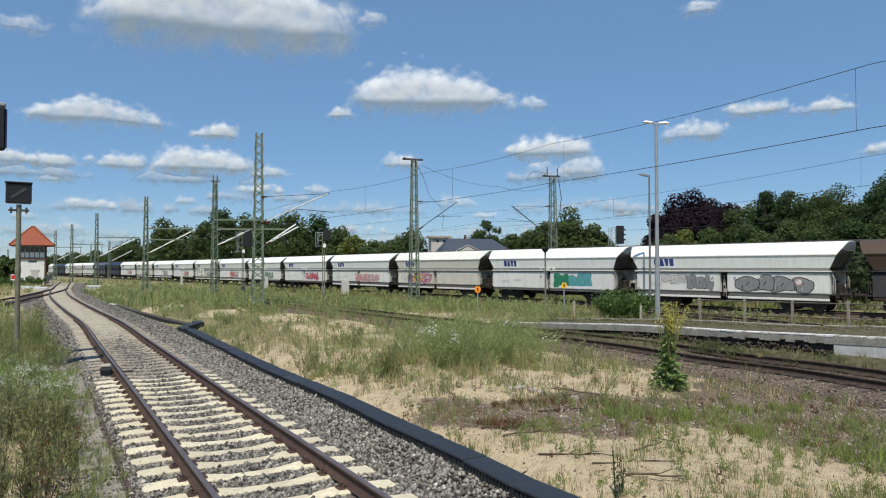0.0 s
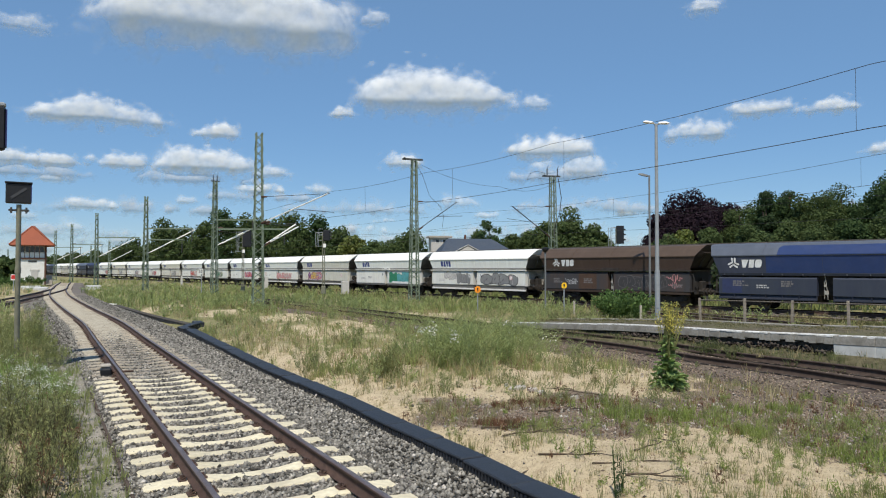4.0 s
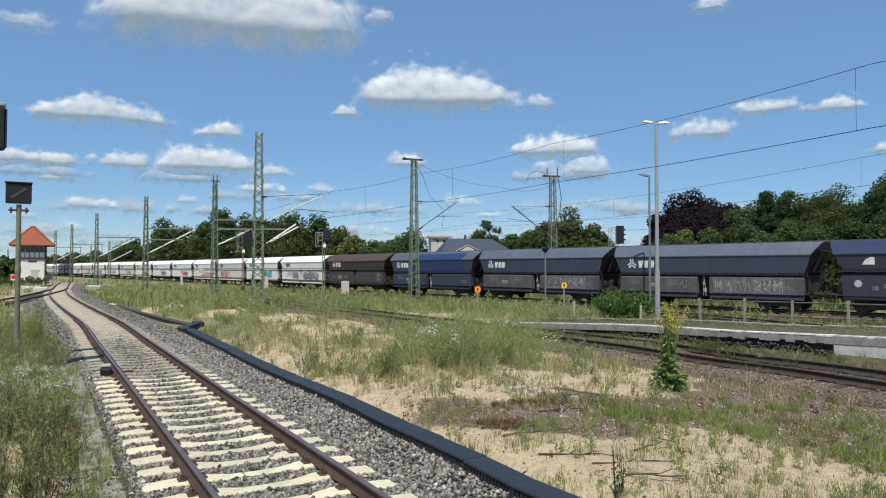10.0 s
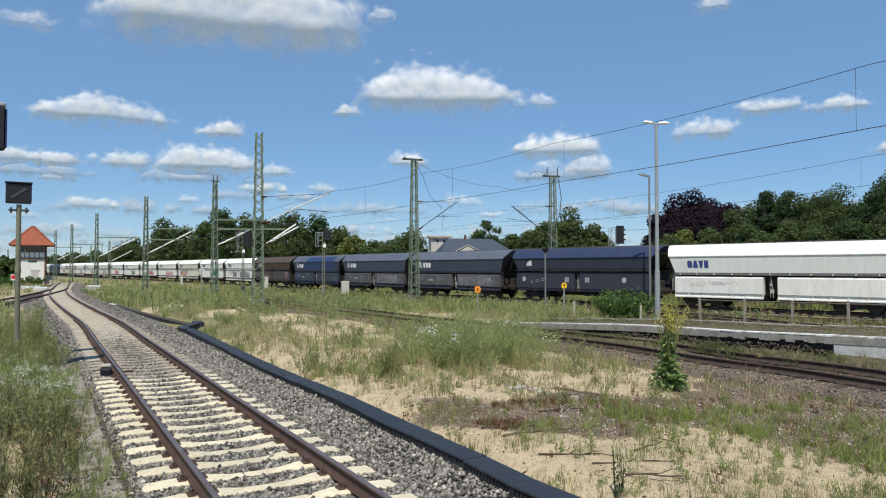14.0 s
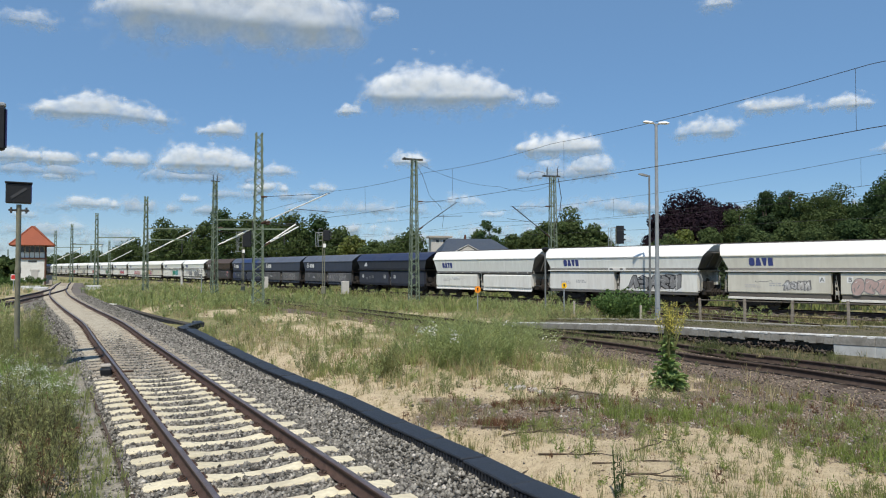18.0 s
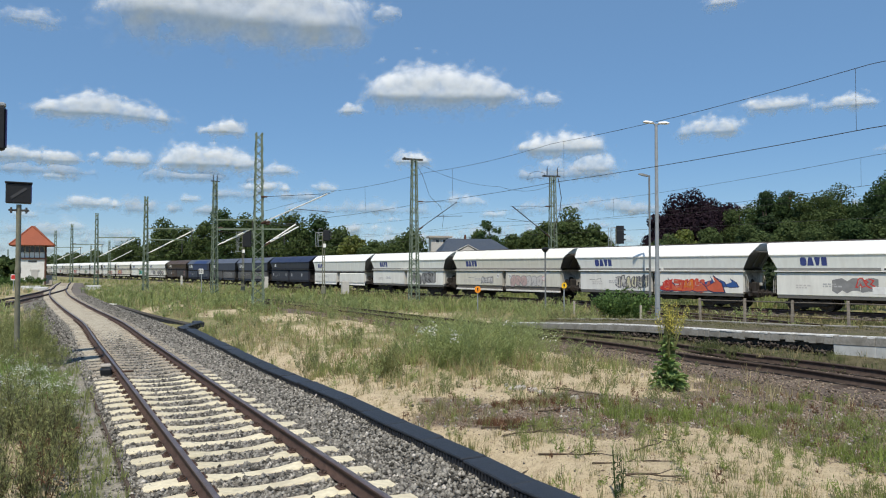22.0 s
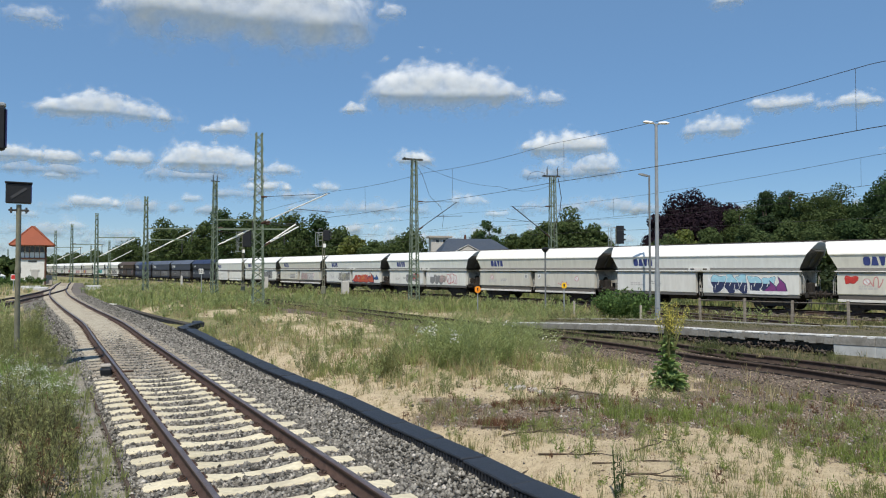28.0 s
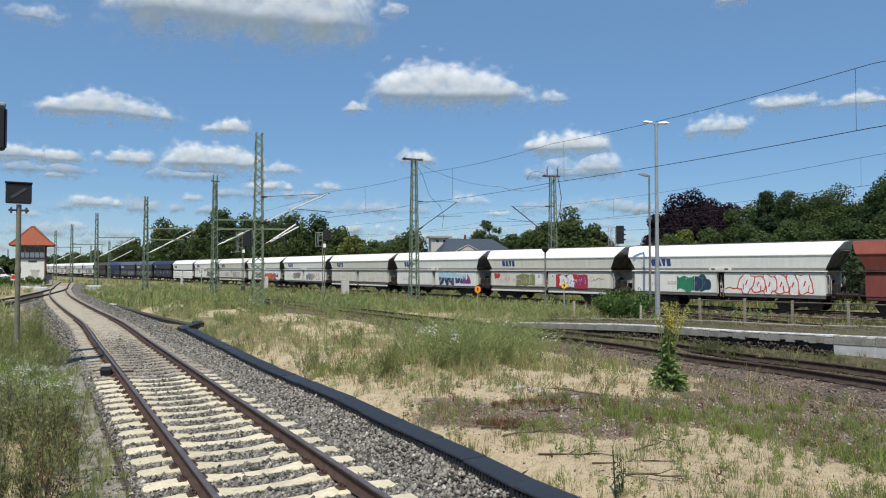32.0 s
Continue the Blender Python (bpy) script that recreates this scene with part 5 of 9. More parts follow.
def sprayed_block(w, x0, x1, z0, z1, colour, seed, edge=0.08, y=1.4355):
    """A rough-edged block of rolled or sprayed paint."""
    rng = random.Random(seed)
    n = 9
    up = [(x0 + (x1 - x0) * k / n, z1 - rng.uniform(0, edge)) for k in range(n + 1)]
    dn = [(x0 + (x1 - x0) * k / n, z0 + rng.uniform(0, edge)) for k in range(n + 1)]
    s = Shape()
    for k in range(n):
        s.add([(dn[k][0], y, dn[k][1]), (up[k][0], y, up[k][1]), (up[k + 1][0], y, up[k + 1][1]), (dn[k + 1][0], y, dn[k + 1][1])], [(0, 1, 2, 3)])
    part("sprayed_block", s, PAINTS[colour], w, "rough block of sprayed paint")


def peaks(w, x0, x1, z0, z1, colour, outline, seed, n=4, y=1.4365):
    """Pointed flame-like shapes with a dark outline."""
    rng = random.Random(seed)
    s = Shape()
    step = (x1 - x0) / n
    for i in range(n):
        a, b = x0 + i * step - 0.25 * step, x0 + (i + 1) * step + 0.25 * step
        top = z1 - rng.uniform(0, 0.35) * (z1 - z0)
        m = (a + b) / 2 + rng.uniform(-0.3, 0.3) * step
        base = [(a, z0 + 0.1 * rng.random()), (a + 0.2 * step, z0 + 0.55 * (top - z0)), (m, top), (m - 0.18 * step, z0 + 0.62 * (top - z0)), (b, z0 + rng.uniform(0.1, 0.3) * (top - z0)), ((a + b) / 2, z0)]
        cx, cz = sum(p[0] for p in base) / 6, sum(p[1] for p in base) / 6
        for k, slot, dy in ((1.0, 1, 0), (0.84, 0, 0.0005)):
            s.add([(cx + (px - cx) * k, y + 0.001 * i + dy, max(1.0, cz + (pz - cz) * k)) for px, pz in base], [tuple(range(6))], slot)
    tagged(part("graffiti", s, [PAINTS[colour], PAINTS[outline]], w), "pointed sprayed shapes", kind="stuff")


def letter(w, ch, x, z, size=0.26):
    cu = bpy.data.curves.new("letter", "FONT")
    cu.body, cu.size, cu.align_x, cu.align_y = ch, size * 1.35, "CENTER", "CENTER"
    tmp = bpy.data.objects.new("letter", cu)
    scene.collection.objects.link(tmp)
    me = bpy.data.meshes.new_from_object(tmp.evaluated_get(bpy.context.evaluated_depsgraph_get()))
    bpy.data.objects.remove(tmp)
    me.materials.clear()
    me.materials.append(PAINTS["black"])
    ob = part("letter_" + ch.lower(), me, None, w, "black letter " + ch, at=Matrix.Translation((x, 1.444, z)) @ Matrix.Rotation(math.pi, 4, "Z") @ Matrix.Rotation(math.pi / 2, 4, "X"))


MODELS = {
    "a": wagon("white", "white covered hopper wagon with pale side sills", True),
    "b": wagon("white", "white covered hopper wagon with dark lower edge", False, True),
    "c": wagon("cream", "dirty cream covered hopper wagon with rounded ends", True),
    "d": wagon("plain", "clean white covered hopper wagon with a low dark grey ledge", True, low=True),
    "brown": wagon("brown", "brown covered hopper wagon with grey lower panels", False, True),
    "blue": wagon("blue", "blue and grey covered hopper wagon with low ledge", False, low=True),
    "navy": wagon("navy", "slate-navy covered hopper wagon with graffiti", False, low=True),
    "indigo": wagon("indigo", "dark navy covered hopper wagon with deep blue roof", False),
    "red": wagon("red", "oxide-red hopper wagon at the train's tail", False),
}
ORDER = {-5: "brown", -4: "blue", -3: "navy", -2: "navy", -1: "indigo", 0: "d", 1: "b", 2: "c", 3: "b", 4: "b", 5: "c", 6: "b", 7: "c", 8: "b", 9: "red",
         -6: "a", -7: "b", -8: "c", -9: "a", -10: "b", -11: "b", -12: "a", -13: "c", -14: "b", -15: "a", -16: "c", -17: "b", -18: "indigo", -19: "navy", -20: "a", -21: "c", -22: "b", -23: "indigo", -24: "navy", -25: "a"}
USED = set()
TRAIN = {}
for i, key in ORDER.items():
    if key in USED:
        TRAIN[i] = copy_thing(MODELS[key], Matrix())
    else:
        USED.add(key)
        TRAIN[i] = MODELS[key]
# from here on each wagon gets its own marks
LOW = ("d", "blue", "navy")
for i, w in TRAIN.items():
    key = ORDER[i]
    low = key in LOW
    if key in "abcd":
        block_row(w, 5.5 if low else 5.05, 2.66 if low else 2.80, 0.50, ((ROUND_BLOCK, 0.36), (PEAK_BLOCK, 0.38), (FOOT_BLOCK, 0.34), (SQUARE_BLOCK, 0.34)), "logo", 0.03, -0.02, low)
        if i < -5 or key in "ac":
            for ch, x in (("B", 0.75), ("A", -0.75)) if i % 2 else (("A", 0.75), ("B", -0.75)):
                small_label(w, x + 0.17, 1.78, 0.34, 0.36, "white")
                letter(w, ch, x, 1.95)
        for k in range(2):
            stencil_rows(w, 5.3 - 1.5 * k, 1.42 + 0.1 * k, 0.9, 2, "silver" if k else "haze", 500 + i * 3 + k)
        if key in "ac":
            round_sign(w, -4.7, 1.8)
            if i % 2:
                round_sign(w, 4.9, 1.85)
    elif key in ("brown", "blue", "navy"):
        logo_dark(w, 5.45 if low else 5.25, 2.68 if low else 2.80, 0.62, low)
        for k in range(3):
            stencil_rows(w, 5.5 - 1.5 * k, 1.5 - 0.12 * (k % 2), 0.8, 3 - k % 2, "dust" if k != 1 else "silver", 600 + i * 5 + k)
        stencil_rows(w, -5.1, 1.3, 0.8, 2, "dust", 650 + i)
    elif key == "indigo":
        marking(w, "logo_mark", [[(5.4, 2.85), (4.75, 2.85), (4.75, 3.28), (4.95, 3.28), (5.2, 3.15), (5.32, 3.0)]], "white", "white leaf-shaped logo patch")
        for ch, x in (("B", 1.0), ("A", -1.0)):
            small_label(w, x + 0.19, 1.55, 0.38, 0.36, "silver")
            letter(w, ch, x, 1.73, 0.24)
        for k in range(3):
            stencil_rows(w, 4.9 - 0.6 * k, 1.4 + 0.1 * k, 0.4, 2, "grey", 700 + k)
# the mid-blue repainted middle of the blue wagon, over the side and the lower slope of the roof
REPAINT = mat("repaint_blue", (0.020, 0.040, 0.125), 0.5, 0, 0.08, 3, (0.045, 0.06, 0.13), 0.4, 0.8, 0.03, 30)
s = Shape()
y0, y1 = side_y(2.31, True) + 0.008, side_y(3.45, True) + 0.008
s.add([(3.4, y0, 2.31), (-5.6, y0, 2.31), (-5.6, y1, 3.45), (3.4, y1, 3.45)], [(0, 1, 2, 3)])
for (ya, za), (yb, zb) in (((1.545, 3.45), (1.535, 3.51)), ((1.535, 3.51), (1.12, 3.92)), ((1.12, 3.92), (0.95, 4.06))):
    s.add([(2.7, ya, za), (-5.3, ya, za), (-5.3, yb, zb), (2.7 - (zb > 4) * 0.2, yb, zb)], [(0, 1, 2, 3)])
part("repainted_panel", s, REPAINT, TRAIN[-4], "deep blue repainted side and roof panel")
sprayed_block(TRAIN[-4], 4.9, 6.2, 1.0, 2.0, "navy", 801)
sprayed_block(TRAIN[-5], 1.3, 3.0, 1.05, 2.25, "umber", 802, 0.02)
for x in (5.6, -4.4):
    s = Shape().add([(x + 0.2 * math.cos(a * 0.3927), 1.438, 1.75 + 0.21 * math.sin(a * 0.3927)) for a in range(16)], [tuple(range(16))])
    part("round_mark", s, PAINTS["silver"], TRAIN[-1], "round pale mark")
# sprayed pieces, wagon by wagon
bubble(TRAIN[-6], 0.7, 2.6, 1.15, 2.2, ["grey", "grey"], "slate", 3, 3, 0.04, "silver")
bubble(TRAIN[-6], 2.6, 4.5, 1.6, 2.25, ["haze"], "grey", 53, 3, 0.035)
bubble(TRAIN[-6], -5.4, -1.0, 1.1, 2.2, ["grey", "grey", "grey"], "black", 4, 4, 0.05, "silver")
bubble(TRAIN[-7], -4.4, -0.7, 1.05, 2.25, ["green", "green", "teal", "teal"][::-1], "green", 5, 5, 0.04, "teal")
sprayed_block(TRAIN[-7], -5.2, -1.2, 1.02, 1.25, "white", 803, 0.03, 1.446)
graffiti(TRAIN[-8], 0.6, 4.6, 1.1, 2.2, ["pink", "yellow", "violet"], "violet", 6, 5)
graffiti(TRAIN[-9], -4.5, 0.6, 1.1, 2.0, ["rose", "pink"], "pink", 7, 6)
graffiti(TRAIN[-10], -4.5, -0.6, 1.1, 2.1, ["red", "pink"], "violet", 8, 5)
graffiti(TRAIN[-11], -4.0, -0.6, 1.1, 2.1, ["olive", "green"], "grey", 9, 4)
graffiti(TRAIN[-12], -3.5, 0.6, 1.1, 2.1, ["rose", "red"], "rose", 10, 4)
scrawl(TRAIN[-5], 3.1, 4.3, 1.5, 1.85, "silver", 11, 0.04)
bubble(TRAIN[-5], -4.6, -0.8, 1.15, 2.15, ["shade", "shade", "shade"], "dust", 12, 6, 0.022, "dust")
scrawl(TRAIN[-5], -5.9, -4.7, 1.6, 2.25, "pink", 13, 0.04)
scrawl(TRAIN[-5], -5.8, -4.8, 1.2, 1.7, "pink", 93, 0.03)
sprayed_block(TRAIN[-3], -5.2, -1.0, 1.0, 2.0, "dust", 804)
graffiti(TRAIN[-3], -5.1, -1.2, 1.1, 1.95, ["grey", "dust", "slate"], "slate", 14, 6, True, "silver")
scrawl(TRAIN[-3], 1.7, 3.4, 1.25, 1.95, "dust", 15, 0.035, 16)
scrawl(TRAIN[-3], 3.6, 4.8, 1.1, 1.9, "dust", 95, 0.03, 12)
sprayed_block(TRAIN[-2], -5.3, -0.7, 1.0, 2.0, "dust", 805)
graffiti(TRAIN[-2], -5.2, -0.8, 1.05, 1.95, ["grey", "slate", "dust"], "slate", 16, 7, True, "silver")
scrawl(TRAIN[-2], 1.0, 2.6, 1.3, 1.9, "grey", 17)
scrawl(TRAIN[0], 2.0, 4.6, 1.5, 1.8, "haze", 18, 0.025)
sprayed_block(TRAIN[1], -5.3, -4.0, 1.0, 1.4, "white", 806)
graffiti(TRAIN[1], -5.2, -1.0, 1.1, 2.2, ["grey", "grey", "grey"], "black", 19, 5, False, "silver")
bubble(TRAIN[1], -5.0, -3.2, 1.35, 2.2, ["grey", "grey"], "black", 55, 2, 0.05, "silver")
graffiti(TRAIN[2], 1.4, 2.9, 1.3, 1.85, ["haze", "silver"], "grey", 20, 4)
scrawl(TRAIN[2], 3.6, 4.7, 1.7, 1.9, "grey", 96, 0.03, 12)
bubble(TRAIN[2], -4.5, -0.9, 1.1, 2.0, ["haze", "rose"], "grey", 21, 6, 0.05, "white")
peaks(TRAIN[3], -6.0, -3.6, 1.35, 2.3, "blue", "navy", 56, 3, 1.4345)
peaks(TRAIN[3], -5.0, -0.4, 1.0, 2.25, "coral", "navy", 57, 4, 1.4385)
graffiti(TRAIN[3], -4.7, -0.6, 1.03, 1.85, ["coral", "orange", "coral", "red"], "red", 22, 5, False, "rose")
peaks(TRAIN[3], -1.6, -0.3, 1.0, 1.7, "sky", "navy", 58, 2, 1.4335)
graffiti(TRAIN[3], 0.5, 3.2, 1.15, 2.15, ["grey", "sand", "haze"], "slate", 23, 6, False, "sand")
scrawl(TRAIN[3], 4.4, 5.6, 1.6, 1.95, "grey", 97, 0.03, 10)
sprayed_block(TRAIN[4], 0.9, 3.3, 1.1, 2.1, "grey", 807, 0.25)
sprayed_block(TRAIN[4], -3.0, -0.9, 1.05, 2.1, "grey", 808, 0.3)
sprayed_block(TRAIN[4], 0.35, 1.2, 1.15, 1.6, "white", 809, 0.03, 1.438)
sprayed_block(TRAIN[4], -1.5, -0.5, 1.75, 2.15, "white", 810, 0.03, 1.438)
graffiti(TRAIN[4], 1.1, 2.0, 1.5, 2.1, ["grey"], "red", 24, 2, True, "rose")
graffiti(TRAIN[4], -3.4, -2.5, 1.2, 2.0, ["grey", "rose"], "rose", 25, 2)
bubble(TRAIN[4], -5.1, -3.7, 1.15, 2.1, ["white", "white"], "crimson", 26, 3, 0.05)
scrawl(TRAIN[5], -3.9, -2.8, 1.2, 1.6, "pink", 27, 0.05, 14)
scrawl(TRAIN[5], -2.0, -0.9, 1.05, 1.25, "grey", 98, 0.04, 10)
sprayed_block(TRAIN[6], -1.7, -0.6, 1.3, 2.25, "white", 811)
bubble(TRAIN[6], -4.9, -0.9, 1.02, 2.3, ["navy", "navy", "navy"], "white", 28, 5, 0.035, "white", "sky")
peaks(TRAIN[6], -5.6, -4.4, 1.1, 2.25, "violet", "navy", 59, 2, 1.445)
sprayed_block(TRAIN[6], -5.8, -3.4, 0.98, 1.22, "white", 812, 0.03, 1.452)
bubble(TRAIN[7], 5.4, 6.0, 1.75, 2.2, ["red"], "crimson", 29, 2, 0.03, "rose")
scrawl(TRAIN[7], 4.1, 5.1, 1.5, 2.15, "pink", 30, 0.06, 16)
sprayed_block(TRAIN[7], 1.2, 3.4, 1.05, 2.2, "olive", 813, 0.2)
graffiti(TRAIN[7], 1.5, 3.1, 1.2, 2.0, ["sage", "olive"], "olive", 31, 3, False, "sand")
sprayed_block(TRAIN[7], 0.4, 1.1, 1.3, 2.15, "white", 814, 0.05)
sprayed_block(TRAIN[7], -4.3, -1.1, 1.02, 2.2, "crimson", 815, 0.12)
bubble(TRAIN[7], -3.0, -1.4, 1.1, 2.15, ["white", "white"], "slate", 32, 2, 0.05)
graffiti(TRAIN[7], -4.3, -3.0, 1.1, 2.0, ["crimson", "red"], "violet", 99, 3, True, "white")
scrawl(TRAIN[7], -5.9, -4.8, 1.7, 1.95, "slate", 100, 0.04, 9)
sprayed_block(TRAIN[8], 1.2, 3.1, 1.1, 2.15, "green", 816, 0.2)
bubble(TRAIN[8], 0.8, 2.6, 1.0, 2.2, ["navy", "navy", "green"], "green", 33, 3, 0.04, "sky")
bubble(TRAIN[8], -5.6, -1.4, 1.05, 2.3, ["white", "white"], "red", 34, 6, 0.07)
scrawl(TRAIN[8], -1.9, -0.4, 1.1, 1.6, "red", 94, 0.07, 14)
graffiti(TRAIN[9], 3.6, 5.0, 1.1, 2.0, ["blue", "sky"], "black", 35, 2)
for i, sd in ((-13, 40), (-14, 41), (-15, 42), (-16, 43), (-17, 44)):
    graffiti(TRAIN[i], -4.0, -0.9, 1.1, 2.1, [["rose", "grey"], ["grey", "silver"], ["red", "rose"]][sd % 3], "grey", sd, 4)


LEAD = 23.87  # where the front of the first white wagon behind the dark ones stands at 16 s


def wagon_pose(i, t):
    s = LEAD + travelled(t) - (i + 0.5) * WAGON - (0.35 if i <= -6 else 0.5 if i == -5 else 0.45 if i == -4 else 0.12 if i == -3 else 0.0)
    a, b = np.array(on_line(s - 4.7)), np.array(on_line(s + 4.7))
    c = (a + b) / 2
    return pose(c[0], c[1], TRAIN_Z, 0, 0, math.degrees(math.atan2(b[1] - a[1], b[0] - a[0]))), s


# ---- masts and wires ----
def lattice_mast(x, y, height, base=0.66, top=0.38, turn=38, cap=False, crossbar=False, label="grey-green lattice catenary mast standing in tall grass"):
    z0 = float(gz(x, y)) - 0.2
    root = thing("catenary_mast", pose(x, y, z0, 0, 0, turn), label, "catenary mast", "catenary masts")
    h = height - z0
    leg = lambda sx, sy, z: Vector((sx * (base + (top - base) * z / h) / 2, sy * (base + (top - base) * z / h) / 2, z))
    for sx in (-1, 1):
        for sy in (-1, 1):
            a, b = leg(sx, sy, 0), leg(sx, sy, h)
            s = Shape()
            t, w = 0.016, 0.10
            for ex, ey in ((w, t), (t, w)):
                s.loft([[(p.x, p.y, p.z), (p.x - sx * ex, p.y, p.z), (p.x - sx * ex, p.y - sy * ey, p.z), (p.x, p.y - sy * ey, p.z)] for p in (a, b)])
            part("leg", s, MAST_GREEN, root)
    n = max(8, int(h / (0.52 if y < 75 else 0.72)))
    for face in range(4):
        s = Shape()
        c = [(-1, -1), (1, -1), (1, 1), (-1, 1)]
        p, q = c[face], c[(face + 1) % 4]
        for i in range(n):
            za, zb = h * i / n, h * (i + 1) / n
            a, b = (leg(*p, za), leg(*q, zb)) if (i + face) % 2 else (leg(*q, za), leg(*p, zb))
            if y < 75:
                part("brace", Shape().tube([a, b], 0.028, 4), MAST_GREEN, root)
            else:
                s.tube([a, b], 0.038, 4)
        if s.f:
            tagged(part("bracing", s, MAST_GREEN, root), kind="stuff")
    s = Shape().box(-0.5, 0.5, -0.5, 0.5, -0.4, 0.28, taper=0.05)
    part("foundation", s, POST_CONC, root, "concrete foundation block")
    if cap:
        part("cap", Shape().box(-top / 2 - 0.02, top / 2 + 0.02, -top / 2 - 0.02, top / 2 + 0.02, h - 0.7, h + 0.03), MAST_BACK, root, "dark sheet cap")
    if crossbar:
        part("crossbar", Shape().box(-1.0, 0.75, -0.09, 0.09, h - 0.05, h + 0.09).box(-0.9, -0.8, -0.2, 0.2, h + 0.09, h + 0.13), MAST_BACK, root, "short dark crossbar")
    return root, z0


def cantilever(root, z0, turn, arm, z_low, z_high, steady=True, tube=None, r=0.05):
    """A cantilever that reaches towards the direction turn (degrees, world) over the track."""
    rot = Matrix.Rotation(radians(turn), 4, "Z") @ Matrix.Rotation(-root.matrix_basis.to_euler().z, 4, "Z")
    q = rot @ Matrix.Translation((0, 0, -z0))
    s = Shape().tube([(0.25, 0, z_low), (arm, 0, z_high)], r, 8, m=q)
    part("strut_tube", s, tube or TUBE_WHITE, root, "slanting cantilever tube")
    s = Shape().tube([(0.25, 0, z_high + 0.12), (arm + 0.2, 0, z_high)], 0.018, 6, m=q)
    part("top_tube", s, MAST_BACK, root)
    s = Shape().tube([(0.25, 0, z_high + 0.12), (0.75, 0, z_high + 0.10)], 0.06, 8, m=q)
    part("insulator", s, INSULATOR, root)
    part("insulator", Shape().tube([(0.28, 0, z_low), (0.75, 0, z_low + (z_high - z_low) * 0.5 / arm)], 0.07, 8, m=q), INSULATOR, root)
    if steady:
        s = Shape().tube([(arm * 0.55, 0, z_low + (z_high - z_low) * 0.5), (arm + 0.5, 0, z_high - 1.15)], 0.022, 6, m=q)
        part("steady_arm", s, MAST_BACK, root)


MASTS = {}
for key, x, y, h, kw in (("front", -12.0, 45.5, 11.3, dict(base=0.78, top=0.44, turn=20)), ("mid", -2.4, 58.0, 11.5, dict(crossbar=True, base=0.8, top=0.44, turn=20)), ("behind", 10.35, 66.0, 11.15, dict(crossbar=True, base=0.8, top=0.5, turn=14)), ("m71", -23.15, 71.0, 11.3, {}), ("m86", -36.5, 86.0, 11.3, {}),
                         ("m112", -55.4, 112.0, 11.3, {}), ("m140", -74.2, 140.0, 11.3, {}), ("m163", -90.2, 163.0, 11.3, {}), ("m190", -90.5, 190.0, 10.0, {}), ("m215", -108.0, 215.0, 9.5, {}), ("m240", -149.0, 240.0, 9.0, {})):
    MASTS[key] = lattice_mast(x, y, h, **kw)
for k, tops in (("behind", ((-0.55, 0.75), (0.5, 0.75))), ("m71", ((-0.2, 0.6), (0.2, 0.6)))):
    root, z0 = MASTS[k]
    h = (11.15 if k == "behind" else 11.3) - z0
    for ox, up in tops:
        part("head_bar", Shape().box(ox - 0.25, ox + 0.25, -0.07, 0.07, h - 0.02, h + 0.08), MAST_BACK, root)
        part("horn", Shape().tube([(ox, 0, h), (ox, 0, h + up)], 0.05, 6).tube([(ox, 0, h + up), (ox + 0.12, 0, h + up + 0.25)], 0.02, 5), MAST_BACK, root, "upright insulator horn")
cantilever(*MASTS["front"], -32, 5.9, 5.4, 7.0, r=0.04)
cantilever(*MASTS["front"], 40, 2.9, 3.9, 5.3, steady=False)
cantilever(*MASTS["front"], 20, 2.4, 3.9, 5.4, steady=False)
cantilever(*MASTS["mid"], -12, 3.6, 5.6, 7.9, tube=MAST_BACK, r=0.032)
# dark tube material stands for the shadow on this strut
cantilever(*MASTS["behind"], 200, 4.2, 5.4, 8.2, tube=MAST_BACK)
for k in ("m71", "m86", "m112", "m140", "m163", "m190"):
    cantilever(*MASTS[k], 15, *((3.5, 4.8, 6.5) if k == "m71" else (5.7, 4.3, 7.3)), steady=False, r=0.075)
    if k == "m71":
        cantilever(*MASTS[k], 24, 2.9, 4.8, 6.1, steady=False, r=0.06)
# level outrigger beams that carry the wires over the far tracks
for k, beams in (("m71", ((4.0, 7.4), (7.2, 6.45))), ("m86", ((5.8, 7.35), (4.6, 6.0))), ("m112", ((6.9, 7.4),)), ("m140", ((6.2, 7.2),)), ("m163", ((6.0, 7.35),))):
    root, z0 = MASTS[k]
    for reach, z in beams:
        q = Matrix.Rotation(-root.matrix_basis.to_euler().z, 4, "Z") @ Matrix.Translation((0, 0, -z0))
        part("outrigger", Shape().box(0.1, reach, -0.07, 0.07, z - 0.075, z + 0.075, m=q), MAST_GREEN, root, "level grey-green outrigger beam")
        part("hanger", Shape().tube([(reach - 0.15, 0, z), (reach - 0.15, 0, z - 1.6)], 0.05, 6, m=q), MAST_BACK, root)


def catenary(name, points, sag, r, label, droppers=None):
    """Wires between supports; every span hangs a little."""
    root = thing(name, Matrix(), label, "overhead wire", "overhead wires")
    for a, b in zip(points[:-1], points[1:]):
        a, b = Vector(a), Vector(b)
        part("wire", Shape().tube([a.lerp(b, k / 10) - Vector((0, 0, sag * 4 * (k / 10) * (1 - k / 10))) for k in range(11)], r, 5), WIRE, root)
    return root


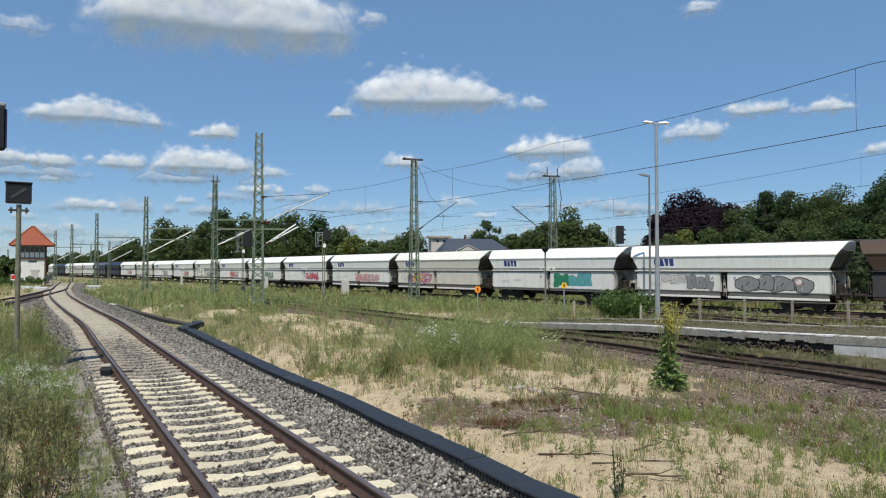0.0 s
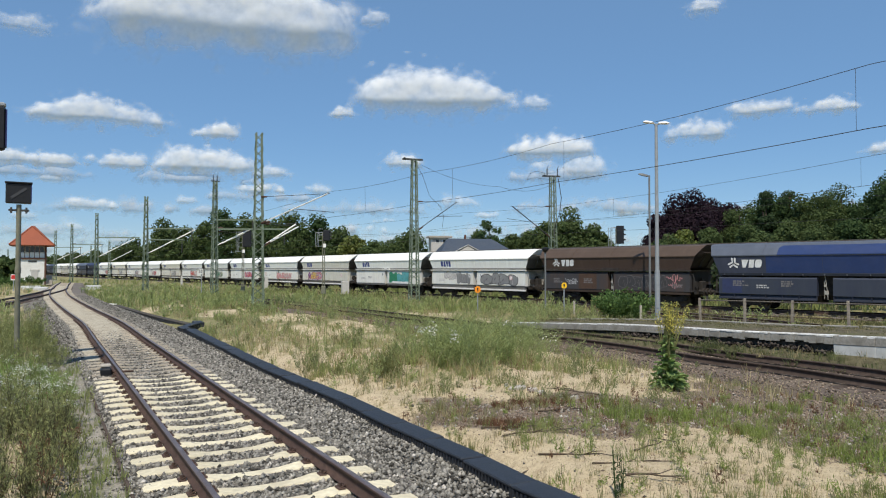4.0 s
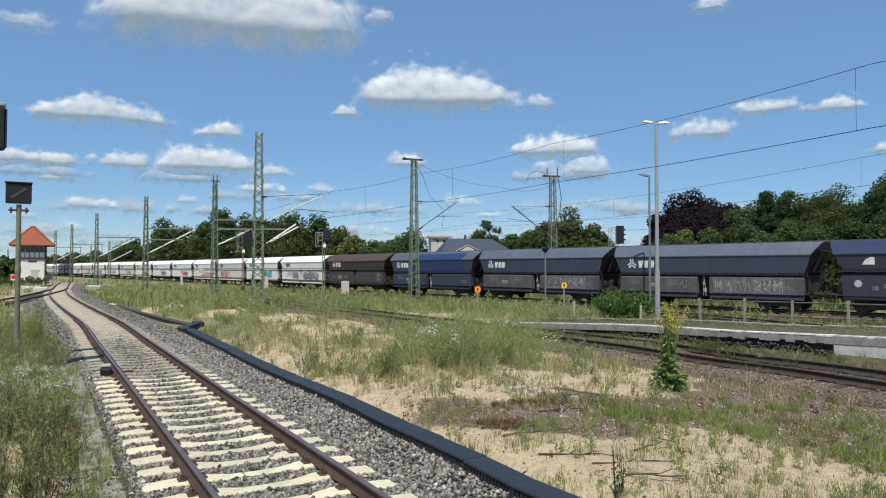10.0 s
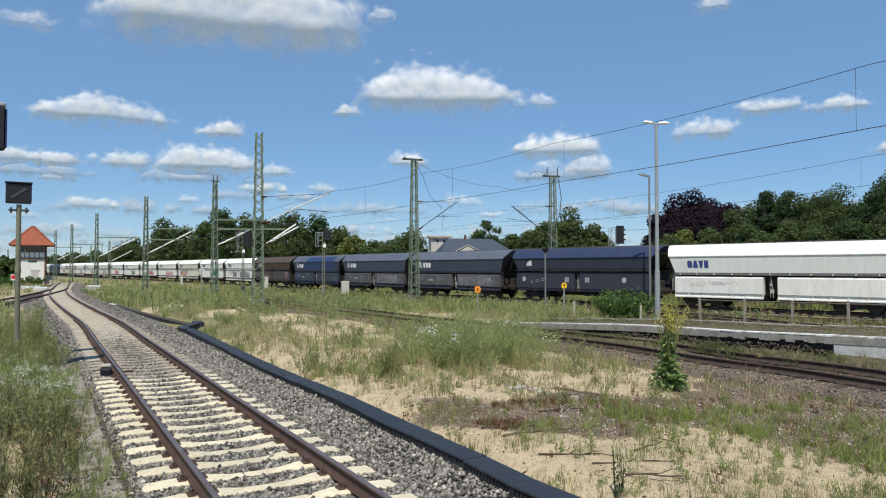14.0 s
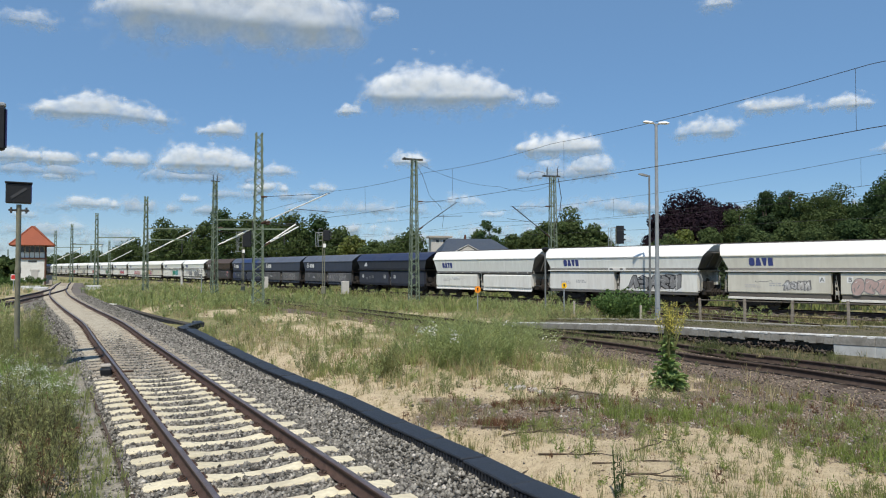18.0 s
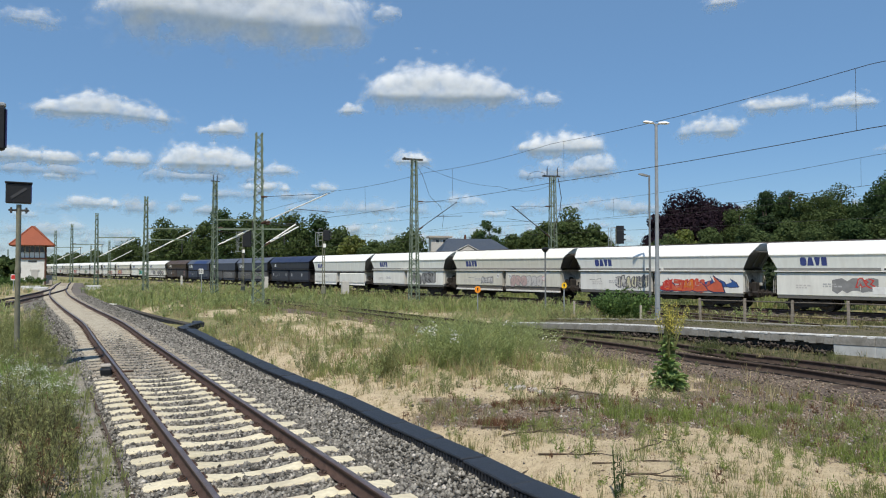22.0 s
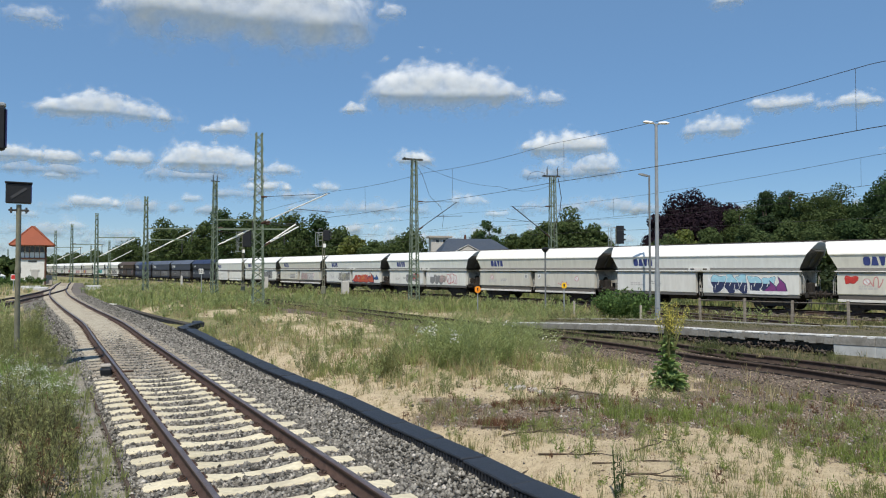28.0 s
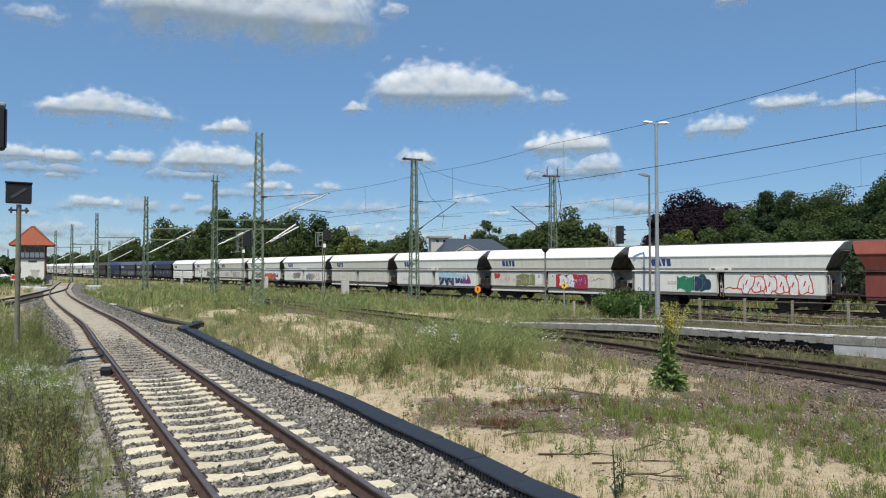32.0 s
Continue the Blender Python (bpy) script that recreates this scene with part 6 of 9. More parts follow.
# wire pair over the disused track, and over the loop track
A1 = [(14.9, 5.0, 5.55), (9.35, 15.2, 5.55), (3.9, 25.0, 5.55), (-0.75, 32.5, 5.55), (-6.5, 41.6, 5.55), (-17.0, 57.5, 5.5), (-30.0, 79.0, 5.5)]
A2 = [(14.9, 5.0, 6.95), (9.35, 15.2, 6.95), (3.9, 25.0, 6.95), (-0.75, 32.5, 6.95), (-6.5, 41.0, 7.0), (-17.0, 57.5, 6.7), (-30.0, 79.0, 6.7)]
B1 = [(23.0, 12.0, 5.9), (17.6, 28.5, 5.9), (10.9, 47.5, 5.9), (1.6, 57.0, 5.7), (-12.0, 74.0, 5.6)]
B2 = [(23.0, 12.0, 7.15), (17.6, 28.5, 7.1), (10.9, 47.5, 7.1), (1.6, 57.0, 7.0), (-12.0, 74.0, 6.9)]
catenary("contact_wire", A1, 0.05, 0.0095, "dark contact wire above the disused track")
wb = catenary("catenary_wire", A2, 0.12, 0.008, "dark carrying wire above the disused track")
catenary("contact_wire", B1, 0.05, 0.009, "thin contact wire above the loop track")
wc = catenary("catenary_wire", B2, 0.12, 0.008, "thin carrying wire above the loop track")
for root, lo, hi in ((wb, A1, A2), (wc, B1, B2)):
    for k, places in ((1, (0.03, 0.94)), (2, (0.75,)), (3, (0.6,))):
        for u in places if k < len(lo) - 1 else ():
            a, b = Vector(lo[k]).lerp(Vector(lo[k + 1]), u), Vector(hi[k]).lerp(Vector(hi[k + 1]), u)
            b.z -= 0.12 * 4 * u * (1 - u)
            part("dropper", Shape().tube([a, b], 0.005, 4), WIRE, root)
main_wire = np.stack(on_line(np.arange(-60.0, 331.0, 30.0)), 1)
catenary("contact_wire", [(x, y, TRAIN_Z + 5.6) for x, y in main_wire], 0.05, 0.010, "thin contact wire above the main line")
catenary("catenary_wire", [(x, y, TRAIN_Z + 7.0) for x, y in main_wire], 0.5, 0.009, "thin carrying wire above the main line")
catenary("feeder_wire", [(-2.4, 58.0, 11.4), (5.0, 61.0, 9.6), (10.35, 66.0, 10.4)], 0.5, 0.012, "slack feeder wire hanging between two masts")
catenary("feeder_wire", [(-2.06, 58.0, 10.86), (-1.7, 58.0, 10.2), (-1.12, 58.0, 8.5), (-0.19, 58.0, 7.55), (0.05, 58.0, 6.8), (-0.05, 58.0, 5.86)], 0.0, 0.016, "slack cable hanging from a mast")
catenary("feeder_cable", [(10.8, 65.5, 10.9), (11.05, 65.3, 9.0), (10.9, 65.3, 7.6), (10.45, 65.6, 6.2), (10.4, 65.6, 5.2)], -0.08, 0.035, "dark cable running down a mast")
catenary("feeder_cable", [(9.6, 65.8, 11.4), (8.4, 65.8, 11.5), (7.9, 65.8, 10.8), (9.3, 65.8, 10.9)], -0.15, 0.016, "slack jumper cable beside a mast head")

# ---- signals, lamps, signs ----
def post_signal():
    """The low signal whose dark back stands over the grass beside the siding."""
    x, y = -11.4, 18.8
    root = thing("signal", pose(x, y, -0.1, 0, 0, 31), "grey-olive tubular post carrying a dark square signal box", "railway signal")
    part("post", Shape().tube([(0, 0, 0), (0, 0, 4.3)], 0.068, 18, r_end=0.062), POST_GREEN, root)
    part("bracket", Shape().box(-0.24, 0.24, -0.05, 0.05, 4.12, 4.17).box(-0.2, -0.15, -0.07, 0.07, 4.07, 4.22).box(0.15, 0.2, -0.07, 0.07, 4.07, 4.22), MAST_BACK, root)
    part("collar", Shape().tube([(0, 0, 2.45), (0, 0, 2.6)], 0.078, 14), POST_GREEN, root)
    part("box", Shape().box(-0.31, 0.29, -0.13, 0.13, 4.33, 4.86, bevel=0.02), SIGNAL_BLACK, root, "dark square signal box")
    part("hood", Shape().box(-0.33, 0.31, -0.17, 0.15, 4.86, 4.90, bevel=0.01), SIGNAL_BLACK, root)
    m = Matrix.Translation((-0.01, -0.135, 4.60)) @ Matrix.Rotation(radians(-38), 4, "Y")
    part("bar", Shape().box(-0.22, 0.22, -0.008, 0.008, -0.035, 0.035, m=m), mat("faded_grey_bar", (0.05, 0.053, 0.06), 0.6), root, "faded diagonal bar")
    part("edge_strip", Shape().box(0.27, 0.295, -0.14, 0.14, 4.36, 4.83), NAVY_EDGE, root, "blue-black edge strip")


post_signal()
edge = thing("signal", pose(-10.46, 16.0, -0.1, 0, 0, 33), "tall signal with dark blue-black head on a thin dark post", "railway signal")
part("signal_head", Shape().box(-0.35, 0.36, -0.15, 0.15, 5.32, 6.32, bevel=0.04), SIGNAL_BLACK, edge, "dark signal head")
part("rim", Shape().box(0.355, 0.385, -0.16, 0.16, 5.40, 6.25), NAVY_EDGE, edge, "blue-black rim")
part("top_lamp", Shape().box(0.1, 0.36, -0.12, 0.12, 6.32, 6.42, bevel=0.03), GALV, edge)
part("post", Shape().tube([(0.05, 0, 0), (0.05, 0, 5.3)], 0.13, 12), POST_GREEN, edge)


def main_signal(x, y, top, w=0.62, h=0.95, turn=0, frame_side=-1):
    z0 = float(gz(x, y)) - 0.1
    root = thing("signal", pose(x, y, z0, 0, 0, turn), "black light signal on a grey lattice post beside the line", "railway signal", "signals along the line")
    t = top - z0
    s = Shape()
    for k in (-0.09, 0.09):
        s.box(k - 0.03, k + 0.03, -0.05, 0.05, 0, t - 0.2)
    for i in range(int((t - h) / 0.3)):
        s.box(-0.09, 0.09, -0.03, 0.03, i * 0.3, i * 0.3 + 0.04)
    part("post", s, POST_GREEN, root)
    part("signal_head", Shape().box(-0.05, -0.05 + w, -0.14, 0.14, t - h, t, bevel=0.04), SIGNAL_BLACK, root, "black signal head")
    for k in range(3):
        z = t - h * (0.2 + 0.28 * k)
        part("lamp_hood", Shape().tube([(w - 0.08, 0, z), (w + 0.12, 0, z - 0.02)], 0.07, 8), SIGNAL_BLACK, root)
    s = Shape()
    for z in (t - h, t - h * 0.4):
        s.tube([(-0.1, 0, z), (-0.45, 0, z), (-0.45, 0, z + 0.5), (-0.1, 0, z + 0.5)], 0.028, 5)
    part("service_cage", s, GALV, root, "pale service cage beside the head")
    for k in range(3):
        part("cage_strut", Shape().tube([(-0.75 + 0.12 * k, 0, t - h - 0.5), (-0.75 + 0.12 * k + 0.1 * (k > 0), 0, t - 0.2)], 0.022, 5), GALV, root)
    for z in (t - 0.2, t - h - 0.5):
        part("cage_rail", Shape().tube([(-0.75, 0, z), (-0.1, 0, z)], 0.022, 5), GALV, root)
    part("white_plate", Shape().box(-0.02, 0.24, -0.18, -0.15, t - h - 0.62, t - h - 0.28, bevel=0.005), WHITE_PAINT, root, "white and red plate")
    part("cable_box", Shape().box(-0.2, 0.2, -0.15, 0.15, 0.6, 1.3, bevel=0.03), POST_GREEN, root)


main_signal(-10.9, 64.0, 5.95)
main_signal(-21.4, 75.0, 6.55, 0.9, 1.8)
main_signal(15.4, 62.0, 6.25, 0.65, 1.6)


def tall_lamp():
    x, y = 8.13, 26.6
    root = thing("platform_lamp", pose(x, y, 0.2, 0, 0, -8), "tall galvanised platform lamp with two white heads", "lamp post")
    part("pole", Shape().tube([(0, 0, 0), (0, 0, 2.2)], 0.098, 20).tube([(0, 0, 2.2), (0, 0, 7.8)], 0.078, 20, r_end=0.055), GALV, root)
    part("base_plate", Shape().box(-0.2, 0.2, -0.2, 0.2, 0.28, 0.33), GALV, root)
    part("pole_door", Shape().box(-0.05, 0.05, -0.12, -0.095, 0.8, 1.2), GALV, root)
    for sg, tilt in ((-1, 0.14), (1, -0.02)):
        part("arm", Shape().tube([(0, 0, 7.75), (sg * 0.16, 0, 7.82 + tilt * 0.3)], 0.03, 8), GALV, root)
        rings = []
        for u, w, hh in ((0.08, 0.05, 0.05), (0.16, 0.11, 0.08), (0.38, 0.13, 0.09), (0.48, 0.07, 0.05)):
            c = 7.80 + tilt * u
            rings.append([(sg * u, w * a, c + hh * b) for a, b in ((-1, 0), (-0.7, 0.7), (0, 1), (0.7, 0.7), (1, 0), (0, -0.4))])
        part("lamp_head", Shape().loft(rings), WHITE_PAINT, root, "white lamp head")


tall_lamp()


def small_lamp(x, y, h):
    z0 = float(gz(x, y)) - 0.1
    root = thing("yard_lamp", pose(x, y, z0), "thin grey lamp post with one flat head", "lamp post")
    t = h - z0
    part("pole", Shape().tube([(0, 0, 0), (0, 0, t)], 0.085, 12, r_end=0.06), LAMP_GREY, root)
    part("arm", Shape().tube([(0, 0, t - 0.03), (-0.2, 0, t)], 0.03, 8), LAMP_GREY, root)
    part("lamp_head", Shape().loft([[(x, -w, z - k), (x, w, z - k), (x, w * 0.7, z + k), (x, -w * 0.7, z + k)] for x, w, z, k in ((-0.72, 0.08, t + 0.1, 0.03), (-0.5, 0.14, t + 0.06, 0.07), (-0.15, 0.12, t - 0.02, 0.07), (-0.05, 0.05, t - 0.05, 0.04))]), LAMP_GREY, root, "flat grey lamp head")


small_lamp(14.02, 47.5, 8.8)


def yellow_sign(x, y, zc, size, post_lo, material, label):
    root = thing("track_sign", pose(x, y, 0), label, "sign")
    part("post", Shape().tube([(0, 0, float(gz(x, y)) - 0.1), (0, 0, zc)], 0.035, 8), GALV, root)
    a = size / 2
    oct_ = [(a * 0.95, a * 0.5), (a * 0.5, a * 1.05), (-a * 0.5, a * 1.05), (-a * 0.95, a * 0.5), (-a * 0.95, -a * 0.6), (-a * 0.4, -a * 1.1), (a * 0.4, -a * 1.1), (a * 0.95, -a * 0.6)]
    part("plate", Shape().loft([[(px, -0.06, zc + pz) for px, pz in oct_], [(px, -0.03, zc + pz) for px, pz in oct_]]), material, root)
    part("stroke", Shape().box(-0.04, 0.04, -0.072, -0.064, zc - a * 0.15, zc + a * 0.6).box(-0.035, 0.035, -0.072, -0.064, zc - a * 0.6, zc - a * 0.32), BLACK_PAINT, root, "black mark")


yellow_sign(2.15, 43.5, 1.18, 0.38, 0, ORANGE, "orange track sign with black mark on a thin post")
yellow_sign(6.95, 40.3, 1.50, 0.31, 0, YELLOW, "yellow track sign with black mark on a thin post")


def distant_post(x, y, top):
    root = thing("marker_post", pose(x, y, 0), "thin grey post with a small dark lamp head", "post")
    z0 = float(gz(x, y)) - 0.1
    part("post", Shape().tube([(0, 0, z0), (0, 0, top)], 0.055, 8), LAMP_GREY, root)
    part("lamp_back", Shape().loft([[(r * math.cos(k * 0.5236), r * math.sin(k * 0.5236), top + z) for k in range(12)] for r, z in ((0.07, -0.2), (0.2, -0.06), (0.23, 0.06), (0.12, 0.13))]), SIGNAL_BLACK, root, "dark flared lamp head")


distant_post(6.57, 45.0, 3.7)
board = thing("board", pose(-23.6, 51.0, float(gz(-23.6, 51.0)) + 0.06, 0, 4, 12), "short pale board lying in the grass", "board")
part("plank", Shape().box(-0.6, 0.6, -0.12, 0.12, 0, 0.12, bevel=0.02), WHITE_PAINT, board)
cap = thing("duct_cap", pose(-24.9, 51.6, float(gz(-24.9, 51.6)) - 0.02, 0, 0, 25), "small yellow marker cap beside the duct", "marker")
part("cap_body", Shape().box(-0.2, 0.2, -0.14, 0.14, 0, 0.26, bevel=0.04), YELLOW, cap)


def line_sign(x, y, z):
    z0 = float(gz(x, y)) - 0.1
    root = thing("line_sign", pose(x, y, z0, 0, 0, -18), "white sign plate with two dark bars on a pale post", "railway sign")
    part("post", Shape().tube([(0, 0, 0), (0, 0, z - z0 + 0.2)], 0.045, 8), GALV, root)
    plate = part("plate", Shape().box(-0.27, 0.27, -0.085, -0.05, z - z0 - 0.27, z - z0 + 0.27, bevel=0.012), WHITE_PAINT, root, "white plate")
    for b in (-0.12, 0.12):
        part("bar", Shape().box(b - 0.06, b + 0.06, -0.095, -0.086, z - z0 - 0.2, z - z0 + 0.2), SIGNAL_BLACK, plate, "dark bar")


line_sign(-24.8, 72.0, 2.17)


def white_van():
    """A tall van that rolls slowly up to the crossing."""
    root = thing("van", pose(-120, 115, -0.5), "tall white van with a dark window band beyond the signal box", "van")
    side = [(-2.9, 0.45), (-2.9, 2.75), (-2.7, 3.05), (0.9, 3.05), (1.5, 2.75), (2.3, 1.75), (2.95, 1.45), (3.0, 0.5)]
    part("body", Shape().loft([[(x, y, z) for x, z in side] for y in (-1.0, -0.96, 0.96, 1.0)]), WHITE_PAINT, root)
    for x0, x1 in ((-2.6, -1.4), (-1.25, -0.1), (0.05, 1.15)):
        part("side_window", Shape().box(x0, x1, -1.025, -0.99, 1.75, 2.4, bevel=0.01), GLASS, root, "dark side window")
    part("windscreen", Shape().loft([[(1.62, y, 2.66), (2.32, y, 1.80), (2.28, y, 1.76), (1.56, y, 2.62)] for y in (-0.85, 0.85)]), GLASS, root, "dark sloping windscreen")
    part("bumper", Shape().box(2.85, 3.1, -0.98, 0.98, 0.42, 0.75, bevel=0.04), SIGNAL_BLACK, root)
    for x in (-1.9, 1.95):
        for y in (-0.88, 0.88):
            wheel = part("wheel", Shape().tube([(0, -0.12, 0), (0, 0.12, 0)], 0.36, 18), SIGNAL_BLACK, root, "black tyre", at=pose(x, y, 0.36))
            part("rim", Shape().tube([(0, -0.14, 0), (0, 0.14, 0)], 0.2, 14), GALV, wheel)
    return root


VAN = white_van()


# ---- long canopy on the far side of the main line ----
canopy_line = np.stack(on_line(np.arange(-24.0, 112.0, 4.0)), 1)
canopy_t = np.gradient(canopy_line, axis=0)
canopy_t /= np.linalg.norm(canopy_t, axis=1)[:, None]
canopy_line = canopy_line + np.stack([canopy_t[:, 1], -canopy_t[:, 0]], 1) * 7.0
canopy = thing("platform_canopy", Matrix(), "long low dark platform canopy behind the main line", "canopy", kind="structure")
v, f = strip(canopy_line, [(-1.3, 4.26), (-1.3, 4.40), (0, 4.46), (1.3, 4.40), (1.3, 4.26), (-1.3, 4.26)])
part("canopy_roof", sheet("canopy_roof", v, f, mat("tarred_roofing", (0.06, 0.055, 0.05), 0.9, 0, 0.3, 2, (0.10, 0.09, 0.075), 0.5, 0.6, 0.3, 20, 0.1)), None, canopy, "dark tarred roof")
for x, y in canopy_line[1:-1:2]:
    part("canopy_post", Shape().box(-0.08, 0.08, -0.08, 0.08, -0.8, 4.27), MAST_BACK, canopy, at=pose(x, y, 0))


# ---- fence behind the platform ----
fence = thing("rail_fence", Matrix(), "old rail fence with weathered posts and a thin top rail", "fence", kind="structure")
FENCE = [(13.55, 37.0), (15.3, 35.6), (17.0, 34.2), (18.95, 32.8), (21.0, 31.2), (23.2, 29.5)]
for i, (x, y) in enumerate(FENCE):
    part("post", Shape().box(-0.06, 0.06, -0.06, 0.06, -0.8, 0.92 + 0.04 * (i % 2), bevel=0.015), FENCE_WOOD, fence, at=pose(x, y, 0.0, 1.5 * (i % 3 - 1), 0, 40))
for a, b in zip(FENCE[:-1], FENCE[1:]):
    part("rail", Shape().tube([(*a, 0.82), (*b, 0.82)], 0.03, 8), RAIL_WOOD, fence, "grey-brown pipe rail")
    part("lower_rail", Shape().tube([(*a, 0.1), (*b, 0.1)], 0.018, 6), RUST, fence)
for x, y in ((10.0, 35.5), (7.7, 41.2)):
    st = thing("stake", pose(x, y, float(gz(x, y)) - 0.1), "short pale stake in the grass", "post")
    part("stake_body", Shape().box(-0.05, 0.05, -0.05, 0.05, 0, 1.0, bevel=0.012), POST_CONC, st)
for x, y, h, w in ((-10.6, 76.0, 1.7, 0.75), (-22.8, 90.0, 2.0, 0.7), (-41.0, 110.0, 1.9, 0.3)):
    st = thing("relay_cabinet", pose(x, y, float(gz(x, y)) - 0.1, 0, 0, 20), "pale trackside cabinet in tall grass", "cabinet")
    part("block", Shape().box(-w / 2, w / 2, -w / 2, w / 2, 0, h, bevel=0.03), GREY_WALL, st)


# ---- signal box, houses ----
def signal_box():
    x, y = -73.2, 125.0
    root = thing("signal_box", pose(x, y, -0.5, 0, 0, 28), "white signal box with glazed upper floor and red tiled hip roof", "signal box")
    w, d = 2.02, 2.02
    part("lower_wall", Shape().box(-w, w, -d, d, 0, 4.7), PLASTER, root, "white plastered wall")
    for sx in (-1, 1):
        for sy in (-1, 1):
            part("corner_post", Shape().box(sx * w - 0.12, sx * w + 0.12, sy * d - 0.12, sy * d + 0.12, 0, 7.2), BROWN_WOOD, root)
    part("floor_band", Shape().box(-w - 0.2, w + 0.2, -d - 0.2, d + 0.2, 4.55, 4.85), BROWN_WOOD, root)
    part("parapet", Shape().box(-w - 0.06, w + 0.06, -d - 0.06, d + 0.06, 4.85, 5.62), WHITE_PAINT, root, "white boarded parapet")
    part("core", Shape().box(-w + 0.15, w - 0.15, -d + 0.15, d - 0.15, 5.6, 7.2), GREY_WALL, root)
    for side in range(4):
        m = Matrix.Rotation(side * math.pi / 2, 4, "Z")
        n = 5
        for i in range(n):
            x0, x1 = -w + 0.14 + i * (2 * w - 0.28) / n, -w + 0.14 + (i + 1) * (2 * w - 0.28) / n
            win = part("window", Shape().box(x0 + 0.02, x1 - 0.02, -d - 0.02, -d + 0.06, 5.7, 6.95, m=m), PLASTER, root)
            part("pane", Shape().box(x0 + 0.09, x1 - 0.09, -d - 0.035, -d - 0.022, 5.8, 6.85, m=m), GLASS, win)
            part("timber", Shape().box(x0 - 0.05, x0 + 0.05, -d - 0.09, -d, 4.85, 7.0, m=m), BROWN_WOOD, root)
    s = Shape()
    o = 3.42
    base = [(-o, -o, 7.05), (o, -o, 7.05), (o, o, 7.05), (-o, o, 7.05)]
    s.add(base + [(-0.35, 0, 10.45), (0.35, 0, 10.45)] + [(px * 0.98, py * 0.98, 6.9) for px, py, pz in base], [(0, 1, 5, 4), (1, 2, 5), (2, 3, 4, 5), (3, 0, 4), (1, 0, 6, 7), (2, 1, 7, 8), (3, 2, 8, 9), (0, 3, 9, 6), (9, 8, 7, 6)])
    part("roof", s, ROOF_TILE, root, "red clay tiled hip roof")
    for i in range(4):
        m = Matrix.Rotation(i * math.pi / 2, 4, "Z")
        part("ridge", Shape().tube([(-o, -o, 7.1), (-0.2, 0, 10.45)], 0.12, 6, m=m), ROOF_TILE, root)
    part("door", Shape().box(-0.1, 0.95, -d - 0.05, -d + 0.02, 0.4, 2.5), GREY_WALL, root, "pale grey door")
    part("lintel", Shape().box(-0.3, 1.15, -d - 0.07, -d + 0.02, 2.5, 2.75), GREY_WALL, root)
    part("name_plate", Shape().box(-0.6, 0.75, -d - 0.05, -d + 0.02, 4.05, 4.35), MAST_BACK, root, "dark name plate")
    part("plinth", Shape().box(-w - 0.1, w + 0.1, -d - 0.1, d + 0.1, 0, 0.75), GREY_WALL, root)
    part("stair", Shape().box(w, w + 1.1, -d, d, 0, 0.25).box(w, w + 1.1, -1.4, d, 0.25, 0.9).box(w, w + 1.1, 0, d, 0.9, 1.7), POST_CONC, root)


signal_box()


def house():
    root = thing("station_building", pose(6.4, 150.0, -0.5, 0, 0, 8), "low building with grey hip roof and small gable behind the line", "building")
    part("wall", Shape().box(-7.0, 7.0, -5, 5, 0, 6.6), GREY_WALL, root)
    s = Shape()
    base = [(-7.5, -5.6, 6.5), (7.5, -5.6, 6.5), (7.5, 5.6, 6.5), (-7.5, 5.6, 6.5)]
    s.add(base + [(-5.4, 0, 9.3), (4.0, 0, 9.3)], [(0, 1, 5, 4), (1, 2, 5), (2, 3, 4, 5), (3, 0, 4), (3, 2, 1, 0)])
    part("roof", s, SLATE, root, "grey-blue hip roof")
    g = part("gable", Shape().loft([[(-4.6, -6.4, 6.4), (0.2, -6.4, 6.4), (-2.2, -6.4, 7.7)], [(-4.6, 0, 6.4), (0.2, 0, 6.4), (-2.2, 0, 7.7)]]), SLATE, root)
    part("gable_front", Shape().loft([[(-4.1, -6.45, 6.45), (-0.3, -6.45, 6.45), (-2.2, -6.45, 7.5)], [(-4.1, -6.41, 6.45), (-0.3, -6.41, 6.45), (-2.2, -6.41, 7.5)]]), GREY_WALL, root)
    part("verge", Shape().tube([(-4.9, -6.5, 6.4), (-2.2, -6.5, 7.75), (0.5, -6.5, 6.4)], 0.1, 6), GREY_WALL, root)
    part("chimney", Shape().box(-1.9, -1.5, -0.3, 0.3, 9.0, 10.1), BROWN_WOOD, root)
    for i in range(6):
        win = part("window", Shape().box(-6.6 + i * 2.3, -5.4 + i * 2.3, -5.04, -4.9, 3.2, 5.4), WHITE_PAINT, root)
        part("pane", Shape().box(-6.48 + i * 2.3, -5.52 + i * 2.3, -5.06, -5.045, 3.32, 5.28), GLASS, win)
    b = thing("water_tower_house", pose(-1.1, 165.0, -0.5, 0, 0, 10), "pale flat-roofed block standing behind the grey roof", "building")
    part("wall", Shape().box(-2.0, 2.0, -2, 2, 0, 10.1), GREY_WALL, b)
    part("flat_roof", Shape().box(-2.6, 2.9, -2.6, 2.6, 10.1, 10.5), POST_CONC, b)
    for k in (-1, 0.6):
        win = part("window", Shape().box(k, k + 0.9, -2.04, -1.95, 8.9, 9.7), WHITE_PAINT, b)
        part("pane", Shape().box(k + 0.08, k + 0.82, -2.06, -2.045, 8.98, 9.62), GLASS, win)


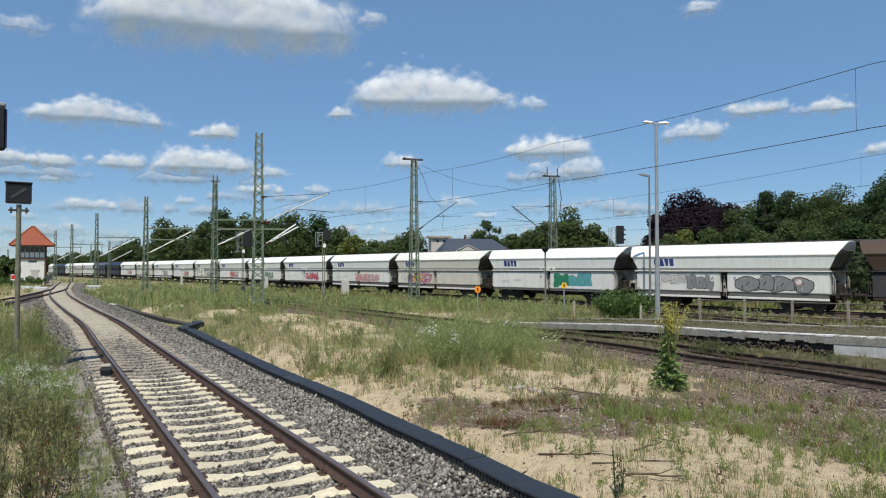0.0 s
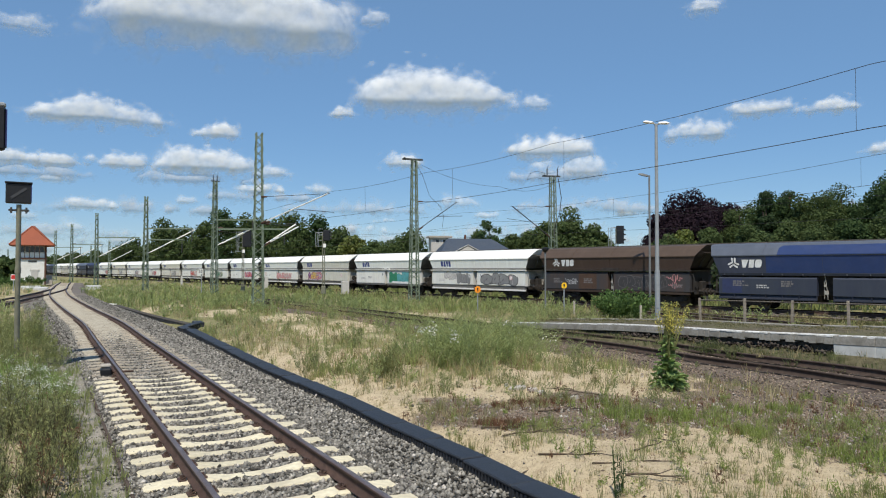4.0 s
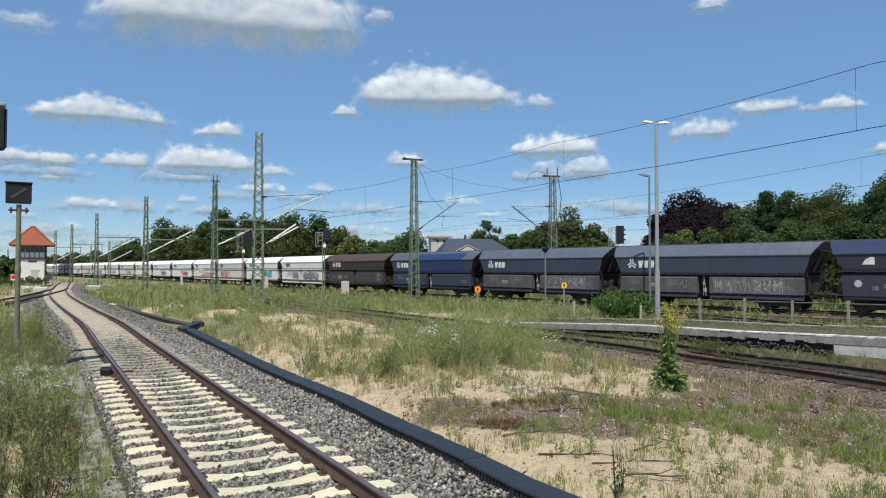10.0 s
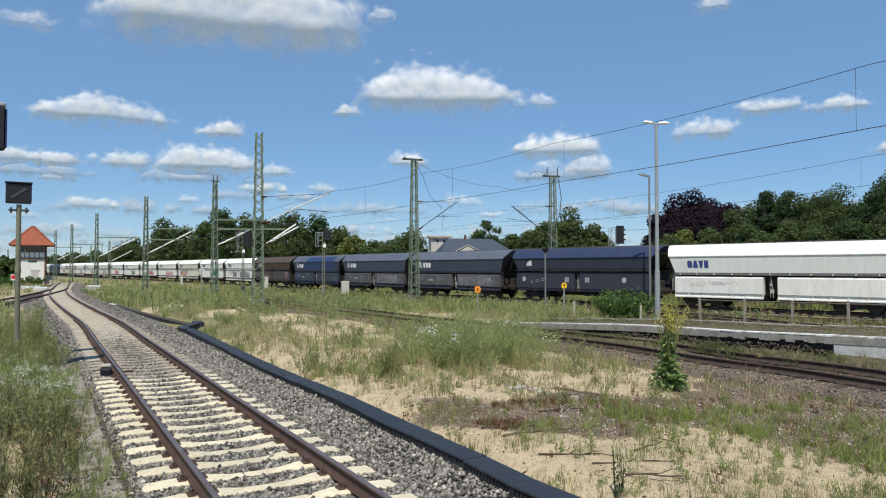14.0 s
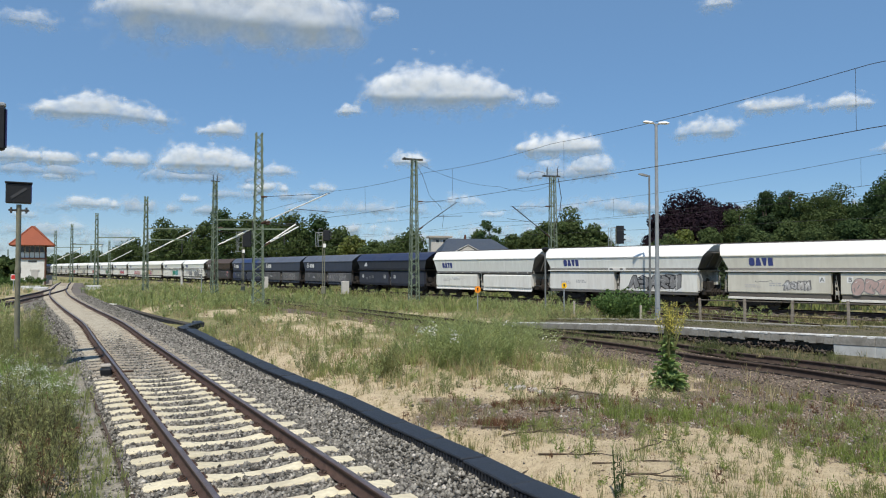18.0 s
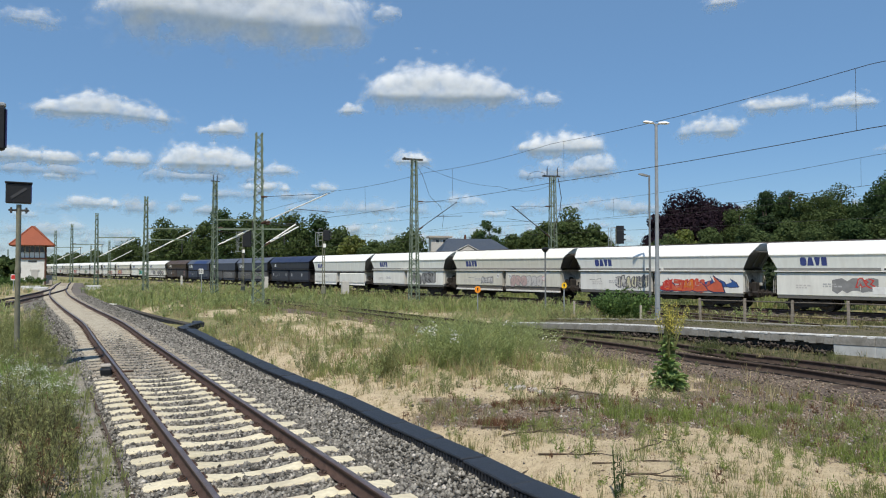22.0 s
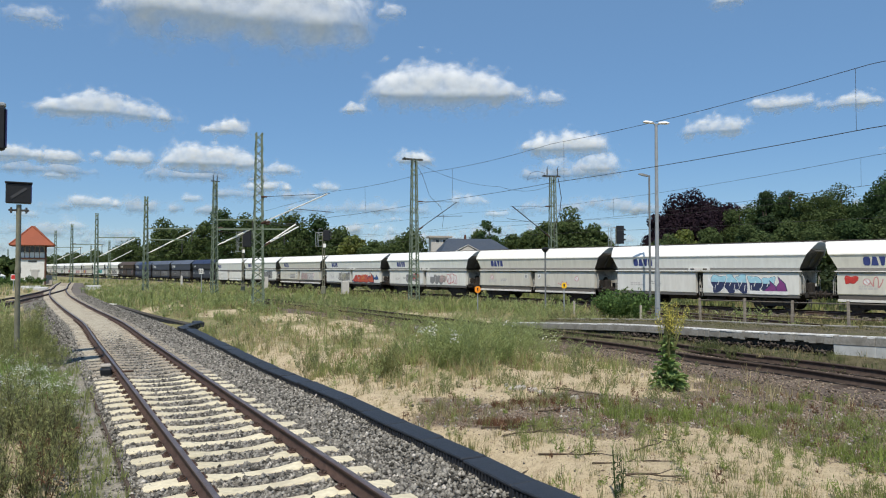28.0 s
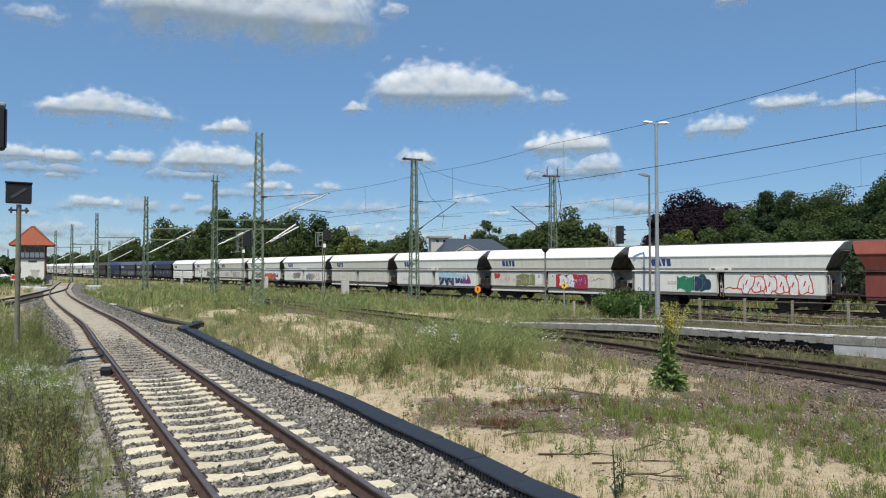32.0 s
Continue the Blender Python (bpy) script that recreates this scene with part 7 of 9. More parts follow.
house()
for x, y, w, d in ((-50.2, 86.5, 1.3, 2.6), (-47.6, 95.5, 0.9, 2.2), (-55.0, 93.0, 1.4, 2.0)):
    slab = thing("crossing_slab", pose(x, y, 0, 0, 0, 28), "pale concrete crossing slab beside the track", "slab", kind="structure")
    part("slab_body", Shape().box(-w, w, -d, d, -0.5, 0.12, bevel=0.03), WALL_PALE, slab)
flag = thing("stop_sign", pose(-47.75, 78.0, -0.35), "small red board with white frame beside the track", "sign")
part("post", Shape().tube([(0, 0, -0.5), (0, 0, 1.6)], 0.05, 8), GALV, flag)
part("board", Shape().box(-0.3, 0.3, -0.04, 0.0, 1.5, 2.15), WHITE_PAINT, flag)
part("red_field", Shape().box(-0.24, 0.24, -0.05, -0.041, 1.62, 2.08), RED_PAINT, flag)


# ---- trees ----
def leaf_cloud(rng, height, radius, count, size, low=0.12):
    """Small leaves on the outside of many clumps that make an uneven crown."""
    n_cl = 46
    half = height * (1 - low) / 2
    d = rng.normal(size=(n_cl, 3))
    d /= np.linalg.norm(d, axis=1)[:, None]
    k = rng.random(n_cl) ** 0.4
    c = d * k[:, None] * np.array([radius * 0.74, radius * 0.74, half * 0.80]) + np.array([0, 0, height * low + half])
    c[:, :2] *= np.clip(1.25 - 0.55 * np.abs(c[:, 2:3] - height * 0.42) / (height * 0.55), 0.5, 1.25)
    cr = min(radius, half) * rng.uniform(0.24, 0.46, n_cl)
    which = rng.choice(n_cl, count, p=cr**2 / (cr**2).sum())
    d = rng.normal(size=(count, 3))
    d /= np.linalg.norm(d, axis=1)[:, None]
    p = c[which] + d * (cr[which] * np.where(rng.random(count) < 0.2, rng.uniform(0.2, 0.7, count), rng.uniform(0.72, 1.15, count)))[:, None] * np.array([1, 1, 0.85])
    p[:, 2] = np.clip(p[:, 2], 0.05, None)
    a = rng.normal(size=(count, 3)) * 0.6 + d
    a /= np.linalg.norm(a, axis=1)[:, None]
    u = np.cross(a, rng.normal(size=(count, 3)))
    u /= np.linalg.norm(u, axis=1)[:, None]
    w = np.cross(a, u)
    s = size * rng.uniform(0.6, 1.4, count)[:, None]
    v = np.stack([p - u * s, p - w * s * 0.65, p + u * s, p + w * s * 0.65], 1).reshape(-1, 3)
    f = np.arange(count * 4).reshape(-1, 4)
    return v, f, c


TREES = [
    (-166.7, 300.0, 7.7, 4.8, "g"),
    (-153.0, 290.0, 8.3, 4.7, "g"),
    (-139.8, 280.0, 9.2, 5.6, "g"),
    (-126.1, 270.0, 9.6, 4.4, "g"),
    (-115.2, 260.0, 13.4, 5.2, "g"),
    (-107.4, 255.0, 11.7, 4.1, "g"),
    (-94.8, 240.0, 19.4, 5.3, "g"),
    (-88.9, 240.0, 16.4, 4.8, "g"),
    (-83.3, 235.0, 13.3, 3.8, "g"),
    (-76.7, 225.0, 18.0, 4.5, "g"),
    (-68.3, 220.0, 22.1, 5.3, "d"),
    (-59.8, 215.0, 20.8, 5.2, "g"),
    (-49.1, 200.0, 17.4, 4.8, "d"),
    (-41.6, 195.0, 18.2, 5.5, "g"),
    (-35.3, 195.0, 17.2, 4.7, "d"),
    (-28.2, 190.0, 14.1, 4.6, "g"),
    (-23.3, 185.0, 12.6, 3.4, "y"),
    (-18.0, 180.0, 10.3, 3.6, "g"),
    (-12.8, 178.0, 10.8, 3.6, "g"),
    (-7.7, 170.0, 12.6, 3.8, "g"),
    (10.5, 160.0, 14.4, 3.2, "d"),
    (8.1, 165.0, 12.2, 2.7, "g"),
    (16.1, 165.0, 11.2, 2.7, "g"),
    (17.1, 140.0, 10.0, 2.3, "g"),
    (19.7, 135.0, 11.9, 3.3, "g"),
    (23.2, 130.0, 12.9, 3.7, "g"),
    (27.0, 128.0, 10.8, 2.8, "g"),
    (29.8, 128.0, 8.6, 2.1, "g"),
    (33.6, 105.0, 12.0, 2.5, "c"),
    (37.4, 105.0, 14.1, 3.8, "c"),
    (42.4, 108.0, 13.8, 3.0, "c"),
    (39.6, 107.0, 12.9, 3.6, "c"),
    (35.4, 106.0, 12.2, 3.0, "c"),
    (50.2, 106.0, 14.0, 3.8, "d"),
    (57.5, 104.0, 13.8, 3.8, "d"),
    (65.0, 100.0, 16.0, 4.2, "d"),
    (27.2, 85.0, 7.7, 1.4, "g"),
    (29.6, 85.0, 7.4, 1.4, "y"),
    (33.5, 88.0, 8.2, 1.8, "g"),
    (42.5, 100.0, 12.0, 2.8, "g"),
    (45.4, 100.0, 13.8, 2.8, "d"),
    (47.1, 99.0, 12.8, 2.4, "d"),
    (49.6, 96.0, 12.9, 2.7, "g"),
    (44.9, 97.5, 15.0, 1.6, "p"),
    (48.0, 97.0, 15.1, 1.8, "p"),
    (51.5, 95.0, 12.9, 2.7, "g"),
    (54.2, 95.0, 14.2, 2.7, "g"),
    (56.7, 94.0, 13.2, 2.7, "d"),
    (58.5, 92.0, 15.2, 3.0, "d"),
    (62.2, 92.0, 14.8, 3.3, "g"),
    (36.2, 82.0, 8.2, 2.0, "g"),
    (39.2, 80.0, 8.4, 1.9, "g"),
    (42.5, 79.0, 8.6, 2.2, "g"),
    (45.7, 78.0, 8.4, 2.2, "d"),
    (48.9, 77.0, 8.8, 2.5, "g"),
    (52.6, 76.0, 9.3, 2.5, "g"),
]


def tree(x, y, top, radius, kind, seed):
    rng = np.random.default_rng(seed)
    z0 = float(gz(x, y)) - 0.1
    h = (top - z0) * 1.06
    radius = radius if kind == "p" else max(radius * (1.35 if kind == "c" else 1.15), h * 0.24)
    words = {"g": "broad green deciduous tree behind the line", "d": "dark green deciduous tree behind the line", "y": "yellow-green young tree behind the line", "c": "dark purple copper beech behind the line", "p": "slender dark green poplar behind the line"}
    root = thing("tree", pose(x, y, z0, 0, 0, seed * 47 % 360), words[kind], "tree", "trees behind the line")
    size = 0.18 if kind == "c" else 0.145 if y < 115 else 0.27 if y < 180 else 0.38
    v, f, c = leaf_cloud(rng, h, radius, 26000 if kind == "c" else 13000 if y < 115 else 9000 if y < 140 else 5500, size, 0.04)
    part("crown", sheet("crown", v, f, LEAF[kind]), None, root)
    s = Shape()
    tr = max(0.16, h * 0.022)
    s.tube([(0, 0, 0), (0.05 * h * 0.2, 0, h * 0.3), (0, 0.1, h * 0.8)], tr, 8, r_end=tr * 0.3)
    for k in range(7):
        q = Vector(c[k * 4])
        s.tube([(0, 0, h * (0.22 + 0.05 * k)), q.lerp(Vector((0, 0, q.z * 0.9)), 0.5), q], tr * 0.42, 6, r_end=tr * 0.12)
    part("trunk", s, BARK, root)


for i, row in enumerate(TREES):
    tree(*row, 100 + i)


def hedge_belt(near, count, seed, name, label, material):
    """Undergrowth, or far woods, that close the view along the line."""
    rng = np.random.default_rng(seed)
    vs, fs, n = [], [], 0
    for k in range(count):
        if near:
            s = rng.uniform(-40, 90)
            x, y = on_line(s)
            x, y = x + rng.uniform(9, 26), y + rng.uniform(12, 30)
            h, r = rng.uniform(2.5, 5.5), rng.uniform(2, 3.5)
        else:
            a = rng.uniform(-0.75, 0.75)
            dd = rng.uniform(230, 420)
            x, y = dd * math.sin(a), dd * math.cos(a)
            if abs(math.atan2(x, y) + 0.5) < 0.13:
                h = rng.uniform(3, 7)
            else:
                h = rng.uniform(7, 12)
            r = rng.uniform(4, 7)
        if np.min(np.hypot(LINE_X - x, LINE_Y - y)) < 7 + r:
            continue
        v, f, c = leaf_cloud(rng, h, r, 700 if near else 450, 0.23 if y < 120 else 1.0, 0.0)
        v = v + np.array([x, y, float(gz(x, y)) - 0.3])
        vs.append(v)
        fs.append(f + n)
        n += len(v)
    ob = new(name, sheet(name, np.concatenate(vs), np.concatenate(fs), material))
    tagged(ob, label, "woods", kind="stuff")


# leaf colour darkened to stand for shade low among the trees
LEAF_SHADE = mat("shaded_undergrowth_leaf", (0.030, 0.045, 0.018), 0.7, 0, 0.25, 0.5, (0.05, 0.07, 0.025), 0.5, 0.3, 0, 1, 0.2, per_island=0.45, translucent=0.15)
hedge_belt(True, 230, 31, "undergrowth", "undergrowth in painted shade behind the main line", LEAF_SHADE)
hedge_belt(False, 230, 32, "far_woods", "distant green woods along the railway", LEAF["g"])


# ---- clouds ----
def cloud_material(name, albedo):
    m = bpy.data.materials.new(name)
    m.use_nodes = True
    N, L = m.node_tree.nodes, m.node_tree.links
    N.remove(N["Principled BSDF"])
    tex = N.new("ShaderNodeTexCoord")
    att = N.new("ShaderNodeAttribute")
    att.attribute_name = "puff"
    nz = N.new("ShaderNodeTexNoise")
    nz.inputs["Scale"].default_value, nz.inputs["Detail"].default_value, nz.inputs["Roughness"].default_value = 0.026, 5, 0.52
    L.new(tex.outputs["Object"], nz.inputs["Vector"])
    add = N.new("ShaderNodeMath")
    add.operation = "MULTIPLY_ADD"
    L.new(nz.outputs["Fac"], add.inputs[0])
    add.inputs[1].default_value = 0.62
    L.new(att.outputs["Fac"], add.inputs[2])
    rng_ = N.new("ShaderNodeMapRange")
    rng_.interpolation_type = "SMOOTHSTEP"
    rng_.inputs["From Min"].default_value, rng_.inputs["From Max"].default_value = 0.24, 1.42
    L.new(add.outputs[0], rng_.inputs["Value"])
    dif = N.new("ShaderNodeBsdfDiffuse")
    dif.inputs["Color"].default_value = albedo
    trl = N.new("ShaderNodeBsdfTranslucent")
    trl.inputs["Color"].default_value = albedo
    half = N.new("ShaderNodeMixShader")
    half.inputs[0].default_value = 0.40
    L.new(dif.outputs[0], half.inputs[1])
    L.new(trl.outputs[0], half.inputs[2])
    clear = N.new("ShaderNodeBsdfTransparent")
    mix = N.new("ShaderNodeMixShader")
    L.new(rng_.outputs["Result"], mix.inputs[0])
    L.new(clear.outputs[0], mix.inputs[1])
    L.new(half.outputs[0], mix.inputs[2])
    L.new(mix.outputs[0], N["Material Output"].inputs["Surface"])
    return m


CLOUD = cloud_material("cumulus_white", (0.85, 0.87, 0.91, 1))
# albedo greyed down to darken the overbright sky near the horizon
DIMMING_VEIL = cloud_material("hazy_horizon_dimming_cloud", (0.62, 0.65, 0.71, 1))
CLOUDS = []
FAR = 2400.0


def cloud(az, el, w, h, puffs, seed, drift, thick=1.0, material=None):
    """A cumulus of rounded puffs with a flatter base: az, el, w, h in degrees; drift in degrees over the whole time, (sideways, upwards)."""
    rng = np.random.default_rng(seed)
    ww, hh = FAR * math.tan(radians(w)) * 0.48, FAR * math.tan(radians(h)) * 0.49
    n = puffs * 3
    u = rng.uniform(-0.88, 0.88, n)
    top = np.sqrt(1 - u * u) * rng.uniform(0.35, 1.0, n)
    r = hh * rng.uniform(0.30, 0.62, n) * (0.6 + 0.4 * np.sqrt(1 - u * u))
    cx, cz = u * ww * 0.86, -0.45 * hh + rng.uniform(0, 1, n) ** 1.2 * top * hh * 0.95
    nx = int(min(170, 60 + 9 * w))
    nz = int(np.clip(nx * 1.2 * hh / ww, 34, 110))
    gx, gzz = np.meshgrid(np.linspace(-1.6, 1.6, nx) * ww, np.linspace(-2.0, 2.2, nz) * hh, indexing="ij")
    field = np.zeros_like(gx)
    for a, b, q in zip(cx, cz, r):
        d2 = ((gx - a) / (q * 1.55)) ** 2 + ((gzz - b) / (q * 1.12)) ** 2
        field += np.exp(-1.15 * d2)
    dens = 1 - np.exp(-0.62 * field)
    dens *= ease(-1.4, -0.3, gzz / hh)
    ids = -np.ones(gx.shape, int)
    ok = dens > 0.02
    ids[ok] = np.arange(ok.sum())
    sc = 1 / max(24.0, hh * 0.5)
    wob = np.array([noise.fractal(Vector((a * sc, b * sc * 1.2, seed)), 1.0, 2.1, 4) for a, b in zip(gx[ok], gzz[ok])])
    dd = dens[ok] - 0.16 + 0.52 * wob * (1.25 - dens[ok]) ** 0.5
    front = np.stack([gx[ok], -(dens[ok] ** 1.3 * hh * 0.6 + wob * hh * 0.02), gzz[ok]], 1)
    quads = np.stack([ids[:-1, :-1], ids[1:, :-1], ids[1:, 1:], ids[:-1, 1:]], -1).reshape(-1, 4)
    quads = quads[(quads >= 0).all(1)]
    me = sheet("cloud", front, quads, material or CLOUD, True)
    at = me.attributes.new("puff", "FLOAT", "POINT")
    at.data.foreach_set("value", (np.clip(dd * (0.55 + 0.45 * thick), -0.6, 1.0) * (0.6 + 0.4 * thick)).astype(np.float32))
    a, e = radians(az), radians(el)
    home = Matrix.Translation((FAR * math.sin(a), FAR * math.cos(a), EYE_Z + FAR * math.tan(e))) @ Matrix.Rotation(-a, 4, "Z")
    ob = new("cloud", me)
    ob.matrix_basis = home
    tagged(ob, "white fair-weather cumulus cloud in the blue sky", "cloud", "clouds")
    CLOUDS.append((ob, home, FAR * radians(drift[0]), FAR * radians(drift[1])))


CLOUD_ROWS = [
    (-16.9, 19.3, 18.49, 8.15, 14, 1.00, 1.60, 0.79),
    (-1.0, 14.1, 13.95, 5.01, 12, 1.00, 1.55, 0.53),
    (6.5, 13.2, 4.11, 2.06, 4, 0.55, 1.67, 0.49),
    (-8.3, 12.4, 2.15, 1.46, 4, 0.80, 1.27, 0.46),
    (-25.8, 11.3, 11.94, 2.98, 10, 1.00, 0.81, 0.46),
    (-17.9, 10.5, 4.08, 1.80, 6, 1.00, 0.93, 0.40),
    (-31.5, 7.8, 3.53, 2.02, 5, 1.00, 0.42, 0.34),
    (-29.2, 7.7, 2.62, 1.65, 5, 1.00, 0.47, 0.32),
    (-25.1, 7.9, 5.84, 1.93, 7, 0.90, 0.59, 0.32),
    (-19.2, 8.2, 8.63, 3.01, 9, 1.00, 0.75, 0.32),
    (-13.9, 7.6, 3.76, 1.49, 5, 0.70, 0.84, 0.29),
    (-26.6, 4.7, 4.07, 1.43, 6, 0.90, 0.34, 0.19),
    (-14.6, 6.3, 4.50, 1.37, 6, 0.90, 0.74, 0.24),
    (-10.1, 6.3, 2.80, 1.16, 4, 0.60, 0.85, 0.24),
    (8.4, 9.8, 8.89, 2.98, 9, 1.00, 1.51, 0.36),
    (9.5, 8.1, 7.36, 2.68, 6, 0.60, 1.44, 0.30),
    (19.4, 10.5, 4.87, 2.62, 6, 0.80, 1.87, 0.41),
    (24.2, 11.8, 5.65, 1.83, 7, 0.90, 2.11, 0.48),
    (28.4, 11.5, 5.45, 1.72, 6, 0.80, 2.25, 0.48),
    (20.2, 19.4, 2.43, 2.11, 4, 0.60, 2.51, 0.78),
    (-3.5, 8.7, 3.35, 1.89, 5, 0.90, 1.15, 0.32),
    (31.8, 8.3, 3.30, 1.36, 4, 0.80, 2.15, 0.36),
    (14.5, 4.4, 2.50, 0.97, 4, 0.80, 1.34, 0.17),
    (3.4, 4.4, 2.32, 1.06, 4, 0.60, 1.06, 0.16),
    (-4.9, 3.9, 2.32, 0.77, 3, 0.50, 0.83, 0.14),
    (-31.1, 16.7, 4.86, 2.02, 5, 0.50, 1.08, 0.73),
    (-5.9, 19.6, 1.65, 2.23, 3, 0.45, 1.80, 0.75),
    (-28.7, 3.0, 4.08, 1.14, 5, 0.50, 0.16, 0.12),
    (-20.4, 5.2, 2.18, 0.94, 4, 0.50, 0.53, 0.20),
    (-7.5, 3.1, 8.15, 1.47, 6, 0.45, 0.71, 0.11),
    (9.4, 3.5, 9.11, 1.46, 6, 0.40, 1.15, 0.13),
    (36.2, 12.8, 5.83, 3.34, 6, 0.90, 2.68, 0.59),
    (-31.0, 3.7, 1.77, 0.91, 4, 0.50, 0.14, 0.16),
    (-0.2, 5.4, 8.22, 1.60, 5, 0.45, 1.03, 0.20),
    (-29.0, 6.5, 2.49, 1.29, 4, 0.50, 0.40, 0.27),
    # hazy banks low over the horizon and under the cumulus; grey dims the sky
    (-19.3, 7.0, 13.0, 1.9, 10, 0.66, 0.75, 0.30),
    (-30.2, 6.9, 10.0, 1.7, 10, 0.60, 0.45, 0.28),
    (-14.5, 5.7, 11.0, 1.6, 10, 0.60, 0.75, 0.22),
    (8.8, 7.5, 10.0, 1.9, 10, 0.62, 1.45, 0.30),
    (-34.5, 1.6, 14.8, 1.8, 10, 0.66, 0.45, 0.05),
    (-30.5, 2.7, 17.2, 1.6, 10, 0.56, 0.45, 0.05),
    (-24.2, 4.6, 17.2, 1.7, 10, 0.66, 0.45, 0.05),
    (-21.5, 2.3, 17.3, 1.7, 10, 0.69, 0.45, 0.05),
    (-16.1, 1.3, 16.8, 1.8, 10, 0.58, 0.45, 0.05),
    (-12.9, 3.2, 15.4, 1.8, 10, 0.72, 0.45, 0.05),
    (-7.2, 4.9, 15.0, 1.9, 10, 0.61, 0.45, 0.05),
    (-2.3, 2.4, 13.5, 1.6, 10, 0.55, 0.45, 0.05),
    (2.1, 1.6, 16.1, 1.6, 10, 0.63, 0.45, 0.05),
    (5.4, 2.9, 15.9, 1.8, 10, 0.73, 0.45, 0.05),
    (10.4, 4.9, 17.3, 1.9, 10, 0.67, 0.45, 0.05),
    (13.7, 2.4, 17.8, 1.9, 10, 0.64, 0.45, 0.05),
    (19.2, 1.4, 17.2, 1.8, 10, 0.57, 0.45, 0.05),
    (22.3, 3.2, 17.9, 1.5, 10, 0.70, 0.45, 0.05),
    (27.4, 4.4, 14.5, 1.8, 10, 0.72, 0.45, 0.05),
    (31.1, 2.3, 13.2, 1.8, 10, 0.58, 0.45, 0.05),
]
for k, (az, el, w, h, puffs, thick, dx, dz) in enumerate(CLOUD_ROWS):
    cloud(az, el, w, h, puffs, 300 + k, (dx, dz), thick, DIMMING_VEIL if w > 8.5 and h < 2 else None)


# ---- grass and weeds ----
def tufts(name, pts, h, blades, spread, width, material, label, seed):
    """Grass: narrow bent blades, three triangles each."""
    rng = np.random.default_rng(seed)
    p = np.asarray(pts, float)
    n = len(p)
    hh = h * rng.uniform(0.45, 1.25, n)
    root = np.repeat(p, blades, 0)
    H = np.repeat(hh, blades) * rng.uniform(0.5, 1.1, n * blades)
    a = rng.uniform(0, 2 * math.pi, n * blades)
    out = np.stack([np.cos(a), np.sin(a), 0 * a], 1)
    root = root + out * (rng.uniform(0, spread, n * blades) * 0.6)[:, None] * np.repeat(hh / h, blades)[:, None]
    lean = rng.uniform(0.08, 0.55, n * blades)
    side = np.stack([-np.sin(a + 0.7), np.cos(a + 0.7), 0 * a], 1) * width
    up = np.array([0, 0, 1.0])
    mid = root + out * (H * lean * 0.35)[:, None] + up * (H * 0.6)[:, None]
    tip = root + out * (H * lean)[:, None] + up * H[:, None]
    v = np.stack([root - side, root + side, mid + side * 0.7, tip, mid - side * 0.7], 1).reshape(-1, 3)
    k = 5 * np.arange(n * blades)[:, None]
    tri = np.concatenate([k + np.array([0, 1, 2]), k + np.array([0, 2, 4]), k + np.array([4, 2, 3])], 0)
    ob = new(name, sheet(name, v, tri, material))
    return tagged(ob, label, "grass", kind="stuff")


def free(x, y):
    """True where no track, duct or platform lies."""
    ok = np.ones(len(x), bool)
    off = (x + 1.4 + 0.5735 * (y - 7.14)) * 0.867
    ok &= ~((off > -2.15) & (off < 2.75) & (y < 50))
    ok &= ~((off > -1.6) & (off < 1.6))
    fx, fy = np.array(PLAT_FRONT).T
    o = np.argsort(fy)
    px = np.interp(y, fy[o], fx[o])
    ok &= ~((x > px - 1.2) & (x < px + 4.5) & (y > 12) & (y < 27.5))
    ox, oy = np.array(OLD_TRACK).T
    o = np.argsort(oy)
    ok &= ~((np.abs(x - np.interp(y, oy[o], ox[o])) < 1.0) & (y < 30))
    bx, by = np.array(BRANCH).T
    near_branch = np.interp(y, by, bx)
    ok &= ~((x > near_branch - 2.3) & (off < -1.0) & (y > 42) & (y < 97))
    mx = np.interp(y, LINE_Y, LINE_X)
    ok &= ~((x - mx > np.where(x > -6, -6.5, -2.6)) & (x - mx < 3.2))
    ok &= np.hypot((x + 10.6) / 1.0, (y - 29.4) / 3.4) > 1
    fx, fy = np.array(FAR_DUCT).T
    near_duct = x - np.interp(y, (*fy, 56.0), (*fx, -28.0))
    ok &= ~((near_duct > -1.3) & (near_duct < 0.5) & (y > 31) & (y < 54))
    return ok


def near_siding(x, y):
    """Thins the growth out away from the siding, where bare sand shows."""
    off = (x + 1.4 + 0.5735 * (y - 7.14)) * 0.867
    return 0.2 + 0.8 * ease(-6.5, -3.8, off)


def sow(n, r0, r1, a0, a1, keep, seed):
    rng = np.random.default_rng(seed)
    r = np.exp(rng.uniform(math.log(r0), math.log(r1), n))
    a = np.radians(rng.uniform(a0, a1, n))
    x, y = r * np.sin(a), r * np.cos(a)
    g, k = covers(x, y)
    m = free(x, y) & (rng.random(n) < keep(x, y, g, k))
    m &= rng.random(n) < np.where((x > 7 + 0.1 * (y - 26)) & (y > 24) & (y < 50), 0.25, 1.0)
    x, y = x[m], y[m]
    return np.stack([x, y, gz(x, y) - 0.02], 1)


def bare(x, y):
    """Thinner growth on the open sand in front."""
    return 1 - 0.68 * ease(1.15, 0.75, np.hypot((x - 3.2) / 2.9, (y - 9.3) / 1.7))


def clumpy(x, y):
    return ease(-0.1, 0.7, np.sin(x * 1.9 + 1.7 * np.sin(y * 1.1)) * np.sin(y * 1.6 + 1.9 * np.sin(x * 0.9)))


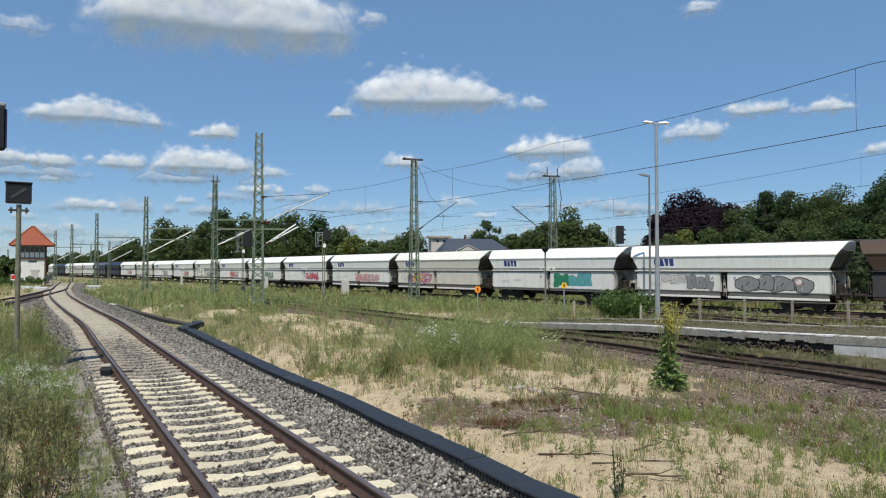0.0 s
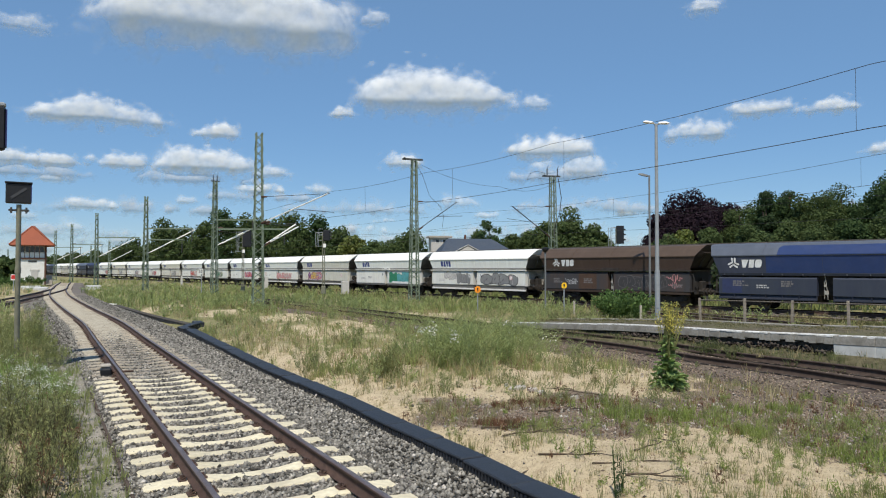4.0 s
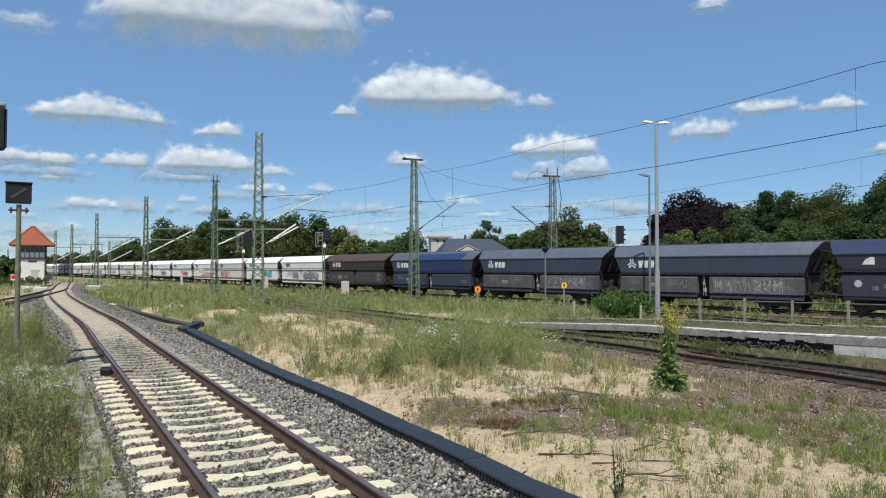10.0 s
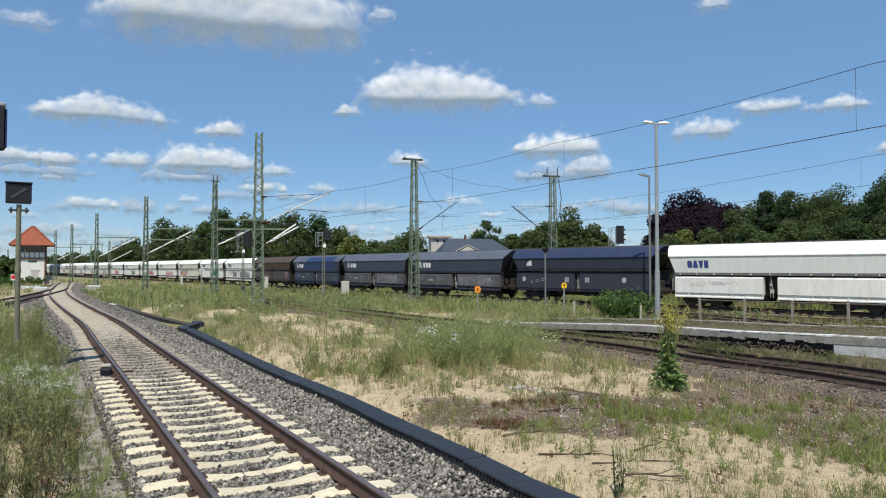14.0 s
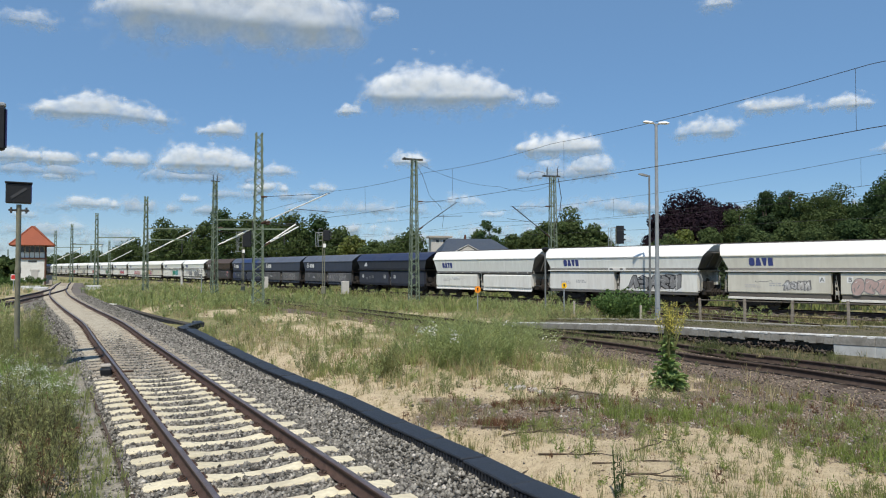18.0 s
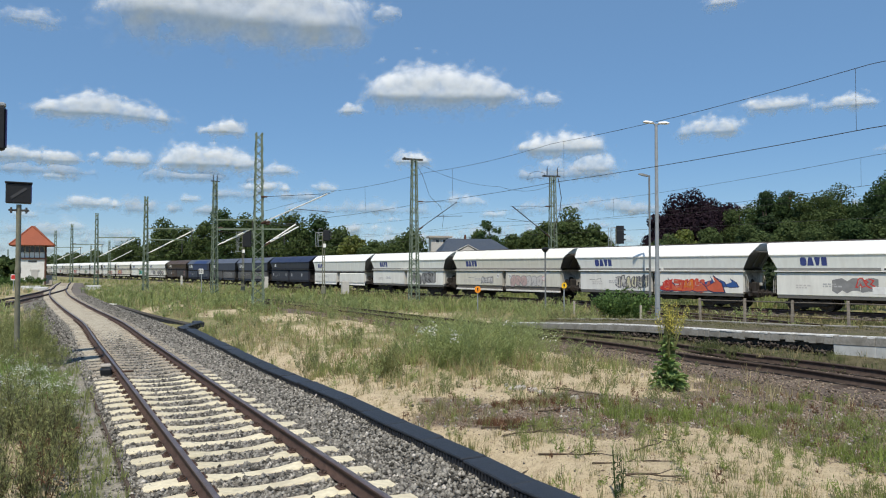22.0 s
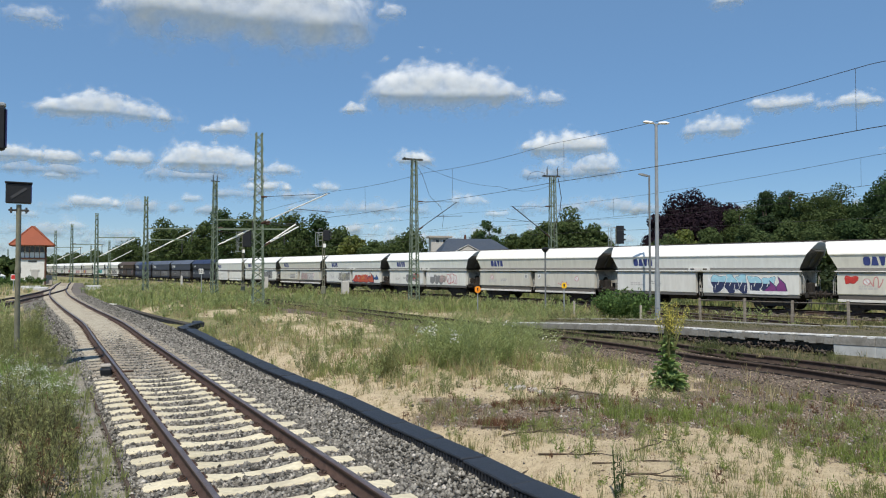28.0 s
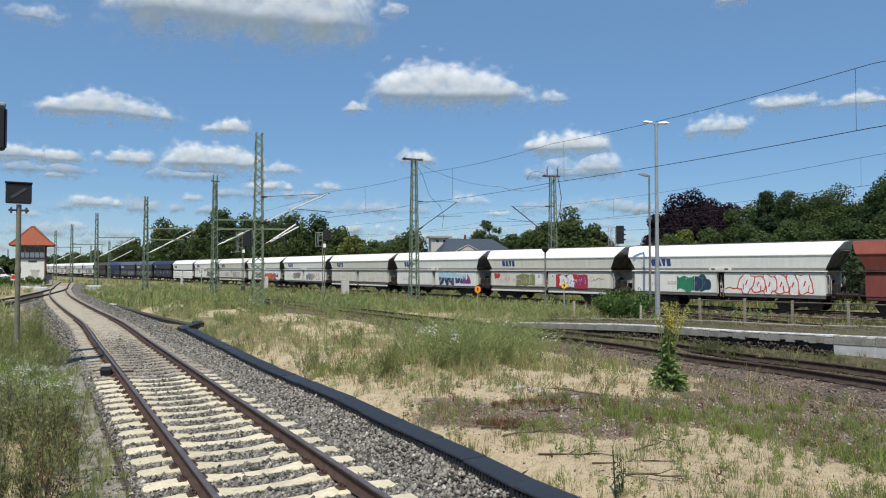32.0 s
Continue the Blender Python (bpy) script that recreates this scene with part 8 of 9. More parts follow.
tufts("sparse_grass", sow(6000, 7, 20, -14, 40, lambda x, y, g, k: (0.10 + 0.7 * clumpy(x, y)) * (1 - 0.3 * k) * bare(x, y), 1), 0.22, 15, 0.15, 0.0032, GRASS["green"], "sparse green weeds growing out of sand", 1)
tufts("sparse_grass", sow(4200, 7, 20, -14, 40, lambda x, y, g, k: (0.10 + 0.6 * clumpy(y, x)) * bare(x, y), 2), 0.19, 12, 0.16, 0.0028, GRASS["dry"], "thin dry grass growing out of sand", 2)
tufts("brown_weeds", sow(900, 7, 20, -10, 40, lambda x, y, g, k: (0.08 + 0.6 * k) * bare(x, y), 3), 0.16, 16, 0.16, 0.005, GRASS["brown"], "low reddish-brown dead weeds on gravel", 3)
tufts("bright_weeds", sow(1700, 8, 14, 6, 40, lambda x, y, g, k: 0.7 * clumpy(x * 0.5 + 3, y * 1.5) * bare(x, y), 4), 0.15, 14, 0.2, 0.005, GRASS["bright"], "fresh green low weeds", 4)
tufts("meadow_grass", sow(7600, 15, 60, -34, 36, lambda x, y, g, k: g * (0.2 + 0.8 * clumpy(x * 0.8 + 2, y * 0.7)), 5), 0.44, 11, 0.32, 0.0085, FEATHER, "tall green weeds and grass along the line", 5)
tufts("meadow_grass", sow(11000, 15, 60, -34, 36, lambda x, y, g, k: 0.06 + g * (0.15 + 0.85 * clumpy(x * 0.6, y * 0.6)), 6), 0.46, 10, 0.34, 0.0075, GRASS["dry"], "tall dry straw-coloured grass along the line", 6)
tufts("far_grass", sow(12000, 46, 190, -36, 36, lambda x, y, g, k: g * (0.3 + 0.7 * clumpy(x * 0.22, y * 0.22)), 7), 0.7, 8, 0.8, 0.036, FEATHER, "long grass beyond the masts", 7)
tufts("far_grass", sow(7000, 46, 190, -36, 36, lambda x, y, g, k: g * clumpy(x * 0.3, y * 0.3), 8), 0.65, 8, 0.8, 0.034, GRASS["dry"], "dry long grass beyond the masts", 8)
tufts("verge_grass", sow(6500, 6.5, 34, -40, -18, lambda x, y, g, k: g * (0.35 + 0.65 * clumpy(x * 0.8, y * 0.8)) * (0.12 + 0.88 * ease(12, 19, y)) * near_siding(x, y), 9), 0.5, 16, 0.3, 0.0038, FEATHER, "tall green weeds beside the siding", 9)
tufts("verge_grass", sow(5000, 6.5, 34, -40, -18, lambda x, y, g, k: g * clumpy(x, y) * (0.3 + 0.7 * ease(12, 19, y)) * near_siding(x, y), 10), 0.42, 12, 0.3, 0.0035, GRASS["dry"], "tall dry grass beside the siding", 10)


def patch(n, cx, cy, rx, ry, seed):
    rng = np.random.default_rng(seed)
    a, q = rng.uniform(0, 6.28, n), np.sqrt(rng.random(n))
    x, y = cx + rx * q * np.cos(a), cy + ry * q * np.sin(a)
    return np.stack([x, y, gz(x, y) - 0.01], 1)


for k, row in enumerate(((55, 3.3, 12.0, 0.9, 0.45), (36, 4.2, 12.0, 0.7, 0.5), (26, 4.75, 11.0, 0.25, 0.6), (26, 6.6, 9.6, 0.6, 0.6), (22, 5.6, 9.6, 0.4, 0.5), (18, 2.7, 13.2, 0.8, 0.4), (16, 5.4, 12.6, 0.4, 0.4), (16, 6.3, 13.0, 0.5, 0.4))):
    tufts("bright_weeds", patch(*row, 70 + k), 0.24, 16, 0.12, 0.0045, GRASS["bright"], "patch of fresh green weeds", 70 + k)
for k, row in enumerate(((60, 0.95, 11.5, 0.4, 0.35), (40, 1.6, 13.3, 0.8, 0.2))):
    tufts("brown_weeds", patch(*row, 90 + k), 0.15, 18, 0.14, 0.005, GRASS["brown"], "patch of reddish-brown withered weeds", 90 + k)


tufts("sparse_grass", sow(4200, 17, 40, -30, 14, lambda x, y, g, k: 0.15 + 0.5 * clumpy(x * 0.9 + 4, y * 0.9), 81), 0.34, 13, 0.2, 0.006, FEATHER, "sparse pale green weeds on the sand", 81)
tufts("sparse_grass", sow(2600, 17, 40, -30, 14, lambda x, y, g, k: 0.15 + 0.5 * clumpy(y, x), 82), 0.3, 11, 0.2, 0.005, GRASS["dry"], "sparse dry grass on the sand", 82)


def behind_platform(n, seed):
    rng = np.random.default_rng(seed)
    x, y = rng.uniform(6, 27, n), rng.uniform(25.5, 44, n)
    lx = np.interp(y, LINE_Y, LINE_X)
    m = free(x, y) & (x < lx - 3)
    x, y = x[m], y[m]
    return np.stack([x, y, gz(x, y) - 0.01], 1)


tufts("loop_grass", behind_platform(2600, 23), 0.28, 10, 0.3, 0.010, VERGE, "dull short grass between the platform and the line", 23)


def line_verge(n, seed):
    rng = np.random.default_rng(seed)
    s = rng.uniform(-14, 70, n)
    x, y = on_line(s)
    o = rng.uniform(1.75, 6.2, n)
    x, y = x - 0.73 * o, y - 0.68 * o
    return np.stack([x, y, gz(x, y) + 0.08 * (o < 2.4)], 1)


tufts("line_verge_grass", line_verge(3800, 21), 0.30, 10, 0.3, 0.012, VERGE, "short grass beside the main line", 21)
tufts("line_verge_grass", line_verge(700, 22), 0.34, 9, 0.3, 0.011, GRASS["dry"], "short dry grass beside the main line", 22)


def deck_weeds(n, seed):
    rng = np.random.default_rng(seed)
    i = rng.integers(0, len(pf), n)
    u = rng.random(n) ** 0.5
    p = pf[i] + pn[i] * 0.5 + (back[i] - pf[i] - pn[i] * 0.5) * u[:, None] + rng.uniform(-0.5, 0.5, (n, 2))
    return np.stack([p[:, 0], p[:, 1], pz[i] - 0.01], 1)


tufts("platform_moss", deck_weeds(1500, 4), 0.06, 14, 0.3, 0.006, VERGE, "low moss and weeds on the old platform", 11)
tufts("platform_moss", deck_weeds(600, 5), 0.05, 12, 0.3, 0.005, GRASS["dry"], "dry short grass on the old platform", 12)


def foot_weeds(n, seed):
    rng = np.random.default_rng(seed)
    i = rng.integers(3, len(pf), n)
    out = rng.uniform(0.0, 0.45, n)
    p = pf[i] - pn[i] * out[:, None] + rng.uniform(-0.5, 0.5, (n, 2))
    return np.stack([p[:, 0], p[:, 1], np.maximum(gz(p[:, 0], p[:, 1]), bank_top[i] * np.clip(1.0 - out, 0, 1) - 0.05)], 1)


tufts("foot_weeds", foot_weeds(420, 6), 0.17, 14, 0.3, 0.007, DULL_WEED, "weeds along the foot of the platform", 13)
tufts("foot_weeds", foot_weeds(70, 7), 0.26, 12, 0.3, 0.006, GRASS["dry"], "dry grass along the foot of the platform", 14)


def leafy(n, height, radius, size, rng, base=0.1, thin=0.1):
    """Narrow leaves along many leaning stems of a weed."""
    stems = max(6, int(n / 60))
    a = rng.uniform(0, 2 * math.pi, stems)
    q = radius * np.sqrt(rng.random(stems))
    foot = np.stack([0.35 * q * np.cos(a), 0.35 * q * np.sin(a), 0 * a], 1)
    tip = np.stack([q * np.cos(a), q * np.sin(a), height * rng.uniform(0.6, 1.05, stems) * (1 - 0.3 * (q / radius) ** 2)], 1)
    k = rng.integers(0, stems, n)
    t = rng.uniform(base, 1, n)[:, None]
    p = foot[k] + (tip - foot)[k] * t + rng.normal(size=(n, 3)) * (0.05 * radius + 0.01)
    d = (tip - foot)[k]
    d = d / np.linalg.norm(d, axis=1)[:, None] + rng.normal(size=(n, 3)) * 0.55
    d /= np.linalg.norm(d, axis=1)[:, None]
    w = np.cross(d, rng.normal(size=(n, 3)))
    w /= np.linalg.norm(w, axis=1)[:, None]
    s = size * rng.uniform(0.5, 1.3, n)[:, None]
    p[:, 2] = np.abs(p[:, 2])
    v = np.stack([p - d * s, p - w * s * thin, p + d * s, p + w * s * thin], 1).reshape(-1, 3)
    return v, np.arange(n * 4).reshape(-1, 4)


def bush(x, y, h, r, n, size, material, label, seed, flowers=0, fmat=None, thin=0.1, stems=22):
    rng = np.random.default_rng(seed)
    root = thing("bush", pose(x, y, float(gz(x, y)) - 0.03), label, "bush")
    v, f = leafy(n, h, r, size, rng, 0.06, thin)
    part("foliage", sheet("foliage", v, f, material), None, root)
    s = Shape()
    for k in range(stems):
        a, q = rng.uniform(0, 6.28), rng.uniform(0.3, 0.85) * r
        s.tube([(0.1 * q * math.cos(a), 0.1 * q * math.sin(a), 0), (0.6 * q * math.cos(a), 0.6 * q * math.sin(a), h * 0.5), (q * math.cos(a), q * math.sin(a), h * rng.uniform(0.75, 1.0))], 0.008, 4, r_end=0.003)
    tagged(part("stem", s, material, root), kind="stuff")
    if flowers:
        v, f = leafy(flowers, h * 1.04, r * 0.9, 0.022, rng, 0.9, 0.9)
        tagged(part("blossom", sheet("blossom", v, f, fmat), None, root, "small white flower heads"), kind="stuff")


bush(0.55, 18.1, 1.35, 1.5, 8500, 0.065, WEED_PALE, "large feathery pale green weed bush with white flower heads", 1, 170, FLOWER_WHITE)
bush(2.1, 19.6, 1.1, 1.35, 6500, 0.06, WEED_PALE, "feathery green weed bush with white flower heads", 2, 40, FLOWER_WHITE)
bush(2.3, 23.4, 1.0, 1.3, 5200, 0.065, WEED_PALE, "feathery green weed bush", 14)
bush(0.4, 22.4, 1.1, 1.4, 5200, 0.065, WEED_PALE, "feathery green weed bush", 15)
bush(-0.9, 19.8, 0.7, 0.9, 2600, 0.06, WEED_PALE, "feathery green weed bush", 12)
bush(-1.27, 16.7, 0.7, 0.45, 2600, 0.05, GRASS["green"], "upright green weed clump in the sand", 3)
bush(-2.3, 17.4, 0.45, 0.35, 900, 0.05, WEED_PALE, "upright green weed clump in the sand", 13)
bush(10.7, 41.5, 1.75, 1.9, 6500, 0.08, SHRUB, "dense green shrub beside the loop track", 4, thin=0.6)
bush(7.75, 20.3, 0.62, 0.5, 3600, 0.05, DULL_WEED, "green weeds at the foot of the platform", 9)
bush(8.0, 19.3, 0.5, 0.5, 1100, 0.045, DULL_WEED, "low weeds at the foot of the platform", 16)
bush(8.9, 17.9, 0.45, 0.5, 800, 0.045, DULL_WEED, "low weeds at the foot of the platform", 17)
bush(9.6, 17.0, 0.4, 0.5, 800, 0.045, DULL_WEED, "low weeds at the foot of the platform", 10)
bush(-70.0, 119.5, 1.5, 2.2, 1800, 0.16, SHRUB, "dark hedge at the foot of the signal box", 18, thin=0.5)
bush(-63.6, 102.0, 1.5, 2.6, 2600, 0.17, SHRUB, "dark green hedge beside the branch track", 21, thin=0.5)
bush(-68.0, 104.0, 1.5, 2.6, 2200, 0.17, SHRUB, "dark green hedge beside the branch track", 22, thin=0.5)
bush(-76.5, 119.0, 1.3, 2.4, 1800, 0.16, SHRUB, "dark hedge at the foot of the signal box", 19, thin=0.5)
bush(22.5, 34.5, 0.6, 0.9, 1600, 0.06, GRASS["bright"], "pale green shrub behind the rail fence", 11)
def branchy(x, y, h, r, stems, leaf, material, stem_mat, label, seed, umbels=0, sprigs=13, group="weeds beside the siding"):
    """A branching weed: thin leaning stems with side twigs that carry small narrow leaves."""
    rng = np.random.default_rng(seed)
    root = thing("weed", pose(x, y, float(gz(x, y)) - 0.03), label, "weed", group)
    sv, lv, uv = [], [], []

    def ribbon(a, b, w0, w1):
        d = b - a
        for k in range(2):
            o = np.cross(d, rng.normal(size=3))
            o /= np.linalg.norm(o) + 1e-9
            sv.extend([a - o * w0, a + o * w0, b + o * w1, b - o * w1])

    for k in range(stems):
        a, q = rng.uniform(0, 6.28), r * rng.uniform(0.15, 1.0)
        top = h * rng.uniform(0.55, 1.05) * (1 - 0.25 * (q / r) ** 2)
        foot = np.array([0.3 * q * math.cos(a), 0.3 * q * math.sin(a), 0])
        bow = rng.normal(size=3) * 0.05 * h * np.array([1, 1, 0])
        pts = [foot + np.array([0.7 * q * math.cos(a), 0.7 * q * math.sin(a), 0]) * u ** 1.4 + np.array([0, 0, top * u]) + bow * math.sin(u * 3.1) for u in np.linspace(0, 1, 6)]
        for i in range(5):
            ribbon(pts[i], pts[i + 1], 0.006 - 0.0008 * i, 0.0055 - 0.0008 * i)
        for j in range(sprigs):
            u = rng.uniform(0.15, 1.0)
            i = min(4, int(u * 5))
            p = pts[i] + (pts[i + 1] - pts[i]) * (u * 5 - i)
            b = rng.uniform(0, 6.28)
            ln = h * rng.uniform(0.07, 0.2) * (1.25 - 0.6 * u)
            tip = p + ln * np.array([0.5 * math.cos(b), 0.5 * math.sin(b), rng.uniform(0.7, 1.35)])
            ribbon(p, tip, 0.0028, 0.0016)
            for m in range(5):
                w = rng.uniform(0.2, 1.05)
                c = p + (tip - p) * w
                d = (tip - p) / ln * 0.7 + rng.normal(size=3) * 0.55
                d /= np.linalg.norm(d)
                o = np.cross(d, rng.normal(size=3))
                o /= np.linalg.norm(o) + 1e-9
                z = leaf * rng.uniform(0.5, 1.3)
                lv.extend([c, c + d * z * 0.5 - o * z * 0.085, c + d * z, c + d * z * 0.5 + o * z * 0.085])
        if k < umbels:
            c = pts[5] + np.array([0, 0, 0.02])
            for m in range(26):
                e = c + np.array([rng.normal() * 0.035, rng.normal() * 0.035, rng.normal() * 0.028])
                z = rng.uniform(0.006, 0.012)
                uv.extend([e + np.array([-z, -z, 0]), e + np.array([z, -z, 0.003]), e + np.array([z, z, 0]), e + np.array([-z, z, 0.003])])
    for name, verts, m in (("stem", sv, stem_mat), ("foliage", lv, material), ("blossom", uv, FLOWER_WHITE)):
        if verts:
            tagged(part(name, sheet(name, np.array(verts), np.arange(len(verts)).reshape(-1, 4), m), None, root), kind="stuff")


STEM_DARK = mat("dark_weed_stem", (0.11, 0.11, 0.06), 0.8, 0, 0.25, 6, (0.13, 0.08, 0.05), 0.6, 2, 0, 1, 0.15)
WEED_OLIVE = mat("olive_weed_leaf", (0.335, 0.35, 0.15), 0.7, 0, 0.2, 3, (0.33, 0.32, 0.17), 0.5, 0.8, 0, 1, 0.15, per_island=0.4, translucent=0.45)
WEED_DEEP = mat("deep_green_weed_leaf", (0.20, 0.285, 0.10), 0.7, 0, 0.2, 3, (0.25, 0.29, 0.13), 0.5, 0.8, 0, 1, 0.15, per_island=0.35, translucent=0.4)
WEED_FRESH = mat("fresh_umbel_leaf", (0.29, 0.40, 0.12), 0.7, 0, 0.2, 3, (0.36, 0.43, 0.19), 0.5, 0.8, 0, 1, 0.15, per_island=0.35, translucent=0.4)
rng_b = random.Random(21)


def beside_siding(off, y):
    return off / 0.867 - 1.4 - 0.5735 * (y - 7.14)


for k in range(24):
    y = rng_b.uniform(6.8, 11.6)
    off = -1.8 - abs(rng_b.gauss(0, 0.95))
    dead = k % 6 == 5
    branchy(beside_siding(off, y), y, rng_b.uniform(0.6, 1.15), rng_b.uniform(0.3, 0.5), rng_b.randint(9, 14), 0.062, GRASS["brown"] if dead else WEED_OLIVE, STEM_DARK, "dead brown branching weed beside the siding" if dead else "branching olive-green weed with dark stems beside the siding", 200 + k, sprigs=6 if dead else 13)
for k in range(20):
    y = rng_b.uniform(11.2, 15.0)
    off = -2.0 - abs(rng_b.gauss(0, 0.9))
    branchy(beside_siding(off, y), y, rng_b.uniform(0.65, 1.1), rng_b.uniform(0.35, 0.55), 13, 0.06, WEED_FRESH, GRASS["green"], "fresh green weed with white flower heads beside the siding", 260 + k, 7 if k % 2 else 3, 15)
for k in range(34):
    y = rng_b.uniform(14.5, 27.0)
    off = -2.3 - abs(rng_b.gauss(0, 1.2))
    branchy(beside_siding(off, y), y, rng_b.uniform(0.7, 1.3), rng_b.uniform(0.4, 0.65), 11, 0.075, WEED_OLIVE if k % 3 else FEATHER, GRASS["green"], "tall feathery grey-green weed beside the siding", 300 + k, 0, 12)
for k in range(34):
    y = rng_b.uniform(13.5, 26.0)
    off = -1.85 - 0.65 * rng_b.random()
    branchy(beside_siding(off, y), y, rng_b.uniform(0.3, 0.65), rng_b.uniform(0.25, 0.45), 8, 0.07, FEATHER if k % 2 else WEED_OLIVE, GRASS["green"], "low dusty grey-green weed at the ballast edge", 360 + k, 0, 10)
for k in range(9):
    y = rng_b.uniform(10.4, 13.6)
    branchy(beside_siding(-2.1 - 0.9 * rng_b.random(), y), y, rng_b.uniform(0.75, 1.1), rng_b.uniform(0.4, 0.6), 12, 0.06, WEED_PALE, GRASS["green"], "pale weed with many white flower heads beside the siding", 400 + k, 10, 12)
# a dense green clump at the edge of the sand
for k in range(26):
    y = 17.7 + 6.0 * rng_b.random() ** 1.3
    x = rng_b.uniform(-0.4, 1.6 + 0.16 * (y - 17.7))
    pale = k % 4 == 1 and x < 0.2
    branchy(x, y, rng_b.uniform(0.55, 0.85), rng_b.uniform(0.32, 0.5), 11, 0.06, WEED_DEEP if k % 4 else FEATHER, GRASS["green"], "bushy green weed with white blossoms at the edge of the sand" if pale else "bushy green weed at the edge of the sand", 430 + k, 6 if pale else 0, 13, "weeds at the edge of the sand")
bush(1.97, 8.05, 0.66, 0.07, 150, 0.022, LEAF["d"], "thin dark upright weed stalk in the sand", 60, thin=0.35, stems=2)
bush(2.06, 8.12, 0.45, 0.06, 90, 0.02, LEAF["d"], "thin dark upright weed stalk in the sand", 61, thin=0.35, stems=2)


def weed_plants(name, pts, h, r, leaves, size, thin, material, label, seed):
    """Many small bushy weeds, joined."""
    rng = np.random.default_rng(seed)
    vs, fs, n = [], [], 0
    for p in pts:
        k = rng.uniform(0.5, 1.2)
        v, f = leafy(leaves, h * k, r * k * rng.uniform(0.7, 1.3), size * (0.6 + 0.4 * k), rng, 0.05, thin)
        vs.append(v + p)
        fs.append(f + n)
        n += len(v)
    tagged(new(name, sheet(name, np.concatenate(vs), np.concatenate(fs), material)), label, "weeds", kind="stuff")


weed_plants("sand_weeds", sow(520, 7.3, 17, -10, 40, lambda x, y, g, k: 0.12 + 0.6 * clumpy(x * 1.3 + 1, y) * bare(x, y), 31), 0.34, 0.14, 110, 0.03, 0.14, FEATHER, "small bushy weeds standing in the sand", 31)
weed_plants("sand_weeds", sow(420, 7.3, 17, 0, 40, lambda x, y, g, k: 0.08 + 0.7 * k * clumpy(x, y * 1.4), 32), 0.28, 0.16, 130, 0.028, 0.2, GRASS["bright"], "fresh green bushy weeds on the old gravel", 32)
weed_plants("sand_weeds", sow(260, 7.3, 17, -5, 40, lambda x, y, g, k: (0.25 + 0.4 * k) * bare(x, y), 33), 0.2, 0.14, 90, 0.02, 0.3, GRASS["brown"], "low brown withered weeds", 33)
weed_plants("sand_weeds", patch(56, 4.7, 9.6, 3.0, 1.9, 95), 0.42, 0.11, 120, 0.034, 0.12, FEATHER, "upright feathery weeds standing in the sand", 95)
weed_plants("sand_weeds", patch(34, 5.4, 10.2, 2.0, 1.7, 96), 0.4, 0.15, 130, 0.03, 0.16, GRASS["bright"], "upright fresh green weeds standing in the sand", 96)
weed_plants("sand_weeds", patch(26, -1.5, 18.5, 3.0, 4.0, 97), 0.5, 0.18, 130, 0.04, 0.13, WEED_PALE, "upright feathery weeds standing in the sand", 97)
weed_plants("meadow_weeds", sow(2300, 16, 55, -34, 36, lambda x, y, g, k: g * (0.3 + 0.7 * clumpy(x * 0.7, y * 0.7)), 34), 0.66, 0.5, 90, 0.075, 0.13, WEED_PALE, "bushy pale green weeds along the line", 34)
weed_plants("meadow_weeds", sow(700, 16, 50, -34, 36, lambda x, y, g, k: g * clumpy(y * 0.7, x * 0.7), 35), 0.5, 0.4, 80, 0.075, 0.16, GRASS["green"], "bushy green weeds along the line", 35)
def along_old_track(n, seed):
    rng = np.random.default_rng(seed)
    ox, oy = np.array(OLD_TRACK).T
    y = rng.uniform(26.0, 46.0, n)
    x = np.interp(y, oy, ox) - rng.uniform(-0.6, 1.5, n)
    return np.stack([x, y, gz(x, y)], 1)


weed_plants("track_weeds", along_old_track(520, 41), 0.6, 0.5, 80, 0.07, 0.14, FEATHER, "bushy weeds growing over the old track", 41)
tufts("track_weeds", along_old_track(900, 42), 0.5, 11, 0.3, 0.008, GRASS["dry"], "dry grass growing over the old track", 42)
GREY_GREEN = mat("grey_green_weed", (0.235, 0.262, 0.115), 0.7, 0, 0.2, 3, (0.27, 0.29, 0.15), 0.5, 0.8, 0, 1, 0.15, per_island=0.35, translucent=0.4)
weed_plants("clump_weeds", sow(230, 17, 52, -33, 20, lambda x, y, g, k: 0.15 + 0.55 * g * clumpy(x * 0.45 + 1, y * 0.5), 43), 0.85, 0.55, 420, 0.06, 0.15, GREY_GREEN, "grey-green weed clumps standing out of the grass", 43)
weed_plants("clump_weeds", sow(90, 13, 22, -16, 20, lambda x, y, g, k: 0.45 * np.ones_like(x), 44), 0.5, 0.24, 200, 0.04, 0.13, GREY_GREEN, "small grey-green weed clumps on the sand", 44)
weed_plants("withered_weeds", sow(420, 16, 55, -34, 30, lambda x, y, g, k: 0.2 + 0.5 * g, 38), 0.5, 0.3, 70, 0.05, 0.1, GRASS["brown"], "withered brown weeds along the line", 38)
weed_plants("far_weeds", sow(2100, 40, 120, -36, 25, lambda x, y, g, k: g * (0.3 + 0.7 * clumpy(x * 0.3, y * 0.3)), 36), 0.95, 0.9, 80, 0.15, 0.16, WEED_PALE, "bushy weeds beyond the masts", 36)


